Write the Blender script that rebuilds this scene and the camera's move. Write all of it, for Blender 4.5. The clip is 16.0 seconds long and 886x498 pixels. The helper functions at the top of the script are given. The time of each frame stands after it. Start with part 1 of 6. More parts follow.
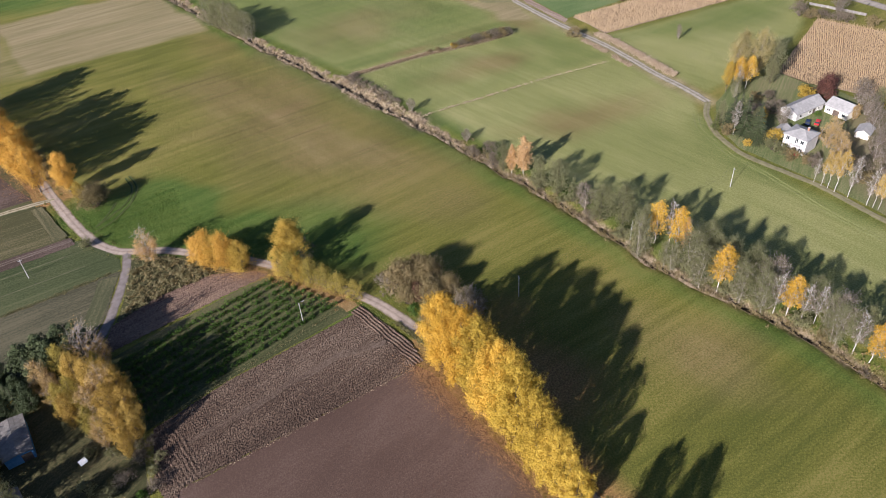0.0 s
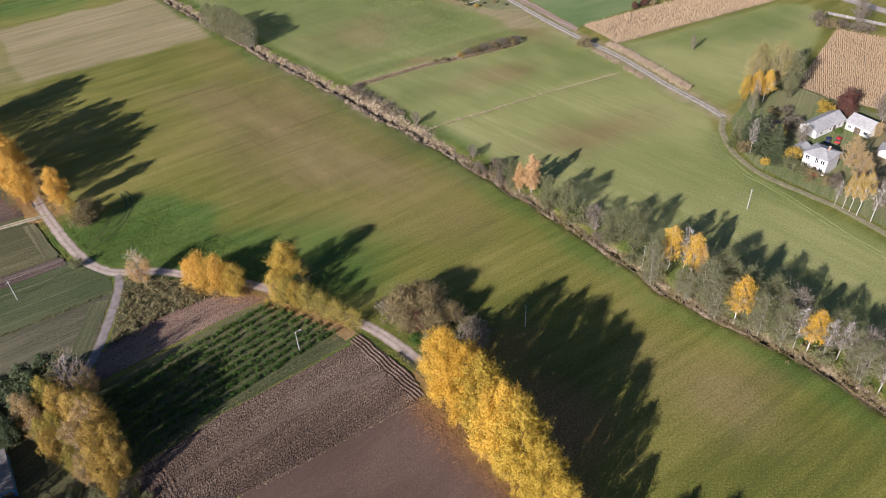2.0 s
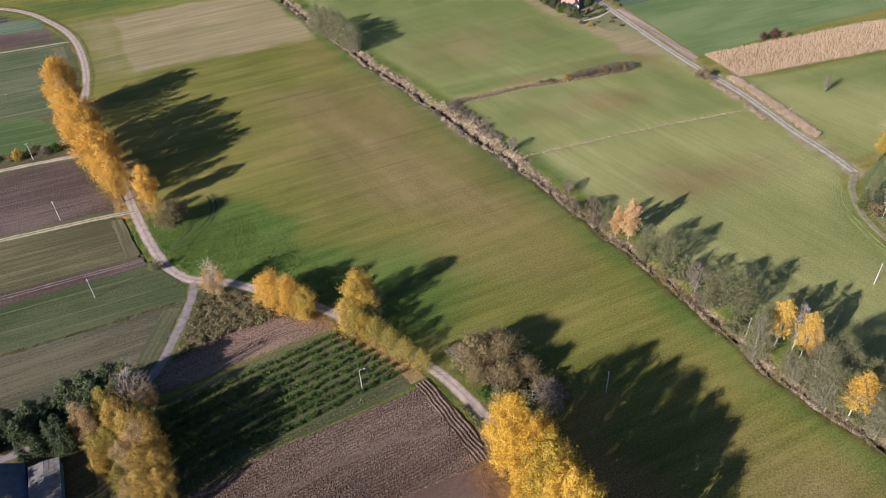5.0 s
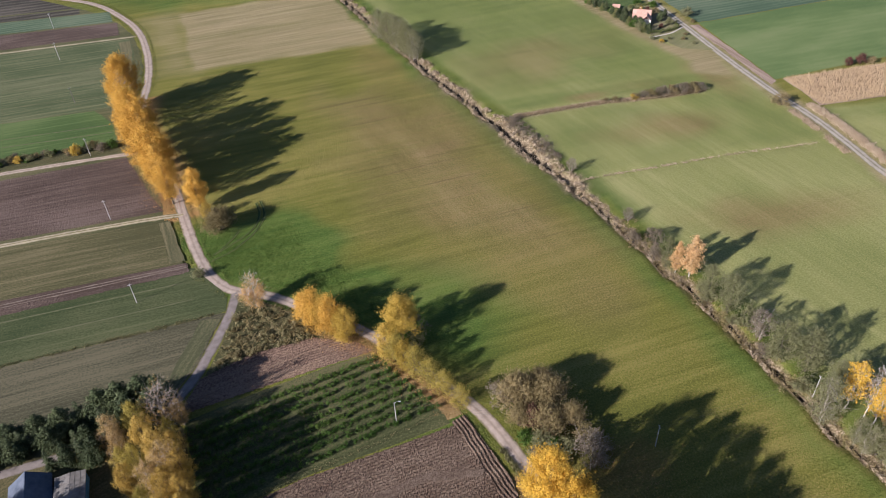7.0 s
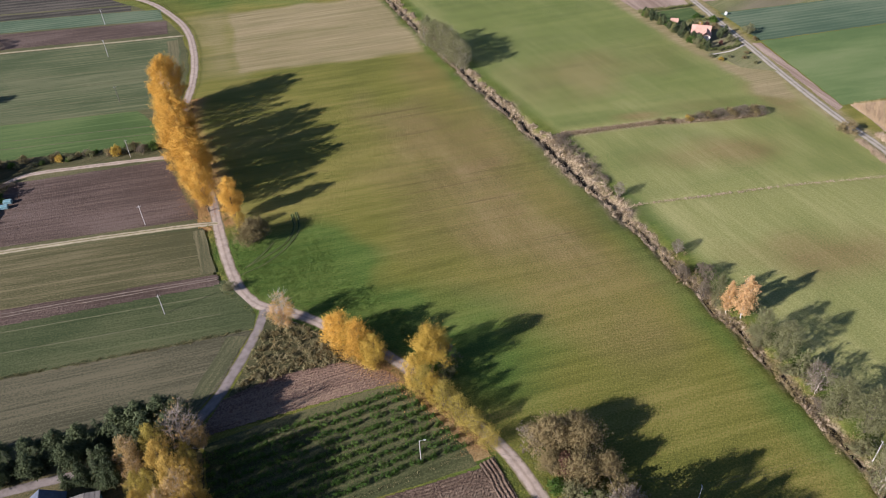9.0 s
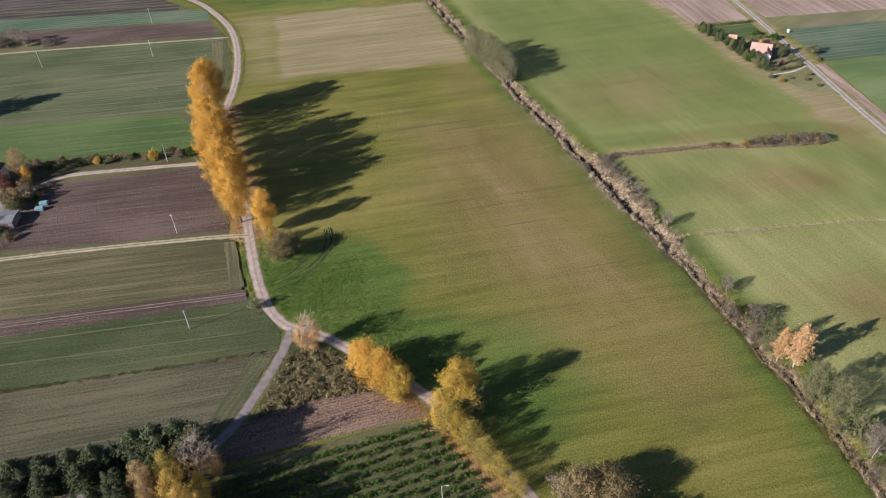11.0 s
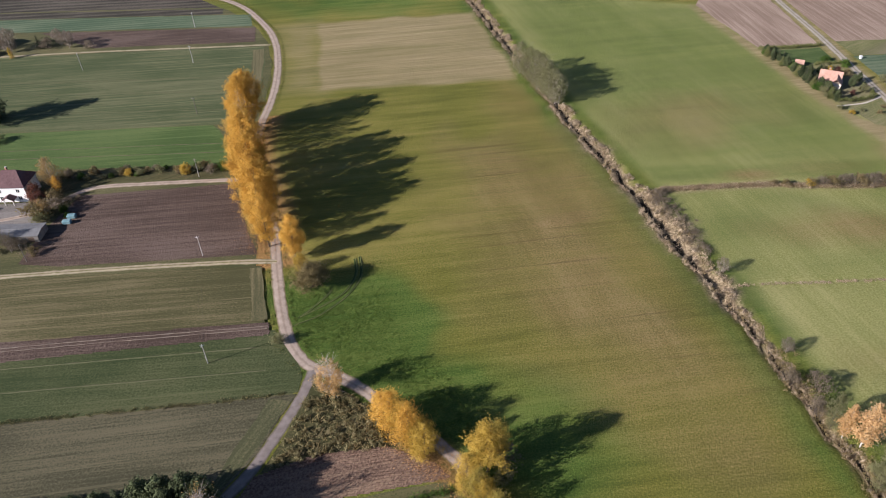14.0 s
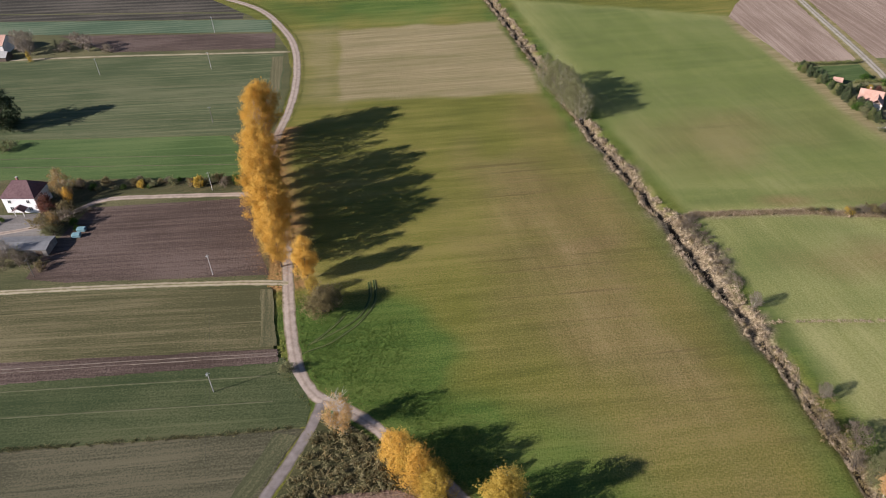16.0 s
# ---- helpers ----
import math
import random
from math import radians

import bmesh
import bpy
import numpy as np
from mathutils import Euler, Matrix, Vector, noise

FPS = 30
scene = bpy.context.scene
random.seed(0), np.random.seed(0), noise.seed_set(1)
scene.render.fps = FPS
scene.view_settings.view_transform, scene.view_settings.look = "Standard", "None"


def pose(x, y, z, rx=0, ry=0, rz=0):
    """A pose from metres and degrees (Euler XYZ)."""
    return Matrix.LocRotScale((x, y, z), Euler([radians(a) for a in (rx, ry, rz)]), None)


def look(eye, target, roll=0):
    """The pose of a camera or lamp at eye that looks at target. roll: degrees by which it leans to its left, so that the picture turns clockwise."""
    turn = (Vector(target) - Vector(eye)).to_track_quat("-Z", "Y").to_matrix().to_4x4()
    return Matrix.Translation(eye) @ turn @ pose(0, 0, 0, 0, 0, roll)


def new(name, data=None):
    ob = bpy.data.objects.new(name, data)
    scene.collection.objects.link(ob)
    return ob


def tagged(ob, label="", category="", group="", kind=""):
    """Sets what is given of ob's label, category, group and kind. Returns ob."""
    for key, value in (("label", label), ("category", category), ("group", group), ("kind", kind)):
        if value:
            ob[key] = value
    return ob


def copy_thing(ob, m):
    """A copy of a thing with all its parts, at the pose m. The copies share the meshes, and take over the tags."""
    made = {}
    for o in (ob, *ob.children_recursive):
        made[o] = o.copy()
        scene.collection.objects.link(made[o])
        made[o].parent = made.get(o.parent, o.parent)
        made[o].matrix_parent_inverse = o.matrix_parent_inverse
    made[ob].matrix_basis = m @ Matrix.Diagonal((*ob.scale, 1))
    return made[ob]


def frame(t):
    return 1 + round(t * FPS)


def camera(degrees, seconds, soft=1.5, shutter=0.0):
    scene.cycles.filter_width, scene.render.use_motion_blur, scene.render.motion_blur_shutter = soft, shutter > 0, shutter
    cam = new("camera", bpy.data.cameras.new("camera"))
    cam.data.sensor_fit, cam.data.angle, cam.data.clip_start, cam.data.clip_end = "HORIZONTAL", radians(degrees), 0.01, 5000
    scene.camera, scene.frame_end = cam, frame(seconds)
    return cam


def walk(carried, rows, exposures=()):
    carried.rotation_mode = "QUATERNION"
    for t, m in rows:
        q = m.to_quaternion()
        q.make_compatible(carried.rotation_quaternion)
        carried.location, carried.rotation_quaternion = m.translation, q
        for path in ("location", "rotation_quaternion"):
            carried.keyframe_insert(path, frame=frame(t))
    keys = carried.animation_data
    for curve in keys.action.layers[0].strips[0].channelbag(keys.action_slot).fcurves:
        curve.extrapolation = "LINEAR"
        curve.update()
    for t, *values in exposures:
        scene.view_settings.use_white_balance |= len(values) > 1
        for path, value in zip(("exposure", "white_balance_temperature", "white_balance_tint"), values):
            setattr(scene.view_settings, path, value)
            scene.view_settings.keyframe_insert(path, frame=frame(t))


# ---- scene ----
cam = camera(62.3, 16.0, soft=1.0)
METRES, EYE, TILT, LEAN, TURN = 94.64, 140.0, 0.0, 0.0, -28.6
ROWS = [
    (0.0, 0.0, 0.0, 0.0, -2.42, -38.88, 3.0),
    (0.5, 0.0051, 0.031, 0.0005, -2.46, -38.93, 3.03),
    (1.0, 0.0086, 0.0621, 0.0009, -2.42, -38.96, 3.03),
    (1.5, 0.0125, 0.0934, 0.0015, -2.1, -38.98, 3.02),
    (2.0, 0.0147, 0.1244, 0.0024, -1.7, -38.99, 2.99),
    (2.5, 0.0171, 0.1555, 0.0036, -0.88, -38.96, 2.97),
    (3.0, 0.0195, 0.1869, 0.0044, 0.72, -38.9, 2.9),
    (3.5, 0.0217, 0.2181, 0.0055, 2.41, -38.84, 2.84),
    (4.0, 0.023, 0.2492, 0.007, 4.09, -38.78, 2.77),
    (6.5, 0.0246, 0.4044, 0.0109, 11.72, -38.53, 2.59),
    (7.0, 0.022, 0.4357, 0.0107, 12.88, -38.5, 2.55),
    (7.5, 0.0187, 0.4669, 0.0119, 14.01, -38.49, 2.51),
    (8.0, 0.0143, 0.4976, 0.0115, 15.1, -38.44, 2.47),
    (8.5, 0.0093, 0.5283, 0.0122, 16.22, -38.41, 2.42),
    (9.0, 0.0044, 0.5567, 0.0126, 17.14, -38.39, 2.37),
    (11.5, -0.0293, 0.7086, 0.0177, 22.2, -38.3, 2.23),
    (12.0, -0.0387, 0.7384, 0.0194, 23.14, -38.3, 2.18),
    (12.5, -0.0489, 0.7684, 0.0197, 24.05, -38.28, 2.16),
    (13.0, -0.059, 0.7985, 0.0204, 24.88, -38.28, 2.14),
    (13.5, -0.0705, 0.8276, 0.0218, 25.1, -38.31, 2.12),
    (14.0, -0.0824, 0.857, 0.0228, 25.23, -38.32, 2.14),
    (14.5, -0.0952, 0.8857, 0.0251, 25.14, -38.36, 2.15),
    (15.0, -0.1082, 0.9146, 0.0256, 25.27, -38.38, 2.16),
    (15.5, -0.1209, 0.9434, 0.0273, 26.2, -38.36, 2.12),
    (16.0, -0.1333, 0.9731, 0.0286, 27.22, -38.36, 2.07),
]
walk(cam, [(t, pose(0, 0, EYE, TILT, LEAN, TURN) @ pose(METRES * x, METRES * y, METRES * z, 90 + pitch, roll, yaw)) for t, x, y, z, yaw, pitch, roll in ROWS],
     exposures=[(0.0, 1.11, 5950, 18), (9.0, 1.11, 5980, 18), (12.5, 1.05, 6080, 18), (16.0, 0.97, 6180, 16)])

# ---- light: low autumn sun from behind, clear sky ----
SUN_EL, SUN_DIR = 24.0, Vector((0.928, 0.371, 0.0)).normalized()   # SUN_DIR: the way the shadows fall
world = bpy.data.worlds.new("world")
scene.world = world
world.use_nodes = True
sky = world.node_tree.nodes.new("ShaderNodeTexSky")
sky.sky_type, sky.sun_disc = "NISHITA", False
sky.sun_elevation = radians(SUN_EL)
sky.sun_rotation = math.atan2(-SUN_DIR.x, -SUN_DIR.y)
sky.air_density, sky.dust_density, sky.ozone_density = 0.8, 0.3, 2.5
world.node_tree.links.new(sky.outputs[0], world.node_tree.nodes["Background"].inputs[0])
world.node_tree.nodes["Background"].inputs[1].default_value = 0.052
sun = new("sun", bpy.data.lights.new("sun", "SUN"))
sun.data.energy, sun.data.angle, sun.data.color = 5.0, radians(0.55), (1.0, 0.92, 0.82)
up = math.tan(radians(SUN_EL))
sun.matrix_world = look((-SUN_DIR.x * 300, -SUN_DIR.y * 300, up * 300), (0, 0, 0))


# ---- materials ----
def nodes(name, rough=0.9):
    m = bpy.data.materials.new(name)
    m.use_nodes = True
    b = m.node_tree.nodes["Principled BSDF"]
    b.inputs["Roughness"].default_value = rough
    b.inputs["Specular IOR Level"].default_value = 0.15
    return m, m.node_tree, b


def add(nt, kind, **vals):
    n = nt.nodes.new(kind)
    for k, v in vals.items():
        n.inputs[k.replace("_", " ")].default_value = v
    return n


def ramp(nt, fac, *stops):
    r = nt.nodes.new("ShaderNodeValToRGB")
    el = r.color_ramp.elements
    while len(el) < len(stops):
        el.new(0.5)
    for e, (p, c) in zip(el, stops):
        e.position, e.color = p, (*c, 1)
    nt.links.new(fac, r.inputs[0])
    return r.outputs[0]


def mix(nt, fac, a, b, how="MIX"):
    n = nt.nodes.new("ShaderNodeMix")
    n.data_type, n.blend_type = "RGBA", how
    for sock, v in ((n.inputs[0], fac), (n.inputs[6], a), (n.inputs[7], b)):
        if isinstance(v, (int, float)):
            sock.default_value = v
        elif isinstance(v, tuple):
            sock.default_value = (*v, 1)
        else:
            nt.links.new(v, sock)
    return n.outputs[2]


def maths(nt, op, a, b=0.0, c=0.0):
    n = nt.nodes.new("ShaderNodeMath")
    n.operation = op
    for sock, v in zip(n.inputs, (a, b, c)):
        if isinstance(v, (int, float)):
            sock.default_value = v
        else:
            nt.links.new(v, sock)
    return n.outputs[0]


def spot(nt, scale, detail=3.0, angle=0.0, stretch=1.0, rough=0.55, source=None):
    """Noise over world metres; stretch draws it out along the direction of angle."""
    if source is None:
        source = nt.nodes.new("ShaderNodeNewGeometry").outputs["Position"]
    mp = nt.nodes.new("ShaderNodeMapping")
    mp.vector_type = "TEXTURE"
    mp.inputs["Rotation"].default_value = (0, 0, radians(angle))
    mp.inputs["Scale"].default_value = (stretch, 1, 1)
    nt.links.new(source, mp.inputs[0])
    n = add(nt, "ShaderNodeTexNoise", Scale=scale, Detail=detail, Roughness=rough)
    nt.links.new(mp.outputs[0], n.inputs[0])
    return n.outputs[0]


def relief(nt, b, height, strength, distance):
    n = add(nt, "ShaderNodeBump", Strength=strength, Distance=distance)
    nt.links.new(height, n.inputs["Height"])
    nt.links.new(n.outputs[0], b.inputs["Normal"])


def field_mat(name, dark, mid, light, angle=0.0, streak=0.35, patch=None, grain=1.9, bump=0.5, lines=0.0, gap=3.0, thin=0.0):
    """Grass, crop or soil: grain, streaks along the working direction and large patches."""
    m, nt, b = nodes(name, 1.0)
    g, big = spot(nt, grain, 7, rough=0.7), spot(nt, 0.035, 4, angle, 2.2)
    s = mix(nt, 0.5, spot(nt, 0.45, 3, angle, 22), spot(nt, 1.5, 4, angle, 45, 0.65))
    fac = maths(nt, "ADD", maths(nt, "MULTIPLY", g, 0.5), maths(nt, "MULTIPLY", s, streak))
    fac = maths(nt, "ADD", fac, maths(nt, "MULTIPLY", big, 0.5 - streak * 0.4))
    fac = maths(nt, "MULTIPLY_ADD", maths(nt, "SUBTRACT", fac, 0.5 + (0.5 - streak * 0.4 + streak - 0.5) * 0.5), 1.75, 0.5)
    if lines:
        w = nt.nodes.new("ShaderNodeTexWave")
        w.wave_type, w.bands_direction = "BANDS", "Y"
        w.inputs["Scale"].default_value = 0.314159 / gap * 1.0
        w.inputs["Distortion"].default_value, w.inputs["Detail"].default_value = 1.2, 2
        w.inputs["Detail Scale"].default_value = 0.6
        mp = nt.nodes.new("ShaderNodeMapping")
        mp.vector_type = "TEXTURE"
        mp.inputs["Rotation"].default_value = (0, 0, radians(angle))
        nt.links.new(nt.nodes.new("ShaderNodeNewGeometry").outputs["Position"], mp.inputs[0])
        nt.links.new(mp.outputs[0], w.inputs[0])
        fac = maths(nt, "MULTIPLY_ADD", maths(nt, "SUBTRACT", w.outputs[1], 0.5), lines, fac)
    col = ramp(nt, fac, (0.38, dark), (0.50, mid), (0.62, light))
    if thin:
        k = ramp(nt, spot(nt, 0.85, 2, angle, 95), (0.60, (0, 0, 0)), (0.69, (1, 1, 1)))
        col = mix(nt, maths(nt, "MULTIPLY", k, thin), col, tuple(1.35 * c for c in light))
    if patch:
        k = ramp(nt, spot(nt, 0.028, 4, angle, 2.5), (0.52, (0, 0, 0)), (0.66, (1, 1, 1)))
        col = mix(nt, maths(nt, "MULTIPLY", k, 0.7), col, patch)
    nt.links.new(col, b.inputs["Base Color"])
    relief(nt, b, maths(nt, "ADD", spot(nt, 3.6, 6, rough=0.7), maths(nt, "MULTIPLY", s, 0.8)), bump, 0.2)
    return m


def leaf_mat(name, a, b_, c, thin=0.42):
    """Foliage: colour varies leaf by leaf and tree by tree; light shines through a little."""
    m, nt, b = nodes(name, 0.7)
    geo = nt.nodes.new("ShaderNodeNewGeometry")
    obj = nt.nodes.new("ShaderNodeObjectInfo")
    v = maths(nt, "ADD", maths(nt, "MULTIPLY_ADD", geo.outputs["Random Per Island"], 0.42, 0.08),
              maths(nt, "MULTIPLY", obj.outputs["Random"], 0.42))
    v = maths(nt, "MULTIPLY_ADD", maths(nt, "SUBTRACT", spot(nt, 0.35, 3), 0.5), 0.9, v)
    col = ramp(nt, v, (0.1, a), (0.5, b_), (0.9, c))
    nt.links.new(col, b.inputs["Base Color"])
    tr = nt.nodes.new("ShaderNodeBsdfTranslucent")
    nt.links.new(col, tr.inputs[0])
    ms = nt.nodes.new("ShaderNodeMixShader")
    ms.inputs[0].default_value = thin
    nt.links.new(b.outputs[0], ms.inputs[1])
    nt.links.new(tr.outputs[0], ms.inputs[2])
    nt.links.new(ms.outputs[0], nt.nodes["Material Output"].inputs[0])
    return m


def plain_mat(name, dark, light, scale=2.0, rough=0.85, bump=0.2, metal=0.0, dist=0.03):
    """A surface with grain and stains at two scales."""
    m, nt, b = nodes(name, rough)
    b.inputs["Metallic"].default_value = metal
    src = nt.nodes.new("ShaderNodeTexCoord").outputs["Object"]
    f = maths(nt, "ADD", maths(nt, "MULTIPLY", spot(nt, scale, 5, source=src), 0.55), maths(nt, "MULTIPLY", spot(nt, scale * 0.17, 3, source=src), 0.45))
    nt.links.new(ramp(nt, f, (0.36, dark), (0.64, light)), b.inputs["Base Color"])
    relief(nt, b, spot(nt, scale * 4, 4, source=src), bump, dist)
    return m


def road_mat(name, rut, mid, edge, two=True):
    """Gravel track: pale wheel ruts, a greener or darker middle and ragged edges across its width (UV)."""
    m, nt, b = nodes(name, 1.0)
    uv = nt.nodes.new("ShaderNodeUVMap")
    sep = nt.nodes.new("ShaderNodeSeparateXYZ")
    nt.links.new(uv.outputs[0], sep.inputs[0])
    d = maths(nt, "ABSOLUTE", maths(nt, "SUBTRACT", sep.outputs[0], 0.5))
    d = maths(nt, "MULTIPLY_ADD", maths(nt, "SUBTRACT", spot(nt, 0.8, 4), 0.5), 0.22, d)
    stops = ((0.02, mid), (0.14, rut), (0.33, rut), (0.47, edge)) if two else ((0.05, rut), (0.3, rut), (0.38, mid), (0.48, edge))
    col = ramp(nt, d, *stops)
    shade = ramp(nt, spot(nt, 0.5, 5), (0.3, (0.72, 0.70, 0.68)), (0.7, (1.12, 1.1, 1.08)))
    nt.links.new(mix(nt, 1.0, col, shade, "MULTIPLY"), b.inputs["Base Color"])
    relief(nt, b, spot(nt, 3.0, 5), 0.5, 0.15)
    return m


def glass_mat():
    m, nt, b = nodes("window_glass", 0.08)
    b.inputs["Base Color"].default_value = (0.03, 0.035, 0.04, 1)
    b.inputs["Specular IOR Level"].default_value = 0.6
    return m


GOLD = leaf_mat("leaf_gold", (0.44, 0.255, 0.035), (0.60, 0.38, 0.052), (0.71, 0.485, 0.09))
MUSTARD = leaf_mat("leaf_mustard", (0.33, 0.235, 0.038), (0.52, 0.37, 0.055), (0.67, 0.49, 0.095))
YELLOW = leaf_mat("leaf_yellow", (0.30, 0.21, 0.04), (0.46, 0.325, 0.06), (0.60, 0.43, 0.10))
ORANGE = leaf_mat("leaf_orange", (0.45, 0.255, 0.050), (0.60, 0.37, 0.070), (0.70, 0.465, 0.115))
TAN = leaf_mat("leaf_tan", (0.28, 0.185, 0.07), (0.41, 0.285, 0.115), (0.53, 0.385, 0.175))
AMBER = leaf_mat("leaf_amber", (0.28, 0.185, 0.042), (0.43, 0.295, 0.068), (0.57, 0.41, 0.115))
PINK = leaf_mat("leaf_russet", (0.42, 0.255, 0.115), (0.54, 0.355, 0.165), (0.62, 0.43, 0.225))
LIME = leaf_mat("leaf_yellow_green", (0.21, 0.18, 0.045), (0.36, 0.29, 0.065), (0.51, 0.40, 0.10))
OLIVE = leaf_mat("leaf_olive", (0.165, 0.168, 0.080), (0.212, 0.212, 0.105), (0.272, 0.265, 0.142), 0.5)
GREY = leaf_mat("leaf_grey_brown", (0.135, 0.11, 0.08), (0.20, 0.165, 0.12), (0.27, 0.225, 0.17))
THUJA = leaf_mat("needle_olive", (0.07, 0.085, 0.026), (0.115, 0.13, 0.042), (0.18, 0.175, 0.065), 0.15)
PALEYELLOW = leaf_mat("leaf_pale_yellow", (0.24, 0.20, 0.075), (0.37, 0.315, 0.13), (0.50, 0.43, 0.21))
WILLOW = leaf_mat("leaf_willow", (0.14, 0.115, 0.055), (0.225, 0.18, 0.085), (0.32, 0.25, 0.13))
PEACH = leaf_mat("leaf_peach", (0.46, 0.295, 0.12), (0.57, 0.385, 0.175), (0.66, 0.48, 0.26))
MAROON = leaf_mat("leaf_maroon", (0.085, 0.042, 0.036), (0.15, 0.068, 0.052), (0.25, 0.115, 0.075))
SPRUCE = leaf_mat("needle_dark", (0.032, 0.045, 0.021), (0.058, 0.075, 0.033), (0.095, 0.115, 0.052), 0.1)
GREEN = leaf_mat("leaf_green", (0.04, 0.085, 0.015), (0.075, 0.135, 0.025), (0.13, 0.18, 0.04))
REED = leaf_mat("dry_reed", (0.22, 0.165, 0.105), (0.37, 0.29, 0.20), (0.53, 0.44, 0.32), 0.2)
CORN = leaf_mat("dry_corn", (0.36, 0.26, 0.15), (0.43, 0.32, 0.19), (0.50, 0.385, 0.25), 0.2)
DUN = leaf_mat("dun_reed", (0.15, 0.11, 0.065), (0.24, 0.185, 0.11), (0.34, 0.27, 0.17), 0.2)
BARK = plain_mat("bark_grey", (0.07, 0.055, 0.045), (0.15, 0.125, 0.10), 3.0)
BIRCH = plain_mat("bark_birch", (0.34, 0.315, 0.28), (0.60, 0.57, 0.53), 1.6)
TWIG = plain_mat("bark_pale_twigs", (0.26, 0.22, 0.19), (0.44, 0.39, 0.34), 2.0)


# ---- helpers for building ----
def mesh_of(name, verts, faces, material, uvs=None):
    me = bpy.data.meshes.new(name)
    me.from_pydata([tuple(v) for v in verts], [], [tuple(f) for f in faces])
    mats = material if isinstance(material, (list, tuple)) else [material]
    for m in mats:
        me.materials.append(m)
    if uvs is not None:
        layer = me.uv_layers.new(name="UVMap")
        idx = np.empty(len(me.loops), np.int32)
        me.loops.foreach_get("vertex_index", idx)
        layer.data.foreach_set("uv", np.asarray(uvs, np.float32)[idx].ravel())
    me.update()
    return me


def part(name, bm, material, parent, label="", smooth=False):
    """Link a bmesh or a mesh as one object under a thing or a part."""
    if isinstance(bm, bmesh.types.BMesh):
        me = bpy.data.meshes.new(name)
        bm.to_mesh(me)
        bm.free()
        me.materials.append(material)
    else:
        me = bm
    if smooth:
        me.shade_smooth()
    ob = new(name, me)
    ob.parent = parent
    return tagged(ob, label)


def thing(name, at, label, category, group="", turn=0.0, z=0.0):
    root = new(name)
    root.empty_display_size = 0.5
    root.matrix_world = pose(at[0], at[1], z, 0, 0, turn)
    return tagged(root, label, category, group)


def box(bm, x0, x1, y0, y1, z0, z1, bevel=0.0):
    made = bmesh.ops.create_cube(bm, size=1.0, matrix=Matrix.Translation(((x0 + x1) / 2, (y0 + y1) / 2, (z0 + z1) / 2)) @ Matrix.Diagonal((x1 - x0, y1 - y0, z1 - z0, 1)))
    if bevel:
        edges = list({e for v in made["verts"] for e in v.link_edges})
        bmesh.ops.bevel(bm, geom=edges, offset=bevel, segments=1, affect="EDGES")
    return bm


def boxed(x0, x1, y0, y1, z0, z1, bevel=0.0):
    return box(bmesh.new(), x0, x1, y0, y1, z0, z1, bevel)


def spline(pts, step=2.0):
    """Points along a smooth line through pts."""
    p = [np.array(q, float) for q in pts]
    p = [2 * p[0] - p[1]] + p + [2 * p[-1] - p[-2]]
    out = []
    for a, b, c, d in zip(p, p[1:], p[2:], p[3:]):
        n = max(2, int(np.linalg.norm(c - b) / step))
        for i in range(n):
            t = i / n
            out.append(0.5 * (2 * b + (c - a) * t + (2 * a - 5 * b + 4 * c - d) * t * t + (3 * b - a - 3 * c + d) * t ** 3))
    out.append(p[-2])
    return np.array(out)


def away(points, line):
    """Distance of each point from a polyline."""
    best = np.full(len(points), 1e9)
    for a, b in zip(line[:-1], line[1:]):
        ab = b - a
        t = np.clip(((points - a) @ ab) / max(ab @ ab, 1e-9), 0, 1)
        best = np.minimum(best, np.linalg.norm(points - (a + t[:, None] * ab), axis=1))
    return best


def inside(points, poly):
    x, y = points[:, 0], points[:, 1]
    ok = np.zeros(len(points), bool)
    for (x0, y0), (x1, y1) in zip(poly, poly[1:] + poly[:1]):
        cross = (y0 > y) != (y1 > y)
        ok ^= cross & (x < (x1 - x0) * (y - y0) / (y1 - y0 + 1e-12) + x0)
    return ok


# ---- plan, in metres ----
MAIN = spline([(-125, 530), (-84, 504), (-61, 483), (-44, 452), (-36, 429), (-31.7, 403), (-30, 380), (-30.3, 362), (-31.6, 345), (-31.8, 329), (-29.6, 315),
               (-24.4, 298), (-19.5, 278), (-16.7, 267), (-14.8, 255), (-12, 239), (-9.4, 227), (-6.1, 217), (-1, 209.5), (5, 206), (11, 202), (17, 196.5), (26, 187.5),
               (35.2, 177.6), (41, 168), (48, 156.5), (54, 146), (57.2, 137.5), (59.5, 128), (62, 118), (65, 106), (66, 90), (66, 70), (65.5, 40), (64, 0), (60, -60)])
BRANCH = spline([(0.8, 208.4), (-0.2, 205), (-1, 201), (-4, 193.3), (-7.3, 186), (-9.9, 180.4), (-14.8, 172.6), (-22, 166), (-34, 162.5), (-54, 160.5), (-80, 158)])
TRACK = spline([(-14.5, 254), (-22, 254.8), (-33, 255.3), (-62, 255.8), (-102, 255.4), (-160, 254)])
LANE = spline([(-22, 302), (-40, 303.4), (-66, 304.2), (-86, 303.8), (-95, 297), (-104, 289), (-125, 284)])
EAST = spline([(226, 560), (224.5, 465), (224, 436), (223.8, 400), (222.6, 371), (221, 333), (219, 296), (218.6, 263), (219.7, 240), (219, 223), (217.2, 202), (217, 185), (215.7, 172)])
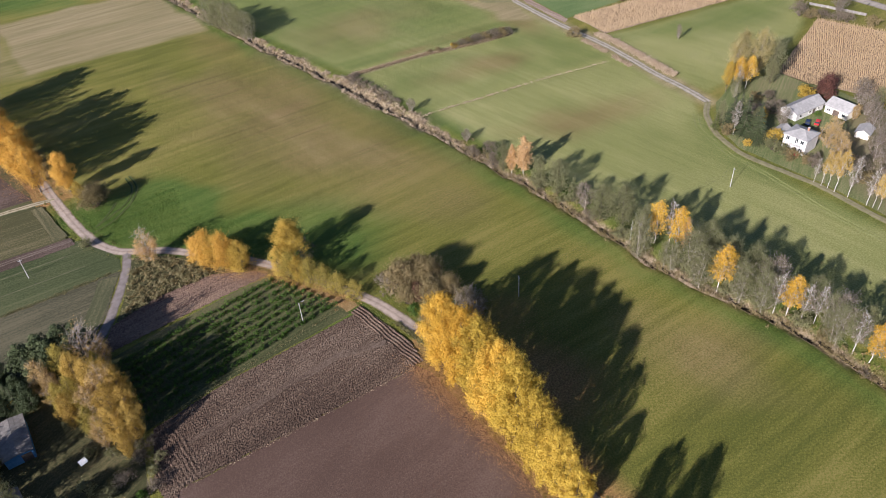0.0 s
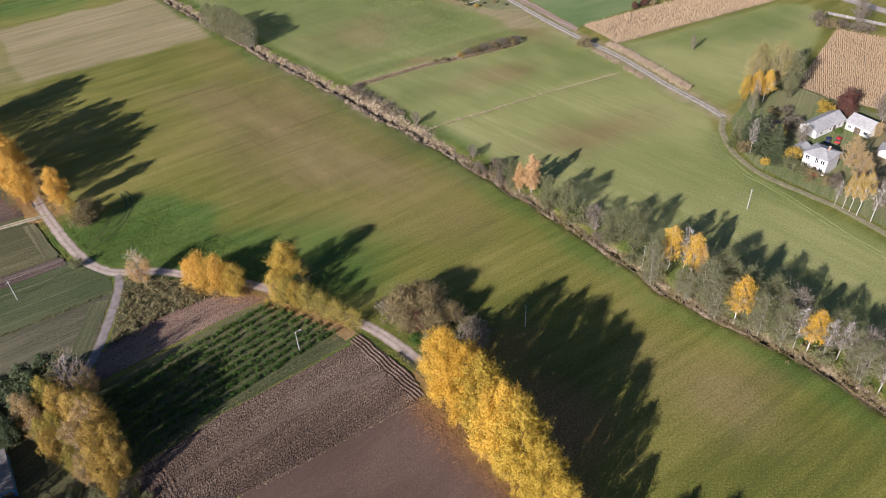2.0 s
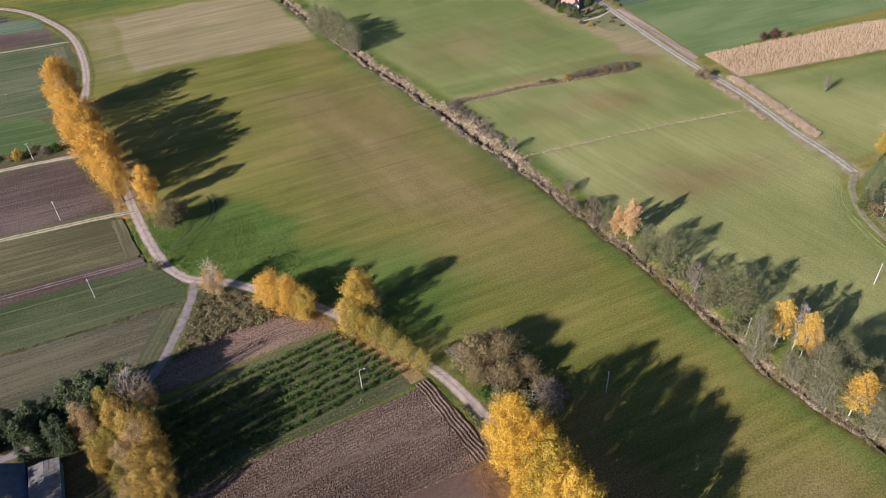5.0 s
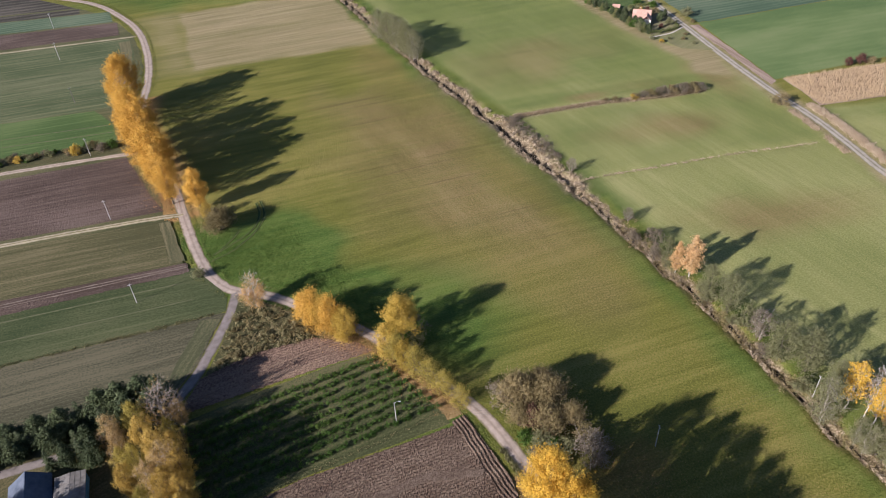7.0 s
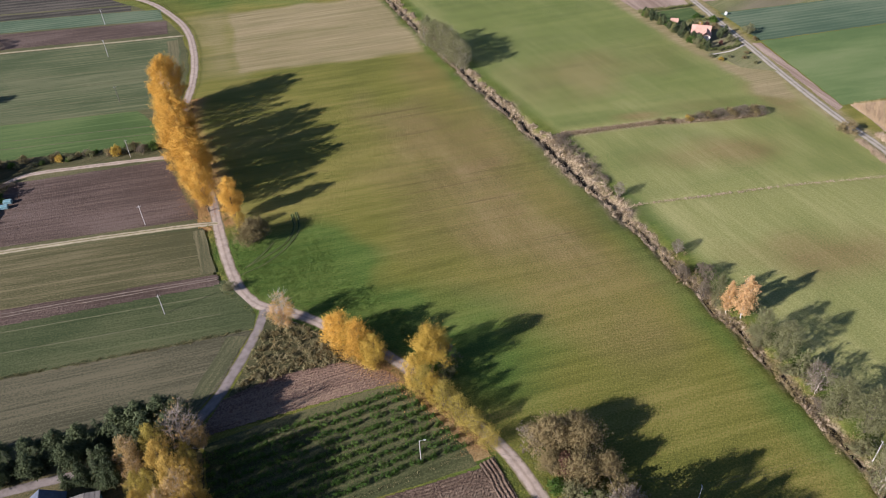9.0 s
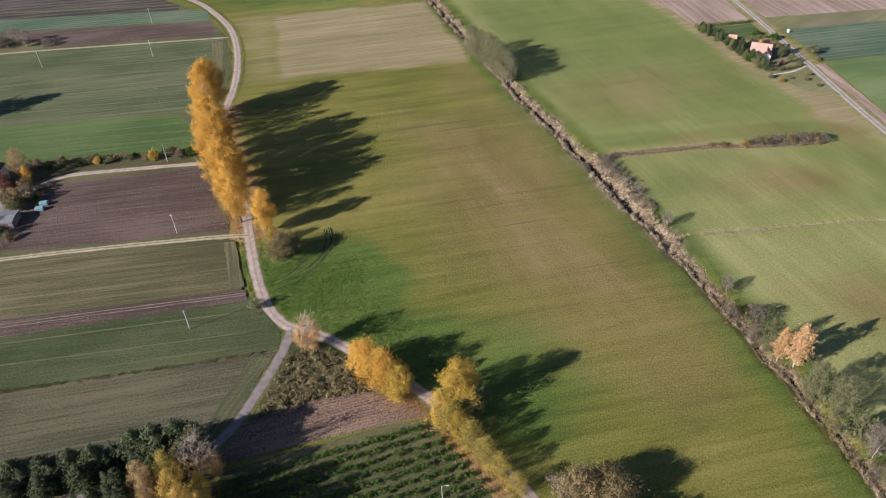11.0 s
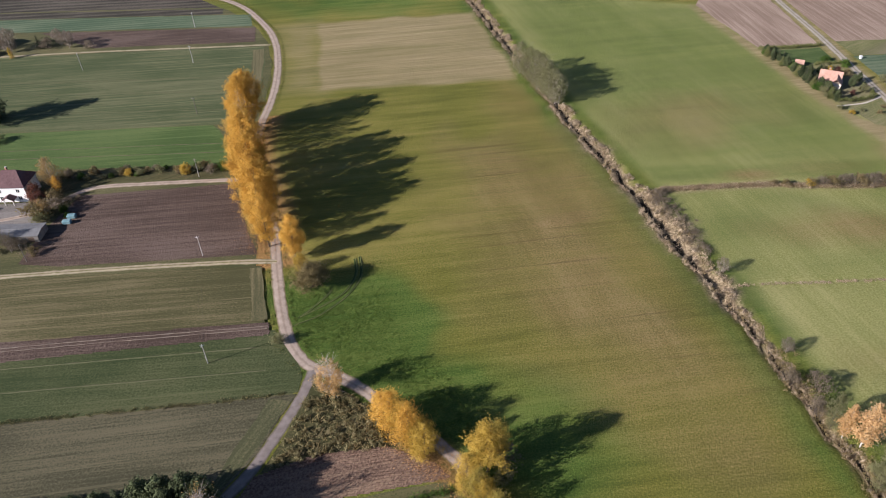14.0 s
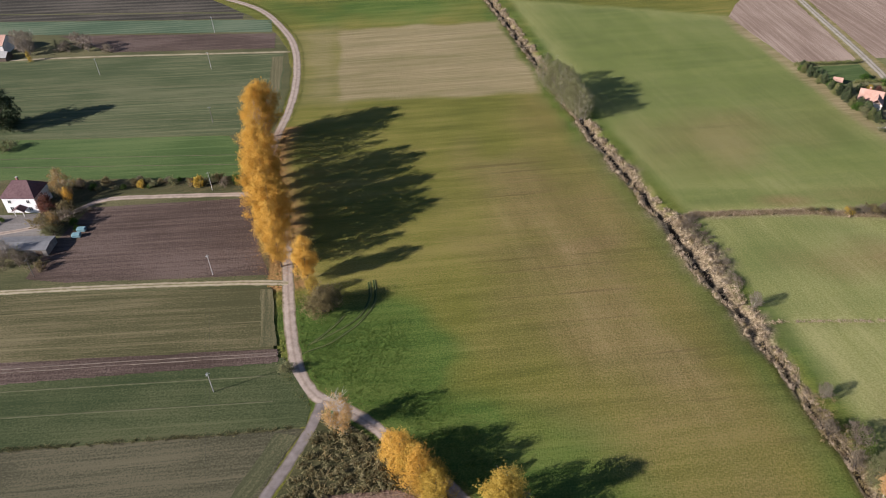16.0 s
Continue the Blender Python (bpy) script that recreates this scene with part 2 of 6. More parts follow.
GARDEN = spline([(215.7, 172), (208, 165.6), (200.6, 154.4), (197, 142), (197.1, 133), (199.6, 120), (201.2, 110), (201.2, 98), (201.2, 86.5), (203, 50), (206, 0)])
PALE = spline([(-181, 431), (-134, 430.8), (-88, 428.8), (-38, 426.5)])
FAR = spline([(346, 330), (349.8, 209), (350.7, 189), (352, 100)])
# STREAM: the dark channel between its reed banks
STREAM = spline([(52, 560), (63.4, 485), (69.6, 451.6), (76.8, 413), (81, 390), (87, 358), (92.8, 328.5), (96, 315.6), (100, 297.7), (103.2, 284), (106.4, 272), (107.5, 260),
                 (111, 246), (114.3, 231), (116.4, 220), (119.5, 203), (122, 187), (124.6, 171), (127.5, 150), (129.8, 130), (130.6, 116), (133, 103), (136.7, 91), (140.6, 78), (143, 65), (144.4, 49), (146, 20), (148, -40)])
STREAM = STREAM + np.array([(noise.noise((y * 0.11, 4.0, 8.0)) * 1.5 + noise.noise((y * 0.35, 9.0, 2.0)) * 0.6, 0.0) for _, y in STREAM])
DITCHES = [spline([(106, 272), (113, 279.5), (121, 279.5), (147.6, 279), (170, 275.6), (193, 274)]), spline([(116, 227), (122, 229), (147, 228), (176.5, 226.6), (209, 223.3)])]
VERGE_DITCH = spline([(-18.4, 252), (-17.0, 245), (-14.4, 230), (-12.6, 224)])

# ---- the ground: one sheet with the stream bed and ditches sunk into it ----
gx = np.concatenate([[-2600, -1200, -600, -400], np.arange(-260, 381, 2.0), [460, 600, 900, 1500, 2600]])
gy = np.concatenate([[-2600, -1200, -500, -200], np.arange(-60, 541, 2.0), [620, 800, 1200, 2000, 2900]])
GX, GY = np.meshgrid(gx, gy)
flat = np.stack([GX.ravel(), GY.ravel()], 1)
ds = away(flat, STREAM)
dd = np.minimum(away(flat, DITCHES[0]), away(flat, DITCHES[1]))
dm = away(flat, MAIN)
rough_edge = np.array([noise.noise((x * 0.06, y * 0.06, 3.0)) for x, y in flat])
deep = -1.9 * np.clip(1 - ds / 2.6, 0, 1) ** 0.9 - 0.5 * np.clip(1 - dd / 2.5, 0, 1) - 0.45 * np.clip(1 - away(flat, VERGE_DITCH) / 2.2, 0, 1)
gz = deep + 0.05 * rough_edge * (dm > 6)
nx, ny = len(gx), len(gy)
faces = [(j * nx + i, j * nx + i + 1, (j + 1) * nx + i + 1, (j + 1) * nx + i) for j in range(ny - 1) for i in range(nx - 1)]


def hill(cx, cy, rx, ry, turn=0.0):
    """A soft patch, 1 in its middle and 0 outside."""
    c, s = math.cos(radians(turn)), math.sin(radians(turn))
    u, v = (flat[:, 0] - cx) * c + (flat[:, 1] - cy) * s, -(flat[:, 0] - cx) * s + (flat[:, 1] - cy) * c
    return np.clip(1.25 - np.sqrt((u / rx) ** 2 + (v / ry) ** 2) * 1.1 + 0.5 * rough_edge, 0, 1)


lush = np.clip(1.1 - np.abs(ds - 6) / 6 + 0.5 * rough_edge, 0, 1) * (flat[:, 0] < 150) * 0.62
lush = np.maximum(lush, 0.85 * hill(35, 160, 18, 30, 30) * (dm > 2))
lush = np.maximum(lush, 0.8 * hill(10, 480, 90, 26))
lush = np.maximum(lush, 0.45 * hill(150, 400, 70, 40, 20) * (ds > 8))
dry = np.maximum.reduce([0.55 * hill(70, 290, 24, 12, 3), 0.95 * hill(78, 266, 24, 12, 3), 0.75 * hill(82, 246, 22, 10, 3), 0.5 * hill(80, 224, 24, 12, 3), 0.4 * hill(90, 203, 18, 12), 0.45 * hill(100, 175, 16, 20), 0.45 * hill(75, 350, 20, 30), 0.5 * hill(136, 328, 36, 26, 20), 0.3 * hill(175, 287, 30, 5), 0.7 * hill(205, 285, 10, 25),
                         0.7 * hill(170, 190, 35, 14, -10), 0.7 * hill(165, 252, 30, 12), 0.6 * hill(115, 80, 18, 22), 0.15 * hill(180, 340, 40, 20)]) * (ds > 7)
litter = np.maximum(np.clip(1 - np.abs(dm - 1) / 9, 0, 1) * ((flat[:, 1] > 250) & (flat[:, 1] < 352) | (flat[:, 1] < 126)) * 1.3, np.maximum(0.7 * hill(28, 178, 12, 7, -40), 0.8 * hill(78, 100, 16, 26, 0)))
litter = np.clip(litter + 0.3 * rough_edge * (litter > 0.05), 0, 1)


def reedy(y):
    """How far the reeds reach from the channel at y, westwards and eastwards."""
    wide, young = np.exp(-((y - 256) / 22) ** 2), np.clip((y - 200) / 40, 0, 1)
    vary = 1 + 0.28 * np.sin(y * 0.31) * np.sin(y * 0.083 + 1) + 0.15 * np.sin(y * 0.9)
    return (1.2 + 1.1 * young + 0.9 * wide) * vary, (1.3 + 1.3 * young + 3.6 * wide) * vary


order = np.argsort(STREAM[:, 1])
off_e = flat[:, 0] - np.interp(flat[:, 1], STREAM[order, 1], STREAM[order, 0])
reach_w, reach_e = reedy(flat[:, 1])
bank = np.clip(1.6 - ds / np.where(off_e > 0, reach_e, reach_w) + 0.8 * rough_edge, 0, 1)
bank = np.where(ds < 0.9, 1.6, bank)
bank = np.maximum(bank, np.clip(1.5 - away(flat, DITCHES[0]) / 1.5 + 0.5 * rough_edge, 0, 1))


def region(corners, soft):
    """1 inside a polygon, falling softly to 0 across its wavering edge."""
    loop = np.array(corners + corners[:1], float)
    d = away(flat, loop)
    d = np.where(inside(flat, corners), d, -d) + rough_edge * soft * 0.9
    return np.clip(d / soft * 0.5 + 0.5, 0, 1)


east = np.maximum.reduce([region([(74, 484), (181, 446), (215, 446), (216, 300), (216, 180), (206, 168), (193.5, 142), (195, 113), (200, 50), (203, -60), (155, -60), (153, 75), (147, 100), (137, 150), (126, 205), (116, 262), (103, 323), (95, 358), (88, 395)], 2.5),
                          region([(225.5, 243), (318, 236), (330, 225), (312, 204), (257, 177), (236, 180), (221.5, 178), (221.5, 205), (224, 222)], 2.5)])
lush = np.maximum(lush, 2.2 * region([(-1, 212), (-7, 225), (-9, 238), (-4, 240), (6, 236), (15, 240), (21, 236), (23, 224), (26, 214), (34, 204), (44, 192), (42, 180), (34, 183), (18, 199), (8, 206)], 12.0))
stubble = region([(-16, 451), (64, 452), (70.5, 415), (76, 373), (-9, 372.8)], 2.6)
stubble *= 1.0 + 0.3 * rough_edge
stubble = np.maximum(stubble, 0.38 * region([(-38, 452), (-16, 452), (-9, 372), (-26, 372), (-26, 400), (-31, 430)], 7.0))
stubble = np.maximum(stubble, 0.9 * region([(178, 446), (182, 413), (186, 389.5), (190.5, 365), (195, 332), (199.5, 313), (203, 300), (200, 290), (212, 284), (218, 300), (216, 312), (204, 318), (199.5, 334), (195, 366), (190.6, 388.5), (186.5, 413), (184, 443)], 2.5))
lush = np.maximum(lush, 0.42 * region([(226, 242), (318, 235), (328, 226), (300, 212), (250, 222)], 8.0))
lush = np.maximum(lush, 0.3 * region([(124, 277), (165, 274), (213, 271), (215, 228), (147, 231), (122, 232)], 4.0) * np.clip(0.7 + rough_edge, 0, 1))
lush = np.maximum(lush, 0.4 * region([(110, 296), (200, 290), (214, 280), (214, 276), (147, 283), (113, 285)], 2.0))
lush = np.maximum(lush, 0.28 * region([(200, 165), (190, 150), (188, 131), (190, 113), (193, 86), (202, 86), (199.5, 113), (198.5, 131), (199, 142), (203, 154), (211, 166)], 4.0))
lush = np.maximum(lush, 0.42 * region([(84, 480), (181, 446), (190, 400), (196, 330), (200, 298), (150, 291), (112, 297), (98, 345)], 9.0) * (ds > 6))
stubble = np.maximum(stubble, 0.6 * np.clip(1.3 - (away(flat, EAST) - 1.5) / 3.2 + 0.5 * rough_edge, 0, 1))
# rank growth east of the bend, strengthened to paint in low trees' shadow
lush = np.maximum(lush, 0.8 * region([(28, 192), (46, 204), (68, 196), (72, 172), (62, 158), (52, 160), (42, 174)], 9.0))
dry = np.maximum(dry, 0.72 * region([(48, 318), (86, 320), (94, 290), (100, 255), (104, 225), (110, 190), (92, 185), (62, 212), (46, 260)], 16.0))
dry = np.maximum(dry, 0.9 * hill(148, 285.5, 13, 4, -4))

m, nt, b = nodes("meadow", 1.0)
att = [nt.nodes.new("ShaderNodeAttribute") for _ in range(2)]
att[0].attribute_name, att[1].attribute_name = "growth", "banks"
s0, s1 = nt.nodes.new("ShaderNodeSeparateColor"), nt.nodes.new("ShaderNodeSeparateColor")
nt.links.new(att[0].outputs["Color"], s0.inputs[0])
nt.links.new(att[1].outputs["Color"], s1.inputs[0])
grain, streak, big = spot(nt, 1.9, 7, rough=0.74), spot(nt, 0.40, 4, 4, 26), spot(nt, 0.03, 5, 4, 3.0)
mott = spot(nt, 0.22, 4, 4, 9.0, 0.6)
drill = spot(nt, 1.3, 3, 4, 60)
mow = spot(nt, 0.75, 4, 103, 55)
mott_e, big_e = spot(nt, 0.12, 5, 103, 5.0, 0.65), spot(nt, 0.03, 4, 103, 2.5)


def blend(*pairs):
    """A sum of noises, each about its middle and with its own strength."""
    out = None
    for n_, w in pairs:
        k_ = maths(nt, "MULTIPLY", maths(nt, "SUBTRACT", n_, 0.5), w)
        out = k_ if out is None else maths(nt, "ADD", out, k_)
    return maths(nt, "ADD", out, 0.5)


f = blend((grain, 0.95), (streak, 0.16), (drill, 0.12), (mott, 0.40), (big, 0.6))
fs = blend((grain, 0.7), (streak, 0.3), (drill, 0.4), (mott, 0.3), (big, 0.3))
fe = blend((grain, 0.9), (mow, 0.14), (mott_e, 0.24), (big_e, 0.42))
base = ramp(nt, f, (0.36, (0.083, 0.092, 0.018)), (0.50, (0.136, 0.134, 0.026)), (0.64, (0.210, 0.180, 0.052)))
rich = ramp(nt, f, (0.38, (0.040, 0.078, 0.014)), (0.50, (0.068, 0.112, 0.020)), (0.62, (0.115, 0.150, 0.034)))
# pale: eastern meadow grass, its colour lifted to include distance haze
pale = ramp(nt, fe, (0.36, (0.143, 0.162, 0.049)), (0.50, (0.216, 0.222, 0.077)), (0.64, (0.302, 0.290, 0.124)))
straw = ramp(nt, fs, (0.34, (0.145, 0.132, 0.054)), (0.50, (0.235, 0.192, 0.098)), (0.66, (0.325, 0.265, 0.155)))
worn = ramp(nt, fe, (0.38, (0.125, 0.096, 0.036)), (0.50, (0.190, 0.138, 0.058)), (0.62, (0.26, 0.192, 0.094)))
wob = maths(nt, "MULTIPLY", maths(nt, "SUBTRACT", maths(nt, "ADD", grain, maths(nt, "MULTIPLY", streak, 0.7)), 0.85), 1.1)


def mask(ch, gain=1.0):
    n = nt.nodes.new("ShaderNodeClamp")
    nt.links.new(maths(nt, "MULTIPLY", ch, maths(nt, "ADD", maths(nt, "MULTIPLY", wob, 1.2), gain)), n.inputs[0])
    return n.outputs[0]


col = mix(nt, mask(s1.outputs[1], 1.4), base, pale)
col = mix(nt, mask(s0.outputs[0], 1.25), col, rich)
col = mix(nt, mask(s0.outputs[1], 0.95), col, worn)
lines = maths(nt, "MULTIPLY", ramp(nt, spot(nt, 0.42, 3, 4, 42), (0.60, (0, 0, 0)), (0.70, (1, 1, 1))), maths(nt, "MULTIPLY", s0.outputs[1], 0.75))
col = mix(nt, lines, col, (0.062, 0.048, 0.017))
col = mix(nt, mask(s1.outputs[2], 1.5), col, straw)
fallen = ramp(nt, spot(nt, 2.2, 5), (0.35, (0.16, 0.085, 0.04)), (0.55, (0.34, 0.19, 0.075)), (0.7, (0.48, 0.30, 0.12)))
col = mix(nt, mask(s0.outputs[2], 0.9), col, fallen)
earth = ramp(nt, spot(nt, 1.5, 5), (0.38, (0.13, 0.10, 0.06)), (0.5, (0.24, 0.185, 0.115)), (0.62, (0.36, 0.29, 0.19)))
wet = nt.nodes.new("ShaderNodeClamp")
nt.links.new(maths(nt, "MULTIPLY", maths(nt, "SUBTRACT", s1.outputs[0], 1.15), 5.0), wet.inputs[0])
earth = mix(nt, wet.outputs[0], earth, (0.028, 0.023, 0.017))
col = mix(nt, mask(s1.outputs[0], 1.0), col, earth)
nt.links.new(col, b.inputs["Base Color"])
relief(nt, b, maths(nt, "ADD", spot(nt, 2.9, 7, rough=0.74), maths(nt, "MULTIPLY", streak, 0.6)), 0.85, 0.36)
me = mesh_of("ground", np.column_stack([flat, gz]), faces, m)
layer = me.color_attributes.new("growth", "FLOAT_COLOR", "POINT")
layer.data.foreach_set("color", np.column_stack([lush, dry, litter, np.ones(len(flat))]).astype(np.float32).ravel())
layer = me.color_attributes.new("banks", "FLOAT_COLOR", "POINT")
layer.data.foreach_set("color", np.column_stack([bank, east, stubble, np.ones(len(flat))]).astype(np.float32).ravel())
me.shade_smooth()
tagged(new("ground", me), "olive green autumn meadow with dry and lush patches", "ground", kind="structure")


def ribbon(name, line, width, material, label, category="road", z=0.07, wobble=0.12, seed=1):
    rng = np.random.default_rng(seed)
    t = np.gradient(line, axis=0)
    t /= np.linalg.norm(t, axis=1)[:, None]
    side = np.column_stack([-t[:, 1], t[:, 0]])
    n = len(line)
    cols = np.array([-0.5, -0.28, 0.0, 0.28, 0.5])
    lift = np.array([-0.06, 0.0, 0.03, 0.0, -0.06])
    jit = rng.normal(0, wobble, (n, 2))
    verts, uvs = [], []
    run = np.concatenate([[0], np.cumsum(np.linalg.norm(np.diff(line, axis=0), axis=1))])
    for i in range(n):
        for k, c in enumerate(cols):
            off = c * width + (jit[i, 0] if k == 0 else jit[i, 1] if k == 4 else 0)
            verts.append((line[i, 0] + side[i, 0] * off, line[i, 1] + side[i, 1] * off, z + lift[k]))
            uvs.append((c + 0.5, run[i] / width))
    fs = [(i * 5 + k + 5, i * 5 + k + 6, i * 5 + k + 1, i * 5 + k) for i in range(n - 1) for k in range(4)]
    me = mesh_of(name, verts, fs, material, uvs)
    me.shade_smooth()
    return tagged(new(name, me), label, category, kind="structure")


def patch(name, corners, material, label, z=0.03, ragged=0.35, seed=3, category="field"):
    """A field: a slightly ragged sheet lying on the ground."""
    pts = []
    for (x0, y0), (x1, y1) in zip(corners, corners[1:] + corners[:1]):
        n = max(1, int(math.hypot(x1 - x0, y1 - y0) / 1.0))
        for i in range(n):
            t = i / n
            x, y = x0 + (x1 - x0) * t, y0 + (y1 - y0) * t
            w = [noise.noise((x * 0.11, y * 0.11, seed + k)) * 1.6 + noise.noise((x * 0.6, y * 0.6, seed + k)) * 0.7 for k in (0, 9)]
            pts.append((x + w[0] * ragged, y + w[1] * ragged, z))
    bm = bmesh.new()
    f = bm.faces.new([bm.verts.new(p) for p in pts])
    if f.normal.z < 0 or f.calc_area() and (f.normal_update() or f.normal.z < 0):
        f.normal_flip()
    ext = bmesh.ops.extrude_face_region(bm, geom=[f])
    for v in ext["geom"]:
        if isinstance(v, bmesh.types.BMVert):
            v.co.z += 0.02
    bmesh.ops.recalc_face_normals(bm, faces=bm.faces)
    me = bpy.data.meshes.new(name)
    bm.to_mesh(me)
    bm.free()
    me.materials.append(material)
    return tagged(new(name, me), label, category, kind="structure")


def furrows(name, corners, material, label, angle, gap, height, clod, step=0.3, z=0.06, seed=5, category="field"):
    """A ploughed field: ridges and clods as real relief."""
    a = np.array(corners)
    lo, hi = a.min(0), a.max(0)
    xs, ys = np.arange(lo[0], hi[0], step), np.arange(lo[1], hi[1], step)
    X, Y = np.meshgrid(xs, ys)
    p = np.column_stack([X.ravel(), Y.ravel()])
    rng = np.random.default_rng(seed)
    ok = inside(p, corners).reshape(X.shape)
    c, s = math.cos(radians(angle)), math.sin(radians(angle))
    across = -X * s + Y * c + 0.25 * np.sin((X * c + Y * s) * 0.21) + 0.12 * np.sin((X * c + Y * s) * 0.9 + 1)
    Z = z + height * (0.5 + 0.5 * np.sin(across * 2 * math.pi / gap)) + rng.random(X.shape) ** 2 * clod
    quad = ok[:-1, :-1] & ok[1:, :-1] & ok[:-1, 1:] & ok[1:, 1:]
    w = X.shape[1]
    j, i = np.nonzero(quad)
    v0 = j * w + i
    fs = np.column_stack([v0, v0 + 1, v0 + w + 1, v0 + w])
    used, inv = np.unique(fs, return_inverse=True)
    verts = np.column_stack([X.ravel(), Y.ravel(), Z.ravel()])[used]
    me = mesh_of(name, verts, inv.reshape(fs.shape), material)
    return tagged(new(name, me), label, category, kind="structure")


GRAVEL = road_mat("pale_gravel", (0.36, 0.30, 0.255), (0.28, 0.225, 0.18), (0.17, 0.145, 0.08))
COUNTRY = road_mat("pale_country_gravel", (0.35, 0.32, 0.275), (0.215, 0.20, 0.145), (0.19, 0.18, 0.095))
ASPHALT = road_mat("worn_asphalt", (0.32, 0.29, 0.255), (0.24, 0.21, 0.175), (0.17, 0.15, 0.085), two=False)
DARKLANE = road_mat("dark_lane", (0.21, 0.185, 0.175), (0.16, 0.14, 0.125), (0.13, 0.115, 0.07), two=False)
RUTS = road_mat("grassy_track", (0.35, 0.305, 0.22), (0.17, 0.155, 0.075), (0.12, 0.12, 0.05))
GRASSY = road_mat("worn_dirt_track", (0.22, 0.20, 0.125), (0.19, 0.182, 0.092), (0.185, 0.185, 0.072))
ribbon("road_main", MAIN, 3.7, GRAVEL, "pale gravel farm road with worn wheel tracks")
ribbon("road_branch", BRANCH, 3.1, DARKLANE, "grey worn farm lane joining the gravel road", z=0.055, seed=2)
ribbon("road_track", TRACK, 2.6, RUTS, "pale two-rut field track with grass between", z=0.10, seed=3)
ribbon("road_lane", LANE, 2.8, GRAVEL, "pale gravel lane leading to a white house", z=0.10, seed=4)
ribbon("road_east", EAST, 3.7, COUNTRY, "pale gravel country road with two wheel ruts between fields", seed=5)
ribbon("road_garden", GARDEN, 2.5, GRASSY, "worn grey brown dirt track along the farm garden", z=0.10, seed=6)
ribbon("road_pale", PALE, 2.0, RUTS, "thin pale track between fields", z=0.10, seed=7)
ribbon("road_far", FAR, 7.0, ASPHALT, "grey distant road", seed=8)

YARD_PATH = road_mat("pale_path", (0.46, 0.43, 0.38), (0.42, 0.39, 0.34), (0.24, 0.22, 0.14), two=False)
OLIVE_F = field_mat("stubble_olive", (0.060, 0.059, 0.026), (0.094, 0.086, 0.040), (0.150, 0.128, 0.070), 1, streak=0.5, lines=0.03, gap=4.5, thin=0.5)
GREEN_F = field_mat("young_crop", (0.033, 0.048, 0.018), (0.055, 0.068, 0.028), (0.088, 0.094, 0.044), 1, lines=0.02, gap=6, thin=0.35)
BRIGHT_F = field_mat("bright_crop", (0.046, 0.080, 0.024), (0.068, 0.108, 0.033), (0.098, 0.132, 0.047), 1, lines=0.02, gap=4, thin=0.35)
DULL_F = field_mat("dull_crop", (0.048, 0.066, 0.028), (0.076, 0.092, 0.042), (0.125, 0.128, 0.068), 1, streak=0.5, lines=0.02, gap=7, thin=0.6)
GREYISH_F = field_mat("grey_stubble", (0.048, 0.047, 0.028), (0.072, 0.068, 0.040), (0.112, 0.101, 0.062), 4, patch=(0.058, 0.065, 0.030), streak=0.5, lines=0.02, gap=6, thin=0.4)
SOIL_F = field_mat("brown_soil", (0.060, 0.042, 0.033), (0.088, 0.062, 0.050), (0.130, 0.096, 0.080), 2, bump=0.7, lines=0.05, gap=2)
PLOUGH_F = field_mat("ploughed_soil", (0.060, 0.040, 0.029), (0.096, 0.066, 0.047), (0.150, 0.110, 0.080), 12, bump=0.6, streak=0.2)
SMOOTH_F = field_mat("harrowed_soil", (0.078, 0.049, 0.037), (0.097, 0.062, 0.047), (0.124, 0.084, 0.066), 12, bump=0.45, streak=0.12, grain=2.6)
TEAL_F = field_mat("cabbage_green", (0.054, 0.088, 0.052), (0.084, 0.120, 0.072), (0.130, 0.155, 0.098), 2, lines=0.1, gap=3)
PINK_F = field_mat("dry_soil", (0.19, 0.135, 0.102), (0.255, 0.19, 0.147), (0.34, 0.265, 0.21), 95, streak=0.5, lines=0.03, gap=5)
MAUVE_F = field_mat("leafy_soil", (0.090, 0.056, 0.041), (0.143, 0.094, 0.071), (0.217, 0.150, 0.105), 10, bump=0.8)
TURF_F = field_mat("garden_turf", (0.080, 0.105, 0.036), (0.132, 0.150, 0.058), (0.21, 0.195, 0.10), 30, patch=(0.18, 0.14, 0.085))
ORCH_F = field_mat("orchard_grass", (0.040, 0.048, 0.019), (0.064, 0.070, 0.029), (0.110, 0.102, 0.048), 12)
YARD_F = field_mat("yard_gravel", (0.115, 0.105, 0.098), (0.16, 0.146, 0.136), (0.21, 0.195, 0.18), 0)
CROPROW_F = field_mat("soil_and_greens", (0.032, 0.031, 0.024), (0.055, 0.049, 0.039), (0.105, 0.092, 0.074), 0, lines=0.16, gap=5)
# weeds and soil; the dark tone also carries shade in yard and garden
SHADY_F = field_mat("shady_weeds_and_soil", (0.045, 0.048, 0.020), (0.075, 0.070, 0.032), (0.12, 0.10, 0.05), 30)
ROUGH_F = field_mat("rough_garden", (0.085, 0.098, 0.036), (0.135, 0.140, 0.058), (0.20, 0.185, 0.095), 30, patch=(0.17, 0.14, 0.10))
DRYV_F = field_mat("leaf_strewn_verge", (0.13, 0.085, 0.035), (0.215, 0.145, 0.062), (0.30, 0.215, 0.105), 60)
MARGIN_F = field_mat("field_margin", (0.055, 0.060, 0.026), (0.085, 0.085, 0.038), (0.130, 0.118, 0.060), 2)
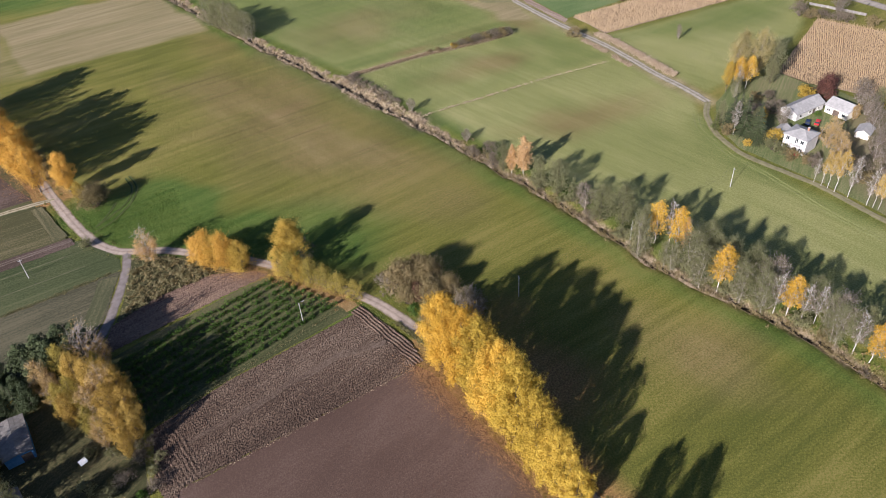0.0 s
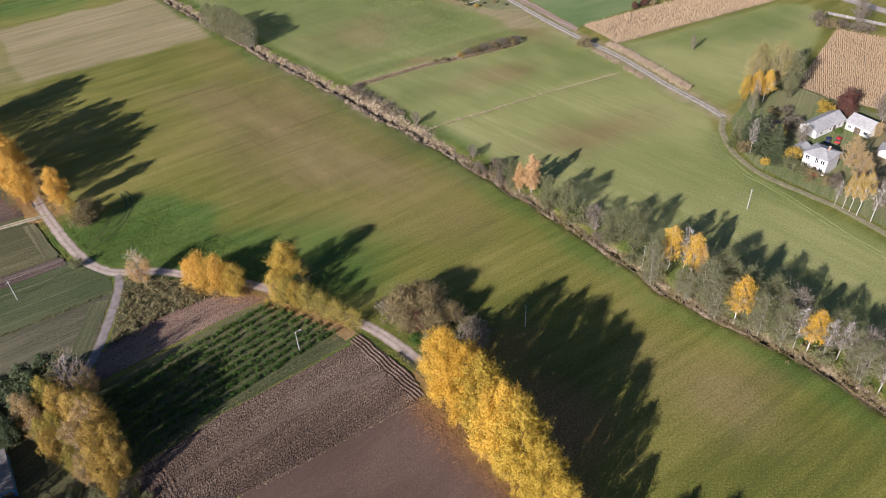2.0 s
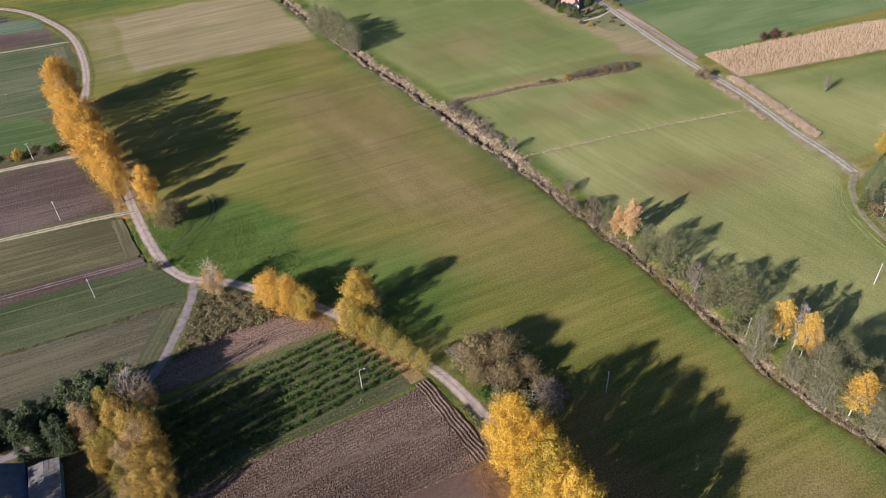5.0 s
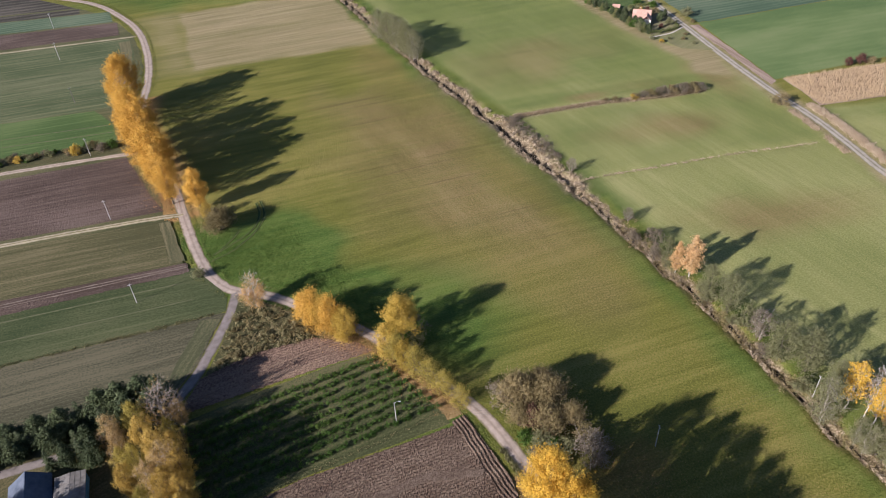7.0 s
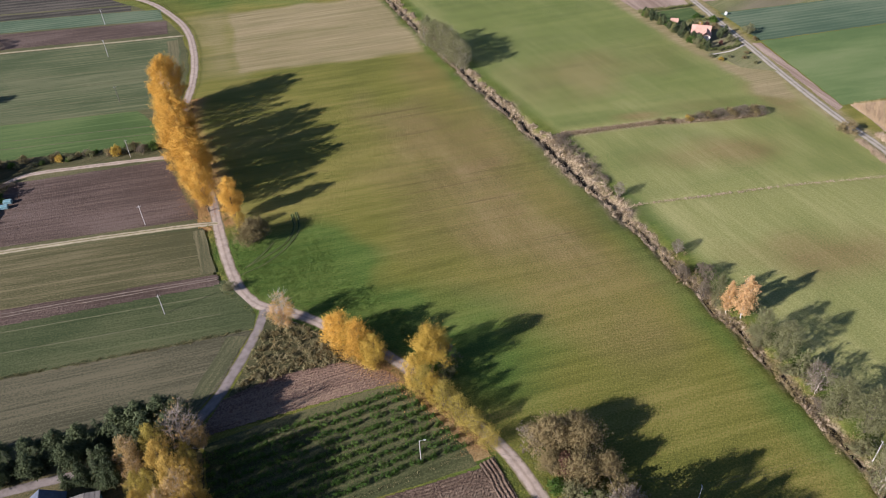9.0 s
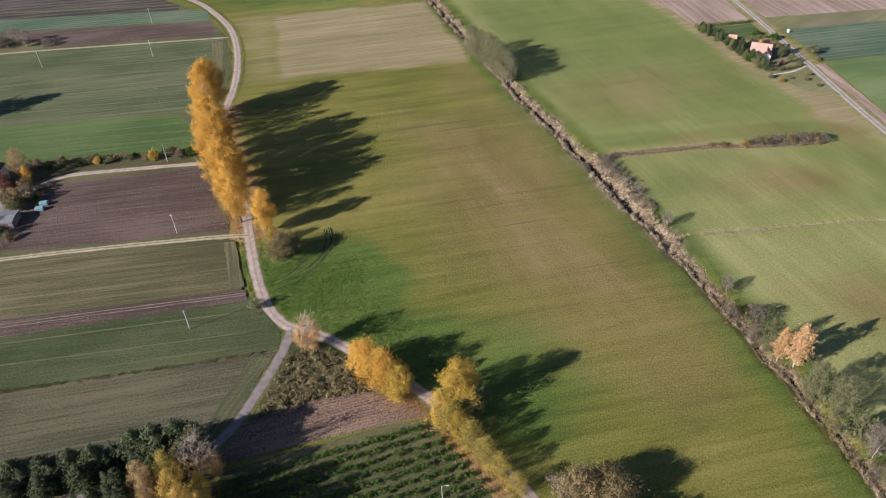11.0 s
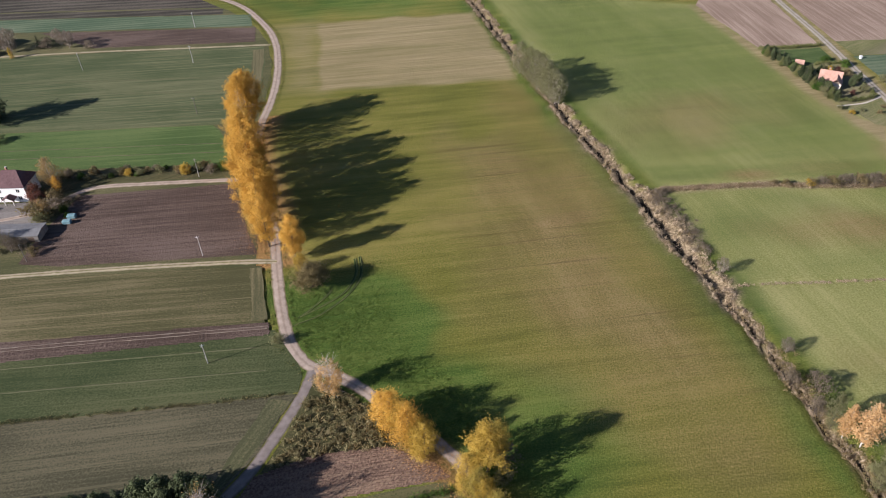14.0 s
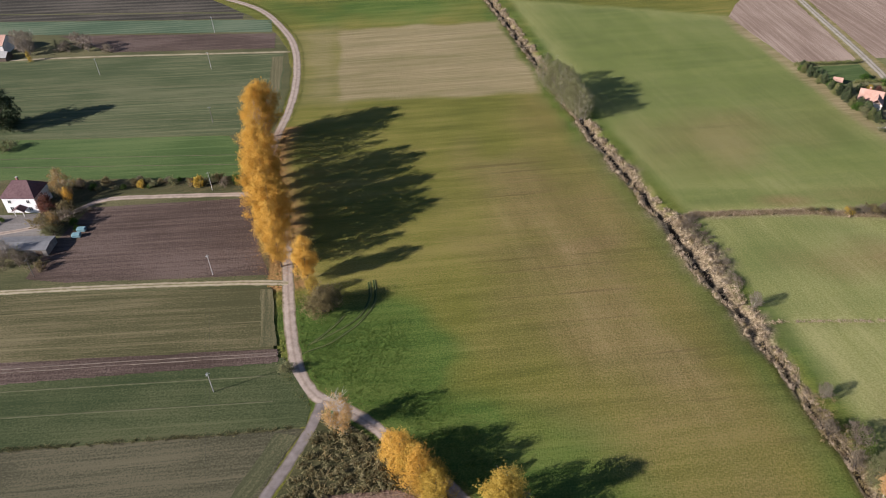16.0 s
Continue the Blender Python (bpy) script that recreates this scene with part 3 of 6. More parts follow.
patch("field_margin", [(-260, 545), (-132, 522), (-90, 499), (-67, 478), (-48, 450), (-39.5, 428), (-34.3, 403), (-32.5, 380), (-33.4, 350), (-34.6, 330), (-33, 313), (-29, 297), (-24, 277), (-21.5, 262), (-21, 255), (-19.8, 245), (-17.2, 232), (-14.8, 223), (-9.4, 215.5), (-5, 209), (-3.2, 203), (-6.2, 194), (-12.2, 180), (-17.5, 172.5), (-24, 169), (-36, 166.5), (-260, 163)], MARGIN_F, "dull grass margins and balks between strip fields", z=0.012, category="verge")
patch("field_margin", [(228, 391), (380, 386), (380, 374), (229, 374.5)], ROUGH_F, "rough grass balk between fields", z=0.012, category="verge")
patch("field_olive", [(-160, 253), (-101, 254), (-19.5, 252.5), (-14.6, 224.6), (-89, 223), (-160, 222)], OLIVE_F, "olive brown stubble field with faint drill lines")
furrows("field_brown_strip", [(-88.6, 226.1), (-13.4, 227.2), (-12.4, 221.7), (-85, 217.9), (-150, 216.8), (-150, 225.3)], SOIL_F, "narrow strip of ploughed brown soil", 2, 1.1, 0.05, 0.09, 0.4)
patch("field_green", [(-150, 219.6), (-85, 220.7), (-11.6, 223.5), (-3.2, 209.5), (-1.9, 206), (-3.0, 200.4), (-30, 198.7), (-76, 197), (-150, 195)], GREEN_F, "dark green young crop field")
patch("field_grey", [(-150, 194.5), (-76, 196.7), (-30, 198.4), (-3.2, 199.9), (-8.0, 188.6), (-11.7, 180), (-17.8, 171.6), (-34, 168), (-60, 166), (-150, 163)], GREYISH_F, "grey olive stubble field")
furrows("field_plough_house", [(-90, 299.3), (-35.5, 301), (-31, 288), (-25.5, 270), (-20.5, 258), (-83, 258.5), (-97, 261), (-96, 276)], SOIL_F, "bare brown ploughed field beside a house", 93, 0.9, 0.015, 0.07, 0.35)
patch("field_bright", [(-200, 351), (-145, 350), (-51, 346.3), (-42, 330), (-40, 316), (-62, 315.5), (-131, 320), (-200, 322)], BRIGHT_F, "bright green crop field")
patch("field_dull", [(-230, 436), (-182, 430), (-88, 427.5), (-41, 425), (-38, 405), (-36.5, 378), (-37.5, 358), (-42, 348), (-51, 346.8), (-145, 350.4), (-230, 353)], DULL_F, "dull green crop field with pale tramlines")
furrows("field_brown_far", [(-164.6, 460.4), (-48.5, 450.8), (-46, 431), (-128, 435)], SOIL_F, "far strip of ploughed red brown soil", 0, 1.4, 0.03, 0.07, 0.7)
patch("field_teal_strip", [(-230, 487), (-205, 484), (-54, 470), (-51, 453), (-165, 462), (-230, 468)], TEAL_F, "blue green vegetable field strip")
patch("field_dark_strip", [(-230, 497), (-210, 495), (-71, 481), (-69.5, 472.7), (-205, 484.7), (-230, 487.5)], CROPROW_F, "dark strip of bare soil and greens")
patch("field_rows", [(-270, 560), (-130, 535), (-100, 512), (-73, 483.5), (-210, 496.5), (-270, 502)], CROPROW_F, "grey green vegetable rows in dark soil")
patch("field_dry_far", [(180.6, 446), (190, 463), (203, 480), (221, 480), (220.5, 440), (219, 388.8), (191, 390)], PINK_F, "dry pinkish brown ploughed field")
patch("field_dry_east", [(228, 490), (360, 500), (360, 385), (228, 391)], PINK_F, "dry pinkish brown field beside the country road")
patch("field_cabbage", [(228, 374), (312, 374), (380, 380), (380, 340), (294, 339), (229, 337.4)], TEAL_F, "blue green vegetable field")
PASTURE_F = field_mat("pasture_crop", (0.075, 0.118, 0.040), (0.112, 0.158, 0.056), (0.158, 0.190, 0.080), 1, streak=0.15, lines=0.02, gap=4)
patch("field_pasture", [(229, 336.9), (300, 338.4), (380, 339.4), (380, 282), (330, 276), (244, 273), (226, 272)], PASTURE_F, "rich green crop field beside the road")
patch("field_soil_edge", [(223.6, 336), (228, 335.5), (225.5, 271), (221.6, 269)], PINK_F, "strip of bare brown soil along the road", ragged=0.6)
furrows("field_plough_near", [(53, 115.5), (54.5, 128), (49.5, 142.3), (11, 138.2), (-9.4, 133.6), (-13, 118), (-11, 106), (-8.5, 113.2)], PLOUGH_F, "coarsely ploughed brown field with clods", 12, 0.85, 0.13, 0.20, 0.25)
patch("field_harrowed", [(53, 115.7), (55.5, 111), (57, 90), (57.5, 66), (60, 0), (-40, 0), (-12, 104), (-8.7, 113.3)], SMOOTH_F, "smooth harrowed reddish brown field", z=0.05)
furrows("field_headland", [(47.4, 143.2), (51.4, 144.4), (53.2, 136), (56.0, 124.6), (55.6, 116.2), (52.0, 116), (51.6, 124.3)], PLOUGH_F, "coarse headland furrows along the gravel road", 102, 0.95, 0.22, 0.16, 0.22, z=0.12)
furrows("field_headland", [(-9.4, 133.4), (-4.5, 134.6), (-2.5, 113.4), (-8.5, 113.2), (-12.5, 118)], PLOUGH_F, "coarse headland furrows at the farmyard edge", 100, 1.0, 0.14, 0.18, 0.3, z=0.1)
furrows("field_leafy_strip", [(-10.6, 176.2), (3, 181.2), (20, 182), (31, 176.6), (34.6, 171.8), (8.4, 168.6), (-16.5, 165.0)], MAUVE_F, "strip of bare soil strewn with fallen leaves", 12, 0.9, 0.1, 0.12, 0.35)
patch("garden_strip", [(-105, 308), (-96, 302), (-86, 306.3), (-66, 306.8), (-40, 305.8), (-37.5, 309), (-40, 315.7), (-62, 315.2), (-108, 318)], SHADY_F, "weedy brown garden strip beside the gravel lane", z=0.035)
patch("house_garden", [(-122, 298), (-108, 298), (-97, 290), (-92, 284), (-93, 297), (-100, 305), (-108, 316), (-130, 318)], SHADY_F, "rough garden round the white house, shade put into its dark colour", z=0.04)
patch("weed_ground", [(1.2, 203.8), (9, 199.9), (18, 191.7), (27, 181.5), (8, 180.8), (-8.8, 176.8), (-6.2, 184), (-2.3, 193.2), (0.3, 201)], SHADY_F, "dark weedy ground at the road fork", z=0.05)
patch("field_orchard", [(47.4, 143.0), (46.8, 147), (44, 156), (33.2, 171.3), (8.4, 168.2), (-14, 163), (-11, 133.8), (11, 138.4)], ORCH_F, "grass strip field with rows of berry bushes", z=0.05)
# ground colour kept dark to stand in for shade below the trees
patch("yard_farm", [(-110, 166), (-60, 167), (-34, 169), (-22, 171), (-17, 166), (-14, 160), (-12, 134), (-16, 105), (-110, 100)], SHADY_F, "farmyard of weeds and bare soil, tree shade put into its dark colour", z=0.0)
patch("yard_house", [(-122, 297), (-106, 297), (-99, 290), (-100, 283), (-125, 281)], YARD_F, "grey gravel yard in front of a house", z=0.06, category="yard")
patch("yard_villa", [(220, 150), (244, 152), (246, 128), (222, 124), (219, 137)], TURF_F, "green courtyard lawn between farm buildings", z=0.05, category="yard")
patch("garden_villa", [(203.4, 110), (201.2, 124), (199.2, 142), (203, 153), (210, 162.6), (218, 170), (236, 178), (257, 173), (262, 150), (262, 70), (203.6, 70)], TURF_F, "farm garden lawn", z=0.03, category="yard")
LAWN_F = field_mat("garden_lawn", (0.052, 0.082, 0.026), (0.078, 0.112, 0.038), (0.110, 0.135, 0.052), 10)
patch("garden_lawn", [(196, 384.5), (217.5, 384.8), (218, 369.5), (199, 369)], LAWN_F, "mown green garden lawn behind a hedge", z=0.09, category="yard")
ribbon("garden_path", spline([(199, 330), (204.3, 330.2), (211.6, 331.3), (219.5, 335.4)]), 1.2, YARD_PATH, "pale gravel garden path", z=0.11, seed=9)
patch("garden_red_house", [(192, 388), (218, 388), (218.5, 306), (206, 314), (199, 340)], ROUGH_F, "rough garden with lawn and beds round a red-roofed house", z=0.06, category="yard")

patch("verge_leafy", [(35, 170), (38, 164.2), (42.3, 155.8), (45.6, 148), (47.2, 143.8), (51.2, 144.8), (48.4, 152), (44.2, 159.6), (40.3, 165.6), (36.5, 170.6)], DRYV_F, "brown verge of dry grass and fallen leaves by the road", z=0.075, ragged=0.6, category="verge")
HEAD_F = field_mat("headland_stubble", (0.060, 0.064, 0.032), (0.090, 0.090, 0.046), (0.130, 0.120, 0.066), 64, lines=0.07, gap=1.6)
HEADN_F = field_mat("headland_rows", (0.066, 0.066, 0.032), (0.105, 0.098, 0.050), (0.160, 0.138, 0.076), 98, lines=0.07, gap=1.6)
patch("headland_grey", [(-9.9, 198.7), (-4.6, 197.6), (-8.9, 188), (-12.6, 180), (-18, 172.8), (-20.5, 172.5), (-16.5, 183.5)], HEAD_F, "pale headland rows beside the farm lane", z=0.055)
patch("headland_olive", [(-22.3, 251.6), (-18.7, 251.6), (-16.2, 238), (-14.4, 228.2), (-18.6, 227.9), (-20.2, 238)], HEADN_F, "pale headland rows at the end of a stubble field", z=0.055)
patch("headland_dull", [(-46, 421), (-40.5, 421.5), (-38.5, 404), (-37.4, 384), (-37.9, 366), (-42, 366), (-42.5, 392)], HEADN_F, "pale headland rows beside the gravel road", z=0.055)
BAND_F = field_mat("trodden_soil", (0.068, 0.046, 0.034), (0.104, 0.073, 0.053), (0.150, 0.112, 0.084), 8, bump=0.9)
patch("plough_band", [(51.3, 128.3), (38.2, 131.0), (27, 129.4), (9, 126.6), (-2, 125.4), (-4, 123.8), (8.3, 124.6), (26, 127.4), (37.7, 128.8), (50.6, 126.6)], BAND_F, "smooth trodden strip across a ploughed field", z=0.27, ragged=0.5)
WHEEL = plain_mat("lit_rut_edge", (0.085, 0.105, 0.032), (0.14, 0.15, 0.055), 0.9)
SWIRLS = ([(11.0, 253.7), (11.7, 244.6), (8.1, 236.1), (0.8, 228.4), (-5.4, 225.4), (-6.7, 224.4)], [(9.6, 252.8), (10.1, 244.7), (6.8, 237.0), (0.1, 231.4), (-5.4, 227.8)], [(3.2, 238.7), (1.0, 235.0), (-2.5, 230.6), (-5.4, 227.8)])
TRAM = road_mat("tramline", (0.112, 0.116, 0.066), (0.085, 0.095, 0.048), (0.066, 0.078, 0.034))
for i, (a, b_) in enumerate((((-230, 403), (-46, 390.7)), ((-220, 390.5), (-46, 376.5)), ((-210, 371), (-46, 359.2)), ((-200, 337.5), (-42, 330.7)), ((-200, 331.8), (-42, 323.7)), ((-150, 213.3), (-16, 217.2)), ((-150, 204.5), (-12, 208.6)))):
    ribbon("tramline_%d" % (i + 1), spline([a, ((a[0] + b_[0]) / 2, (a[1] + b_[1]) / 2 + 0.3), b_]), 0.48, TRAM, "thin pale tractor line across a crop field", "tramline", 0.12, 0.1, 30 + i)
PRESSED = plain_mat("pressed_meadow", (0.145, 0.16, 0.058), (0.205, 0.205, 0.085), 1.4)
LOOP = [(204, 168.4), (197, 159.5), (194, 149), (192, 140), (192.6, 132), (191.9, 115), (190.8, 99.6), (191.6, 84.7), (193, 60)]
for i, (dx, dy) in enumerate(((0, 0), (1.5, -0.9))):
    ribbon("meadow_track_%d" % (i + 1), spline([(x + dx, y + dy) for x, y in LOOP]), 0.22, PRESSED, "pale wheel track pressed into the meadow grass", "wheel track", 0.08, 0.1, 60 + i)
# dark rut and pale edge strip: relief shading put into flat ribbons' colours
RUTTED = plain_mat("rutted_crop", (0.028, 0.045, 0.012), (0.055, 0.075, 0.022), 0.9)
for i, pts in enumerate(SWIRLS):
    ribbon("wheel_track_%d" % (i + 1), spline(pts), 0.5, RUTTED, "dark curved wheel rut pressed into the green crop", "wheel track", 0.16, 0.06, 50 + i)
    ribbon("wheel_edge_%d" % (i + 1), spline([(x + 0.45, y + 0.2) for x, y in pts]), 0.35, WHEEL, "pale strip beside a wheel rut, its sunlit edge put into colour", "wheel track", 0.17, 0.06, 55 + i)
SOILLINE = plain_mat("pale_soil_ridge", (0.11, 0.085, 0.068), (0.20, 0.165, 0.135), 1.2)
for i, dy in enumerate((0.0, 1.3)):
    ribbon("soil_line_%d" % (i + 1), spline([(-150, 220.6 + dy), (-86, 222.2 + dy), (-55, 223.2 + dy), (-13.6, 224.3 + dy * 0.8)]), 0.3, SOILLINE, "thin pale soil line along a ploughed strip", "wheel track", 0.27, 0.1, 65 + i)



# ---- trees and shrubs ----
def tubes(segs, sides=5):
    """Tapered tubes; each seg is (a, b, ra, rb)."""
    verts, fs = [], []
    for a, b, ra, rb in segs:
        a, b = Vector(a), Vector(b)
        d = (b - a).normalized()
        u = d.orthogonal().normalized()
        w = d.cross(u)
        o = len(verts)
        for c, r in ((a, ra), (b, rb)):
            for k in range(sides):
                an = 2 * math.pi * k / sides
                verts.append(c + (u * math.cos(an) + w * math.sin(an)) * r)
        fs += [(o + k, o + (k + 1) % sides, o + sides + (k + 1) % sides, o + sides + k) for k in range(sides)]
    return verts, fs


def leaves(rng, centres, radii, counts, size, droop=0.0, squash=0.85, out=1.0, shoot=0.6):
    """Leaf sprays round each clump: part loose in a ball, part (shoot) strung along slender shoots that reach up and out of it;
    squash above 1 draws the clumps upwards."""
    idx = np.repeat(np.arange(len(centres)), (np.asarray(counts) * 1.75).astype(int))
    n = len(idx)
    d = rng.normal(size=(n, 3))
    d /= np.linalg.norm(d, axis=1)[:, None]
    rad = radii[idx] * rng.random(n) ** 0.5 * rng.uniform(0.75, 1.3, n)
    tall = np.array([1, 1, squash])
    p = centres[idx] + d * rad[:, None] * tall
    per = 11
    sid = np.arange(n) // per
    home = idx[::per]
    sd = rng.normal(size=(len(home), 3))
    sd /= np.linalg.norm(sd, axis=1)[:, None]
    base = centres[home] + sd * (radii[home] * rng.random(len(home)) ** 0.5 * 0.8)[:, None] * tall
    way = sd * np.array([0.7, 0.7, 0.4]) + np.array([0, 0, 0.75 - droop * 2.6]) + rng.normal(0, 0.22, sd.shape)
    way *= (radii[home] * rng.uniform(0.45, 1.25, len(home)) * (0.5 + 0.5 * squash))[:, None] / np.linalg.norm(way, axis=1)[:, None]
    u_ = rng.random(n)
    strung = base[sid] + way[sid] * u_[:, None] + rng.normal(0, 1, (n, 3)) * (size * 0.75 * (1.25 - u_))[:, None]
    on = rng.random(len(home))[sid] < shoot
    p = np.where(on[:, None], strung, p)
    d = np.where(on[:, None], sd[sid], d)
    nrm = d * out + rng.normal(size=(n, 3)) * 0.45 + np.array([0, 0, 0.25])
    nrm /= np.linalg.norm(nrm, axis=1)[:, None]
    ref = rng.normal(size=(n, 3)) + np.array([0, 0, -droop * 3])
    u = np.cross(nrm, ref)
    u /= np.linalg.norm(u, axis=1)[:, None] + 1e-9
    v = np.cross(nrm, u)
    s = size * 0.8 * rng.uniform(0.6, 1.4, n)[:, None]
    verts = np.stack([p - v * s * 0.7 - u * s * 0.5, p - v * s * 0.5 + u * s * 0.55, p + v * s * 0.8 + nrm * s * 0.2], 1).reshape(-1, 3)
    return verts, np.arange(n * 3).reshape(-1, 3)


def profile(kind, t):
    """Crown radius, 0 to 1, at height t of the crown."""
    if kind == "column":
        return np.sqrt(np.clip(1 - (2 * t - 0.9) ** 2 / 1.25, 0, 1)) * 0.95 + 0.05
    if kind == "birch":
        return np.clip(np.sin(np.pi * np.clip(t, 0, 1) ** 0.75) ** 0.8, 0.06, 1)
    if kind == "round":
        return np.sqrt(np.clip(1 - (2 * t - 0.95) ** 2, 0.02, 1))
    return np.sqrt(np.clip(1 - t * t, 0.03, 1))


def make_tree(name, label, category, h, r, low, kind, leaf, bark=BARK, n=3500, size=0.5, clumps=34, trunk_r=0.22, seed=1, lean=0.0, bare=0.0, stems=1, clump_r=0.27, squash=1.15, twig=0.012, top=1.0):
    """A tree: tapered trunk with limbs (trunk) and a crown of leaf clumps with gaps (crown). Stands at the origin."""
    rng = np.random.default_rng(seed)
    root = thing(name, (0, 0), label, category)
    ch = h - low
    t = (np.arange(clumps) + rng.random(clumps)) / clumps
    ang = np.arange(clumps) * 2.39996 + rng.uniform(-0.5, 0.5, clumps)
    rad = profile(kind, t) * r * rng.uniform(0.35, 0.95, clumps) * rng.uniform(0.7, 1.15, clumps)
    rad[t > 0.93] *= 0.35
    c = np.column_stack([np.cos(ang) * rad + lean * t * ch, np.sin(ang) * rad, low + ch * (0.04 + 0.90 * t)])
    cr = r * clump_r * rng.uniform(0.75, 1.45, clumps) * (0.65 + 0.5 * profile(kind, t))
    segs = []
    for s in range(stems):
        off = np.array([0, 0, 0.0]) if stems == 1 else np.array([math.cos(s * 2.4) * r * 0.18, math.sin(s * 2.4) * r * 0.18, 0])
        prev, k = off, 7
        for i in range(1, k + 1):
            q = i / k
            nxt = off + np.array([lean * max(0, q * h - low) + rng.normal(0, 0.012 * h), rng.normal(0, 0.012 * h), h * 0.94 * q]) + off * q * 1.5
            segs.append((prev, nxt, trunk_r * (1.02 - (q - 1 / k) * 0.95), trunk_r * (1.02 - q * 0.95)))
            prev = nxt
    for i in range(clumps):
        z0 = max(low * 0.75, c[i, 2] - rad[i] * 0.9 - 0.08 * h)
        a = np.array([lean * max(0, z0 - low), 0, z0])
        mid = (a + c[i]) / 2 + rng.normal(0, 0.03 * h, 3) * 0.5
        lr = trunk_r * 0.34 * (1.15 - t[i])
        segs += [(a, mid, lr, lr * 0.7), (mid, c[i], lr * 0.7, lr * 0.25)]
        for _ in range(1 + int(bare * 7)):
            e = c[i] + rng.normal(0, 1, 3) * cr[i] * np.array([0.8, 0.8, 0.9]) + np.array([0, 0, cr[i] * 0.3])
            segs.append((mid * 0.35 + c[i] * 0.65, e, lr * 0.35 + twig, twig))
    v, f = tubes([q for q in segs if q[2] > 0.06], 5)
    v2, f2 = tubes([q for q in segs if q[2] <= 0.06], 3)
    f += [tuple(i + len(v) for i in q) for q in f2]
    v += v2
    part("trunk", mesh_of("trunk", v, f, bark), None, root, smooth=True)
    w = cr ** 2
    w = w * np.where(t > top, 0.12, 1.0)
    counts = np.maximum(4, (n * w / w.sum())).astype(int)
    v, f = leaves(rng, c, cr, counts, size, droop=0.35 if kind == "birch" else 0.0, squash=squash)
    v[:, 2] = np.maximum(v[:, 2], 0.1)
    part("crown", mesh_of("crown", v, f, leaf), None, root)
    return root


def make_spruce(name, label, h, r, seed=1, tiers=17, leaf=SPRUCE, category="conifer tree", low=0.6):
    rng = np.random.default_rng(seed)
    root = thing(name, (0, 0), label, category)
    segs = [((0, 0, 0), (0, 0, h * 0.97), 0.02 * h, 0.02)]
    verts, fs, o = [], [], 0
    for k in range(tiers):
        q = k / tiers
        z, rr = low + (h - low) * q, r * (1 - q) ** 0.85 + 0.12
        for j in range(max(5, int(11 * (1 - q)) + 2)):
            a = rng.uniform(0, 2 * math.pi)
            ln, dr = rr * rng.uniform(0.75, 1.12), rr * 0.28
            d = np.array([math.cos(a), math.sin(a), 0])
            tip = d * ln + np.array([0, 0, z - dr])
            segs.append(((0, 0, z), tip, 0.035, 0.01))
            for m_ in range(7):
                g = (m_ + 0.6) / 7
                cpt = d * ln * g + np.array([0, 0, z - dr * g ** 1.4])
                side = np.array([-d[1], d[0], 0])
                wd = (0.14 * rr + 0.16) * (1.15 - 0.6 * g)
                for sg in (-1, 1):
                    dirn = side * sg * 0.9 + d * 0.55 + np.array([0, 0, -0.28 + rng.uniform(-0.15, 0.2)])
                    p1 = cpt + dirn * wd * rng.uniform(1.0, 1.6)
                    nn = np.array([0, 0, 0.14 * wd])
                    verts += [cpt - d * wd * 0.35, (cpt + p1) / 2 - d * wd * 0.25 + nn, p1, (cpt + p1) / 2 + d * wd * 0.45 + nn]
                    fs.append((o, o + 1, o + 2, o + 3))
                    o += 4
    v, f = tubes(segs, 5)
    part("trunk", mesh_of("trunk", v, f, BARK), None, root)
    part("crown", mesh_of("crown", verts, fs, leaf), None, root)
    return root


def make_bush(name, label, r, h, leaf, seed=1, n=1400, size=0.35, clumps=16, stems=7, category="shrub"):
    """A shrub: several stems from the ground and leaf clumps down to it."""
    rng = np.random.default_rng(seed)
    root = thing(name, (0, 0), label, category)
    t = rng.random(clumps) ** 0.8
    ang = np.arange(clumps) * 2.39996
    rad = r * np.sqrt(np.clip(1 - t * t, 0.05, 1)) * rng.uniform(0.3, 0.85, clumps)
    c = np.column_stack([np.cos(ang) * rad, np.sin(ang) * rad, h * (0.14 + 0.70 * t)])
    cr = min(r, h) * rng.uniform(0.24, 0.46, clumps)
    c[:, 2] = np.maximum(c[:, 2], cr * 0.7)
    segs = []
    for i in range(clumps):
        a = np.array([c[i, 0] * 0.12, c[i, 1] * 0.12, 0])
        mid = a * 0.4 + c[i] * 0.6 + rng.normal(0, 0.05 * h, 3)
        segs += [(a, mid, 0.05, 0.03), (mid, c[i], 0.03, 0.012)]
        for _ in range(2):
            segs.append((mid, c[i] + rng.normal(0, 0.6, 3) * cr[i] + np.array([0, 0, cr[i] * 0.4]), 0.02, 0.008))
    v, f = tubes(segs, 3)
    part("trunk", mesh_of("trunk", v, f, BARK), None, root)
    w = cr ** 2
    v, f = leaves(rng, c, cr, np.maximum(4, (n * w / w.sum())).astype(int), size)
    part("foliage", mesh_of("foliage", v, f, leaf), None, root)
    return root


PROTOS = {}


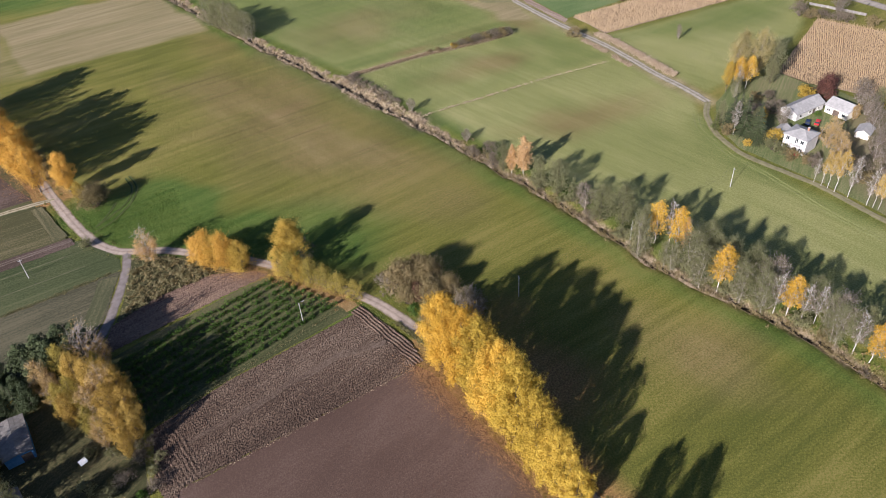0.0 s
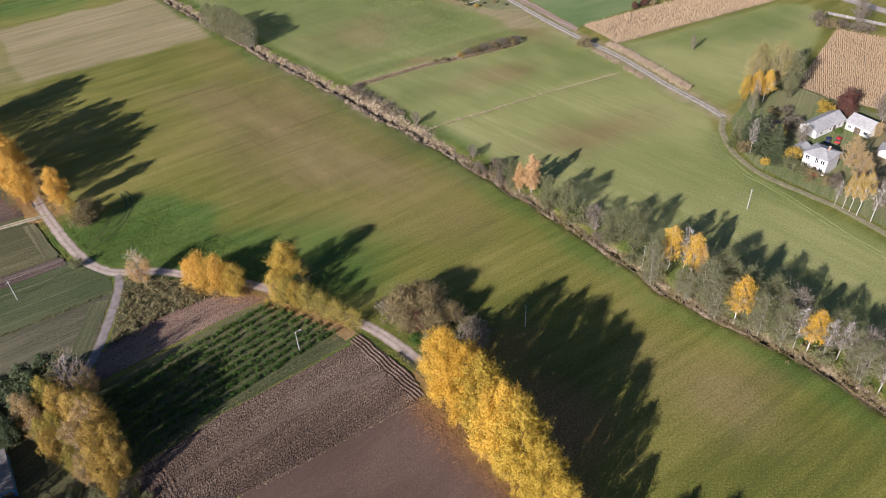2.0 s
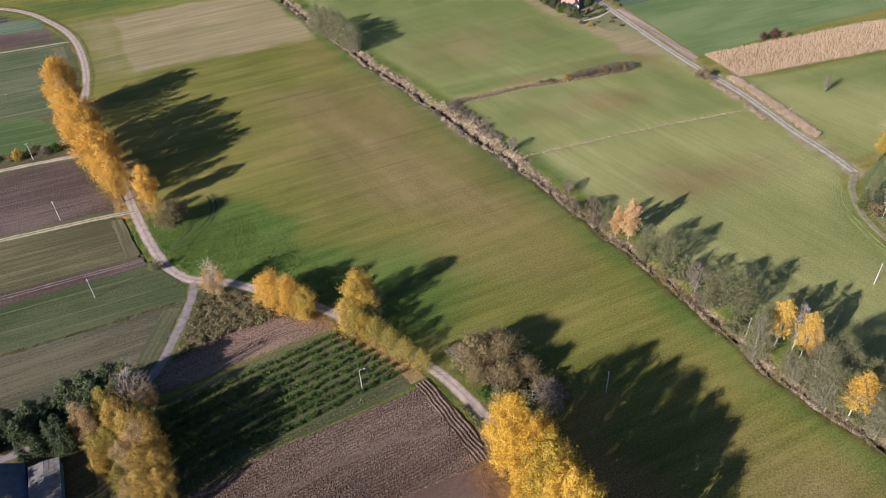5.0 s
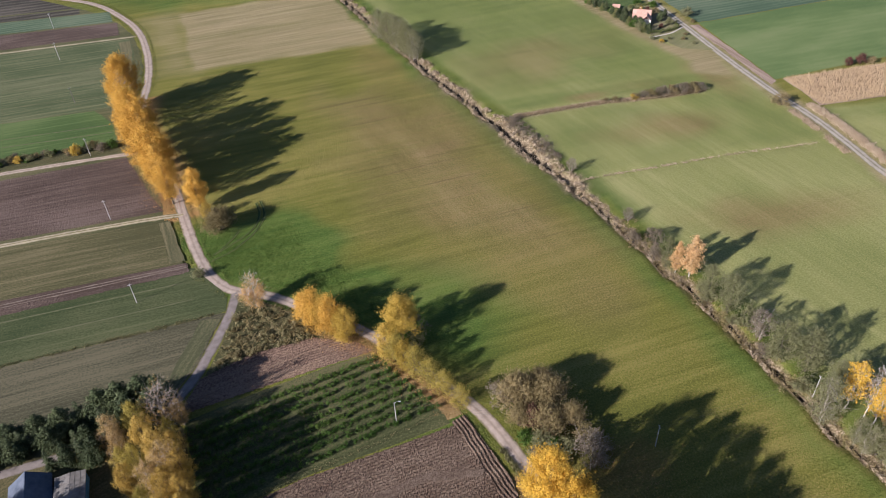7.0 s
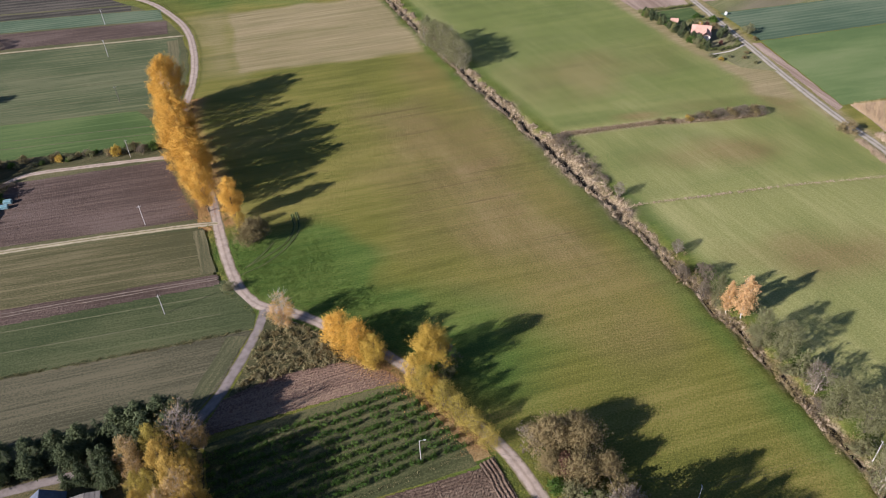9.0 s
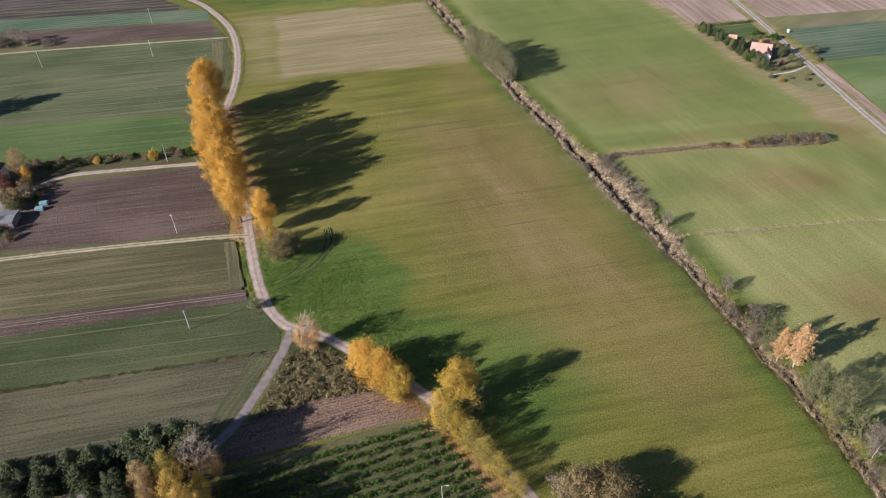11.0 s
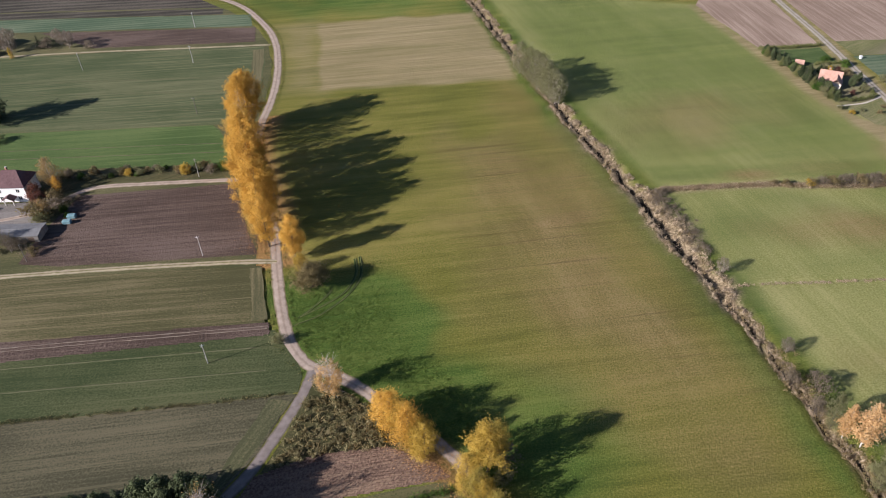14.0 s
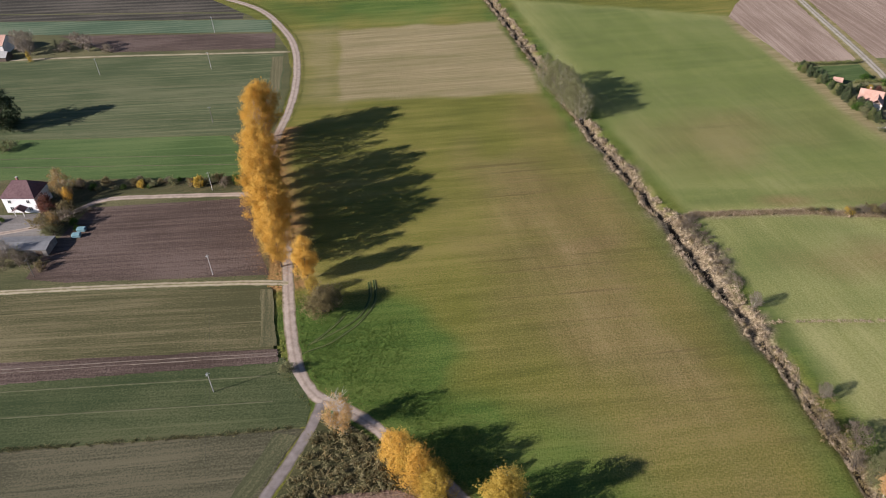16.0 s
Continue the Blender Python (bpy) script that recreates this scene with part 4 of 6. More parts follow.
def plant(kind, x, y, h, spread=1.0, turn=None, z=0.0, label="", group=""):
    """A copy of one of the prototypes, h metres high. The prototype itself becomes the first one placed."""
    ob, h0 = PROTOS[kind]
    k = h / h0
    rot = (x * 37.7 + y * 17.3) % 360 if turn is None else turn
    m = Matrix.Translation((x, y, z)) @ Matrix.Rotation(radians(rot), 4, "Z") @ Matrix.Diagonal((k * spread, k * spread, k, 1))
    if not ob.get("placed"):
        ob["placed"] = 1
        ob.matrix_world = m
        got = ob
    else:
        loc, q, sc = m.decompose()
        got = copy_thing(ob, Matrix.LocRotScale(loc, q, None))
        got.scale = sc
    return tagged(got, label, group=group)


def proto(kind, ob, h):
    PROTOS[kind] = (ob, h)


proto("poplar_a", make_tree("poplar_tree", "tall golden yellow poplar in full autumn leaf", "tree", 22, 5.2, 1.2, "column", GOLD, n=26000, size=0.185, clumps=120, trunk_r=0.34, seed=11, clump_r=0.155, squash=2.2), 22)
proto("poplar_b", make_tree("poplar_tree", "tall golden poplar with a broken leafy outline", "tree", 20, 4.6, 1.0, "column", MUSTARD, n=23000, size=0.185, clumps=110, trunk_r=0.32, seed=12, clump_r=0.155, squash=2.2), 20)
proto("row_a", make_tree("maple_tree", "tall orange gold tree beside the gravel road", "tree", 20, 5.0, 2.6, "round", ORANGE, n=17000, size=0.2, clumps=90, trunk_r=0.3, seed=21, clump_r=0.18, squash=1.7), 20)
proto("row_b", make_tree("maple_tree", "tall golden thinning tree beside the gravel road", "tree", 20, 4.8, 2.6, "birch", ORANGE, n=10000, size=0.2, clumps=80, trunk_r=0.28, seed=22, bare=0.4, clump_r=0.2, squash=1.7), 20)
proto("row_c", make_tree("maple_tree", "tall thin-leaved pale gold tree beside the gravel road", "tree", 20, 4.2, 3.0, "birch", ORANGE, TWIG, n=5000, size=0.19, clumps=60, trunk_r=0.24, seed=23, bare=0.8, clump_r=0.24, squash=1.6), 20)
proto("gold_small", make_tree("roadside_tree", "small golden tree beside the gravel road", "tree", 11, 3.4, 0.3, "dome", YELLOW, n=6500, size=0.16, clumps=64, trunk_r=0.14, seed=31, clump_r=0.23, squash=1.7), 11)
proto("orange_small", make_tree("roadside_tree", "small orange gold tree beside the gravel road", "tree", 11, 3.4, 0.3, "dome", ORANGE, n=6500, size=0.16, clumps=64, trunk_r=0.14, seed=35, clump_r=0.23, squash=1.7), 11)
proto("gold_mid", make_tree("roadside_tree", "golden tree with a clear trunk by the meadow", "tree", 16, 3.5, 3.6, "round", YELLOW, n=9500, size=0.17, clumps=70, trunk_r=0.2, seed=32, clump_r=0.22, squash=1.6), 16)
proto("lime", make_tree("willow_tree", "low yellow green willow leaning over the road", "tree", 8.5, 3.4, 0.3, "dome", LIME, n=4200, size=0.16, clumps=54, trunk_r=0.12, seed=33, stems=2, squash=1.6), 8.5)
proto("half_birch", make_tree("birch_tree", "small birch with orange leaves below and a bare pale top", "tree", 12, 2.6, 0.8, "round", PEACH, BIRCH, n=4200, size=0.16, clumps=44, trunk_r=0.12, seed=34, bare=0.8, squash=1.5, twig=0.016, top=0.62), 12)
proto("alder_a", make_tree("alder_tree", "olive green alder on the stream bank", "tree", 15, 3.7, 0.8, "round", OLIVE, n=6400, size=0.175, clumps=70, clump_r=0.24, trunk_r=0.16, seed=41, squash=1.6), 15)
proto("alder_b", make_tree("alder_tree", "grey green thin-leaved alder on the stream bank", "tree", 15, 4.0, 0.8, "round", OLIVE, TWIG, n=5400, size=0.17, clumps=60, clump_r=0.26, trunk_r=0.15, seed=42, bare=0.3, stems=2, squash=1.6), 15)
proto("grey_tree", make_tree("alder_tree", "grey brown nearly leafless tree on the bank", "tree", 12, 3.4, 1.0, "round", GREY, TWIG, n=2300, size=0.22, clumps=44, trunk_r=0.15, seed=43, bare=0.7, stems=2, squash=1.5, twig=0.018), 12)
proto("birch_gold", make_tree("birch_tree", "golden birch with a white trunk on the stream bank", "tree", 17, 3.5, 4.4, "birch", GOLD, BIRCH, n=3000, size=0.26, clumps=60, bare=0.5, clump_r=0.24, squash=1.5, trunk_r=0.19, seed=44, lean=0.06), 17)
proto("birch_thin", make_tree("birch_tree", "slender birch with thin yellow leaf and white trunk", "tree", 15, 2.6, 5.5, "birch", AMBER, BIRCH, n=1500, size=0.26, clumps=50, trunk_r=0.13, seed=49, bare=0.6, clump_r=0.26, squash=1.4, lean=0.08), 15)
proto("birch_pink", make_tree("birch_tree", "russet pink birch on the stream bank", "tree", 15, 2.1, 1.6, "birch", PINK, BIRCH, n=4200, size=0.22, clumps=50, trunk_r=0.14, seed=45, squash=1.7), 15)
proto("birch_bare", make_tree("birch_tree", "bare white birch with few brown leaves", "tree", 15, 2.4, 4.0, "birch", GREY, BIRCH, n=500, size=0.26, clumps=26, trunk_r=0.12, seed=46, bare=1.0, lean=0.05, twig=0.02), 15)
proto("big_pale", make_tree("poplar_tree", "large pale yellow and grey poplar by the farm", "tree", 21, 5.0, 3.0, "round", PALEYELLOW, TWIG, n=8500, size=0.22, clumps=80, trunk_r=0.3, seed=47, bare=0.4, squash=1.5), 21)
proto("dead", make_tree("walnut_tree", "large leafless pale grey tree", "tree", 14, 4.2, 2.0, "round", TAN, TWIG, n=1600, size=0.2, clumps=56, trunk_r=0.26, seed=48, bare=0.8, twig=0.016, top=0.6, clump_r=0.3, squash=1.5), 14)
proto("grove_gold", make_tree("maple_tree", "golden amber tree of the farmyard grove", "tree", 15, 3.6, 0.8, "round", AMBER, n=9000, size=0.165, clumps=70, trunk_r=0.22, seed=71, bare=0.3, clump_r=0.21, squash=1.6), 15)
proto("grove_lime", make_tree("maple_tree", "yellow green tree of the farmyard grove", "tree", 15, 3.6, 0.8, "round", LIME, n=8200, size=0.165, clumps=70, trunk_r=0.22, seed=72, clump_r=0.21, squash=1.6), 15)
proto("grove_tan", make_tree("maple_tree", "tan orange half-bare tree of the farmyard grove", "tree", 15, 3.6, 0.8, "round", TAN, TWIG, n=6500, size=0.165, clumps=60, trunk_r=0.2, seed=73, bare=0.7, clump_r=0.21, squash=1.6, twig=0.02), 15)
proto("spruce", make_spruce("spruce_tree", "dark green spruce with drooping branches", 13, 3.0, 51), 13)
proto("pine", make_tree("pine_tree", "dark green pine with a dense crown", "conifer tree", 12, 3.4, 0.4, "birch", SPRUCE, n=4400, size=0.29, clumps=50, trunk_r=0.2, seed=52), 12)
proto("thuja", make_spruce("thuja", "slender olive green garden conifer", 4, 1.1, 53, 9, THUJA, "conifer shrub", 0.1), 4)
proto("bush_willow", make_bush("willow_bush", "dense brown olive willow bush", 5, 7, WILLOW, 61, 8500, 0.22, 60), 7)
proto("bush_grey", make_bush("shrub", "grey brown nearly leafless shrub", 3.2, 4, GREY, 62, 1000, 0.2, 18), 4)
proto("bush_olive", make_bush("shrub", "olive green leafy field shrub", 2.4, 3, OLIVE, 63, 850, 0.2, 18), 3)
proto("bush_brown", make_bush("shrub", "russet brown autumn leafed shrub", 2.2, 2.8, WILLOW, 64, 800, 0.19, 18), 2.8)
proto("bush_maroon", make_bush("shrub", "dark maroon leafed garden shrub", 3.6, 5.5, MAROON, 65, 2400, 0.23, 26), 5.5)
proto("bush_yellow", make_bush("shrub", "bright yellow autumn leafed shrub", 2.0, 2.6, YELLOW, 66, 1200, 0.2, 20), 2.6)
proto("bush_green", make_bush("shrub", "dense dark green garden shrub", 1.8, 2.4, GREEN, 67, 1000, 0.2, 18), 2.4)

# near poplar row
for k, x, y, h, s in (("poplar_a", 59.2, 112, 25, 1.02), ("poplar_a", 60.6, 104.5, 25.5, 1.05), ("poplar_b", 61, 97.5, 26.5, 1.15), ("poplar_a", 61.2, 90.5, 26, 1.15), ("poplar_b", 62.4, 87.2, 25, 1.05), ("poplar_b", 61.2, 83, 25.5, 1.1),
                      ("poplar_b", 61, 76, 23.5, 1.05), ("poplar_b", 61, 69, 19.5, 1.1), ("poplar_b", 61.3, 62, 14.5, 1.2), ("poplar_a", 60, 50, 16, 1.0), ("poplar_b", 60, 42, 19, 1.0)):
    plant(k, x, y, h, s, group="poplars along the ploughed field")
# far row by the gravel road
for k, x, y, h, s in (("row_a", -36.4, 343, 23.5, 1.15), ("row_a", -37.2, 336.5, 24.5, 1.05), ("row_c", -35.6, 330, 22, 1.1), ("row_c", -35.2, 325, 20.5, 1.0), ("row_c", -33.6, 319.5, 21, 1.0), ("row_b", -32.6, 311, 24.5, 1.0), ("row_a", -30.4, 304, 25.5, 1.08), ("row_b", -28.6, 296.5, 23, 1.15),
                      ("row_a", -26.0, 289, 25, 1.15), ("row_b", -24.4, 281.5, 23.5, 1.2), ("row_a", -22.2, 274.5, 24, 1.15), ("row_b", -20.9, 268, 20, 1.1), ("row_b", -19, 262, 17.5, 1.05)):
    plant(k, x + 1.2, y, h * 1.06, s * 1.03, group="row of golden trees along the gravel road")
plant("row_a", -8.6, 255.5, 16.5, 1.1)
plant("gold_small", -6.4, 248.5, 7, 1.2)
plant("bush_willow", -2.2, 241, 7.8, 1.15, label="round grey brown half-leafless tree beside the road")
plant("half_birch", 6, 199.5, 13, 1.3)
for i, (x, y, h, s) in enumerate(((18.6, 190.4, 9.5, 1.3), (21, 187.6, 12.5, 1.15), (23.8, 186.2, 10.5, 1.3), (25.2, 182.6, 13, 1.15), (28.0, 181.4, 10, 1.3), (28.8, 178.8, 11, 1.1))):
    plant("orange_small" if i in (0, 1, 3) else "gold_small", x, y, h, s, group="golden trees at the road bend")
plant("gold_mid", 42.4, 173, 16, 1.5)
plant("lime", 45.5, 180, 8.5, 1.0)
plant("bush_grey", 46.5, 176, 5.5, 0.9)
plant("bush_olive", 45.5, 170.5, 3.6, 1.1)
for k, x, y, h, s in (("gold_small", 37.6, 170.4, 7.8, 1.15), ("lime", 39.8, 167, 7, 1.2), ("gold_small", 41, 164.4, 6.8, 1.2), ("lime", 43.4, 161.4, 6.8, 1.1), ("lime", 46, 157, 6, 1.15), ("lime", 48.4, 152.8, 5.4, 1.2), ("lime", 51.2, 148, 4.8, 1.2)):
    plant(k, x, y, h * 1.35, s * 0.92, group="low trees along the gravel road")
# the large willow thicket and its neighbours
for k, x, y, h, s in (("bush_willow", 64.5, 144, 9.5, 0.82), ("bush_willow", 71, 141.5, 9.0, 0.86), ("bush_willow", 68.5, 134.5, 8.0, 0.84), ("bush_willow", 62.5, 137.5, 6.6, 0.68), ("bush_willow", 74, 134, 7.5, 0.66), ("bush_olive", 64.5, 130, 4.5, 1.0), ("bush_olive", 70, 127.5, 4.5, 1.0),
                      ("bush_brown", 75, 129, 5.0, 1.0), ("bush_grey", 61, 145.5, 6.5, 0.9), ("bush_maroon", 65.5, 136.5, 6.5, 0.7), ("bush_green", 62.5, 133, 3.2, 1.2), ("bush_olive", 66.5, 130, 4.6, 1.0), ("bush_green", 68, 129.5, 3, 1.1), ("bush_grey", 63, 127.5, 3.2, 1.0), ("grey_tree", 74, 122, 12, 1.1), ("bush_willow", 70, 145, 8.5, 0.7), ("bush_brown", 77, 126, 5, 1.1), ("bush_brown", 66, 124, 4.0, 1.0)):
    plant(k, x, y, h, s, group="willow thicket by the road")
# trees along the stream
BANK = "trees along the stream"
for k, x, y, h, s in (("birch_pink", 127.6, 172.5, 15.5, 1.3), ("birch_pink", 124.8, 175.4, 12, 1.15), ("alder_a", 123.5, 178.5, 12, 0.85), ("alder_a", 126.5, 161.5, 14, 1.10), ("alder_a", 129.5, 156, 14.5, 1.10), ("bush_olive", 131.0, 150, 7.5, 0.6),
                      ("grey_tree", 131.5, 145, 10.5, 0.99), ("alder_a", 131.5, 137, 14.5, 1.28), ("alder_a", 135.5, 131.5, 15.5, 1.22), ("bush_olive", 127.5, 165, 4, 0.7), ("bush_grey", 120.0, 192, 4.5, 0.8), ("bush_grey", 122.0, 183, 5.5, 0.6), ("grey_tree", 118.2, 235.2, 6, 1.1), ("grey_tree", 123.4, 202.5, 5.5, 1.1), ("bush_grey", 125.6, 189.8, 5.5, 0.9),
                      ("alder_b", 129.5, 117.5, 15, 1.22), ("birch_gold", 137.0, 119, 16, 1.1), ("birch_bare", 139.5, 115.5, 17, 1.0), ("birch_gold", 139.5, 113, 16.5, 0.95), ("birch_pink", 141.5, 111.5, 13, 0.85),
                      ("alder_b", 132.5, 107, 10, 0.98), ("alder_b", 137.0, 104, 15, 1.22), ("alder_a", 143.5, 105, 15, 1.10), ("alder_b", 133.5, 98.5, 15, 1.22), ("birch_gold", 136.3, 93.8, 17.5, 1.0), ("alder_a", 142.5, 96, 15.5, 1.04),
                      ("alder_b", 138.0, 88, 14, 1.22), ("alder_a", 145.5, 90.5, 15, 1.10), ("alder_b", 140.0, 82, 14, 1.22), ("grey_tree", 147.0, 84.5, 14, 0.99), ("birch_bare", 141.8, 79.5, 15, 1.0), ("birch_gold", 143.8, 77, 15, 1.05), ("birch_bare", 145.0, 73.5, 14, 1.0),
                      ("birch_bare", 147.0, 71, 14, 1.0), ("alder_a", 149.5, 74, 14, 1.10), ("grey_tree", 150.0, 66.5, 13, 1.10), ("alder_b", 145.5, 64, 13.5, 1.10), ("alder_a", 150.5, 60, 13.5, 1.10), ("birch_bare", 146.0, 59, 14.5, 1.0), ("alder_b", 151.0, 54, 13, 1.22),
                      ("birch_gold", 147.0, 55, 13.5, 0.9), ("birch_gold", 147.5, 50.5, 13.5, 0.9), ("alder_a", 152.0, 47, 14, 1.22), ("alder_b", 148.0, 41, 14, 1.22), ("alder_a", 153.0, 36, 14, 1.22),
                      ("alder_b", 132.5, 110, 9, 1.10), ("alder_b", 134.5, 101, 9, 1.10), ("bush_olive", 134.5, 106, 4.5, 0.9), ("bush_olive", 137.5, 92, 4.5, 0.9), ("alder_b", 138.5, 97, 12, 1.10), ("alder_b", 141.5, 90.5, 12, 1.10), ("alder_a", 143, 101, 13, 1.10), ("bush_olive", 141, 83.5, 4.5, 1.0), ("alder_b", 145, 86, 12, 1.10),
                      ("bush_olive", 144, 73, 4.5, 1.0), ("alder_b", 147.5, 79, 11, 1.10), ("alder_b", 148.5, 68.5, 12, 1.10), ("bush_brown", 145.5, 66, 3.5, 1.0), ("alder_a", 137.5, 124, 12, 0.98), ("alder_b", 133.5, 121, 10, 1.10), ("bush_olive", 131, 127, 4, 1.0), ("bush_grey", 129.5, 140, 3.5, 1.0), ("bush_olive", 128.5, 152, 3, 1.0),
                      ("alder_b", 79.5, 377, 15, 1.40), ("alder_a", 82, 370, 16, 1.46), ("alder_b", 84.5, 362, 16.5, 1.52), ("alder_a", 87, 354, 15.5, 1.3), ("alder_a", 85.5, 366.5, 14, 1.34), ("alder_b", 89.5, 346.5, 14, 1.3), ("alder_b", 86.5, 358, 15.5, 1.34), ("alder_b", 88.5, 350.5, 13.5, 1.34)):
    plant(k, x, y, h, s, z=-0.3, group=BANK)
# farm beside the garden track
for k, x, y, h, s in (("birch_bare", 201.4, 113.2, 9.6, 0.8), ("birch_thin", 201.6, 110.6, 13, 0.7), ("birch_thin", 201.9, 108.5, 14.5, 0.75), ("birch_thin", 202, 106, 16, 0.85), ("birch_bare", 202.9, 101.8, 15.5, 0.9), ("birch_bare", 203.7, 95.8, 14.3, 1.0), ("birch_thin", 204.2, 94, 13, 0.8),
                      ("birch_thin", 204.4, 92.3, 12.5, 0.8), ("birch_thin", 205, 86, 13, 0.9), ("birch_bare", 205.5, 80, 13, 0.9)):
    plant(k, x, y, h, s, turn=-45, group="birches in a line beside the garden track")
for k, x, y, h, s in (("thuja", 202, 156, 7.5, 0.9), ("alder_a", 205, 156.5, 11, 0.8), ("spruce", 206, 152.5, 15.5, 1.15), ("birch_bare", 203.8, 149, 14.5, 0.9), ("spruce", 207, 147.5, 16.5, 1.2), ("spruce", 209.8, 152.5, 14, 1.25), ("spruce", 206.5, 141, 14, 1.4), ("spruce", 209.8, 144, 14, 1.25), ("bush_brown", 202.5, 150.5, 4.5, 1.0), ("alder_a", 212, 147, 10, 0.8),
                      ("bush_olive", 207, 134, 4.6, 1.1), ("bush_olive", 207.5, 130, 3.6, 1.0), ("bush_brown", 207, 127, 4.0, 1.1), ("bush_yellow", 202.5, 141.5, 2.4, 0.9), ("bush_yellow", 212.5, 138.5, 4.4, 1.0), ("bush_grey", 208.5, 119, 4, 1.1), ("bush_brown", 209, 122.5, 3, 1.1), ("bush_grey", 212, 121, 3.5, 1.1), ("grove_tan", 223, 124.5, 12.5, 1.2), ("grove_tan", 218, 117.5, 12, 1.1),
                      ("grove_tan", 214, 113, 12, 0.9), ("grove_tan", 246.5, 131, 7, 1.0), ("gold_small", 215.5, 147, 8.5, 0.8), ("grey_tree", 222, 143, 8.5, 0.9), ("grey_tree", 218, 153, 7, 1.1), ("bush_grey", 224, 153, 4.5, 1.2), ("bush_grey", 229, 152, 5, 1.2), ("gold_mid", 227.5, 174, 13, 0.85), ("birch_gold", 231.5, 172, 15, 1.05), ("birch_gold", 235.5, 171.5, 14.5, 1.05), ("birch_bare", 229.5, 170.5, 12, 1.0),
                      ("big_pale", 237.5, 179, 17.5, 1.05), ("big_pale", 242, 181, 19.5, 1.1), ("big_pale", 247, 176, 20.5, 1.1), ("alder_a", 250.5, 171.5, 17.5, 1.2), ("alder_a", 246, 168.5, 11, 1.0), ("grey_tree", 249, 221.5, 7.5, 0.55), ("alder_b", 226, 168.5, 9, 1.0), ("bush_brown", 231, 163, 3, 1.4), ("bush_grey", 236, 161, 3, 1.4), ("bush_olive", 226, 160, 3.5, 1.2),
                      ("bush_maroon", 256, 150.5, 8.2, 0.95), ("bush_maroon", 252.5, 147.5, 7, 0.8), ("bush_yellow", 248, 153.5, 4.5, 1.1), ("grey_tree", 259, 138, 11, 1.1), ("grey_tree", 253, 131, 10, 1.0), ("grey_tree", 246, 124, 11, 1.1), ("grey_tree", 256, 122, 11, 1.1), ("row_b", 258, 112, 14, 1.0), ("gold_small", 266, 130, 11, 1.0), ("alder_a", 261, 132, 9, 1.0),
                      ("grey_tree", 228, 110, 11, 1.1), ("grey_tree", 222, 102, 11, 1.1), ("alder_a", 236, 104, 12, 1.1), ("spruce", 229, 124, 10, 0.8), ("bush_grey", 219, 110, 5, 1.2), ("row_b", 244, 100, 13, 1.0), ("grey_tree", 234, 90, 11, 1.1), ("row_b", 226, 92, 12, 1.0), ("bush_green", 239, 140.8, 2.2, 1.0), ("grey_tree", 238, 115, 10, 1.1), ("bush_brown", 214, 104, 4, 1.2), ("bush_brown", 212, 96, 4, 1.2),
                      ("bush_grey", 312, 207, 7, 1.0), ("bush_grey", 317, 198, 5, 1.1), ("bush_grey", 322, 189, 5, 1.1), ("grey_tree", 328, 198, 12, 1.1), ("bush_brown", 326, 180, 5, 1.1), ("bush_grey", 330, 170, 5, 1.2), ("bush_maroon", 338, 174, 6, 1.0), ("bush_grey", 321, 193, 4.5, 1.2), ("bush_brown", 314, 202, 4.5, 1.2)):
    plant(k, x, y, h, s)
# field-side shrubs
for k, x, y, h, s in (("bush_brown", 214.6, 252.5, 4.6, 1.25), ("bush_brown", 164, 276.6, 2.6, 1.2), ("bush_grey", 168, 276.2, 3.2, 1.2), ("bush_brown", 171, 276, 3.4, 1.2), ("bush_grey", 174, 276, 3.6, 1.1), ("bush_grey", 177, 275.7, 3.8, 1.1), ("bush_brown", 180, 275.5, 3.8, 1.1), ("bush_grey", 183, 275.3, 4.0, 1.1), ("bush_grey", 186, 275, 4.0, 1.1), ("bush_brown", 189, 274.7, 4.0, 1.1), ("bush_grey", 192, 274.4, 3.6, 1.1), ("bush_yellow", 163.6, 276.8, 2.2, 1.1), ("bush_brown", 152, 278.6, 1.8, 1.2), ("bush_brown", 156, 278, 2.0, 1.2),
                      ("bush_maroon", 262, 273, 3.5, 1.0), ("bush_maroon", 268, 273, 4.2, 1.0), ("bush_brown", 272, 271, 3, 1.0), ("bush_olive", 228, 347, 4.5, 1.2), ("bush_brown", 226.5, 339, 1.8, 1.2), ("bush_olive", -9.5, 218.5, 3.6, 0.9)):
    plant(k, x, y, h, s)
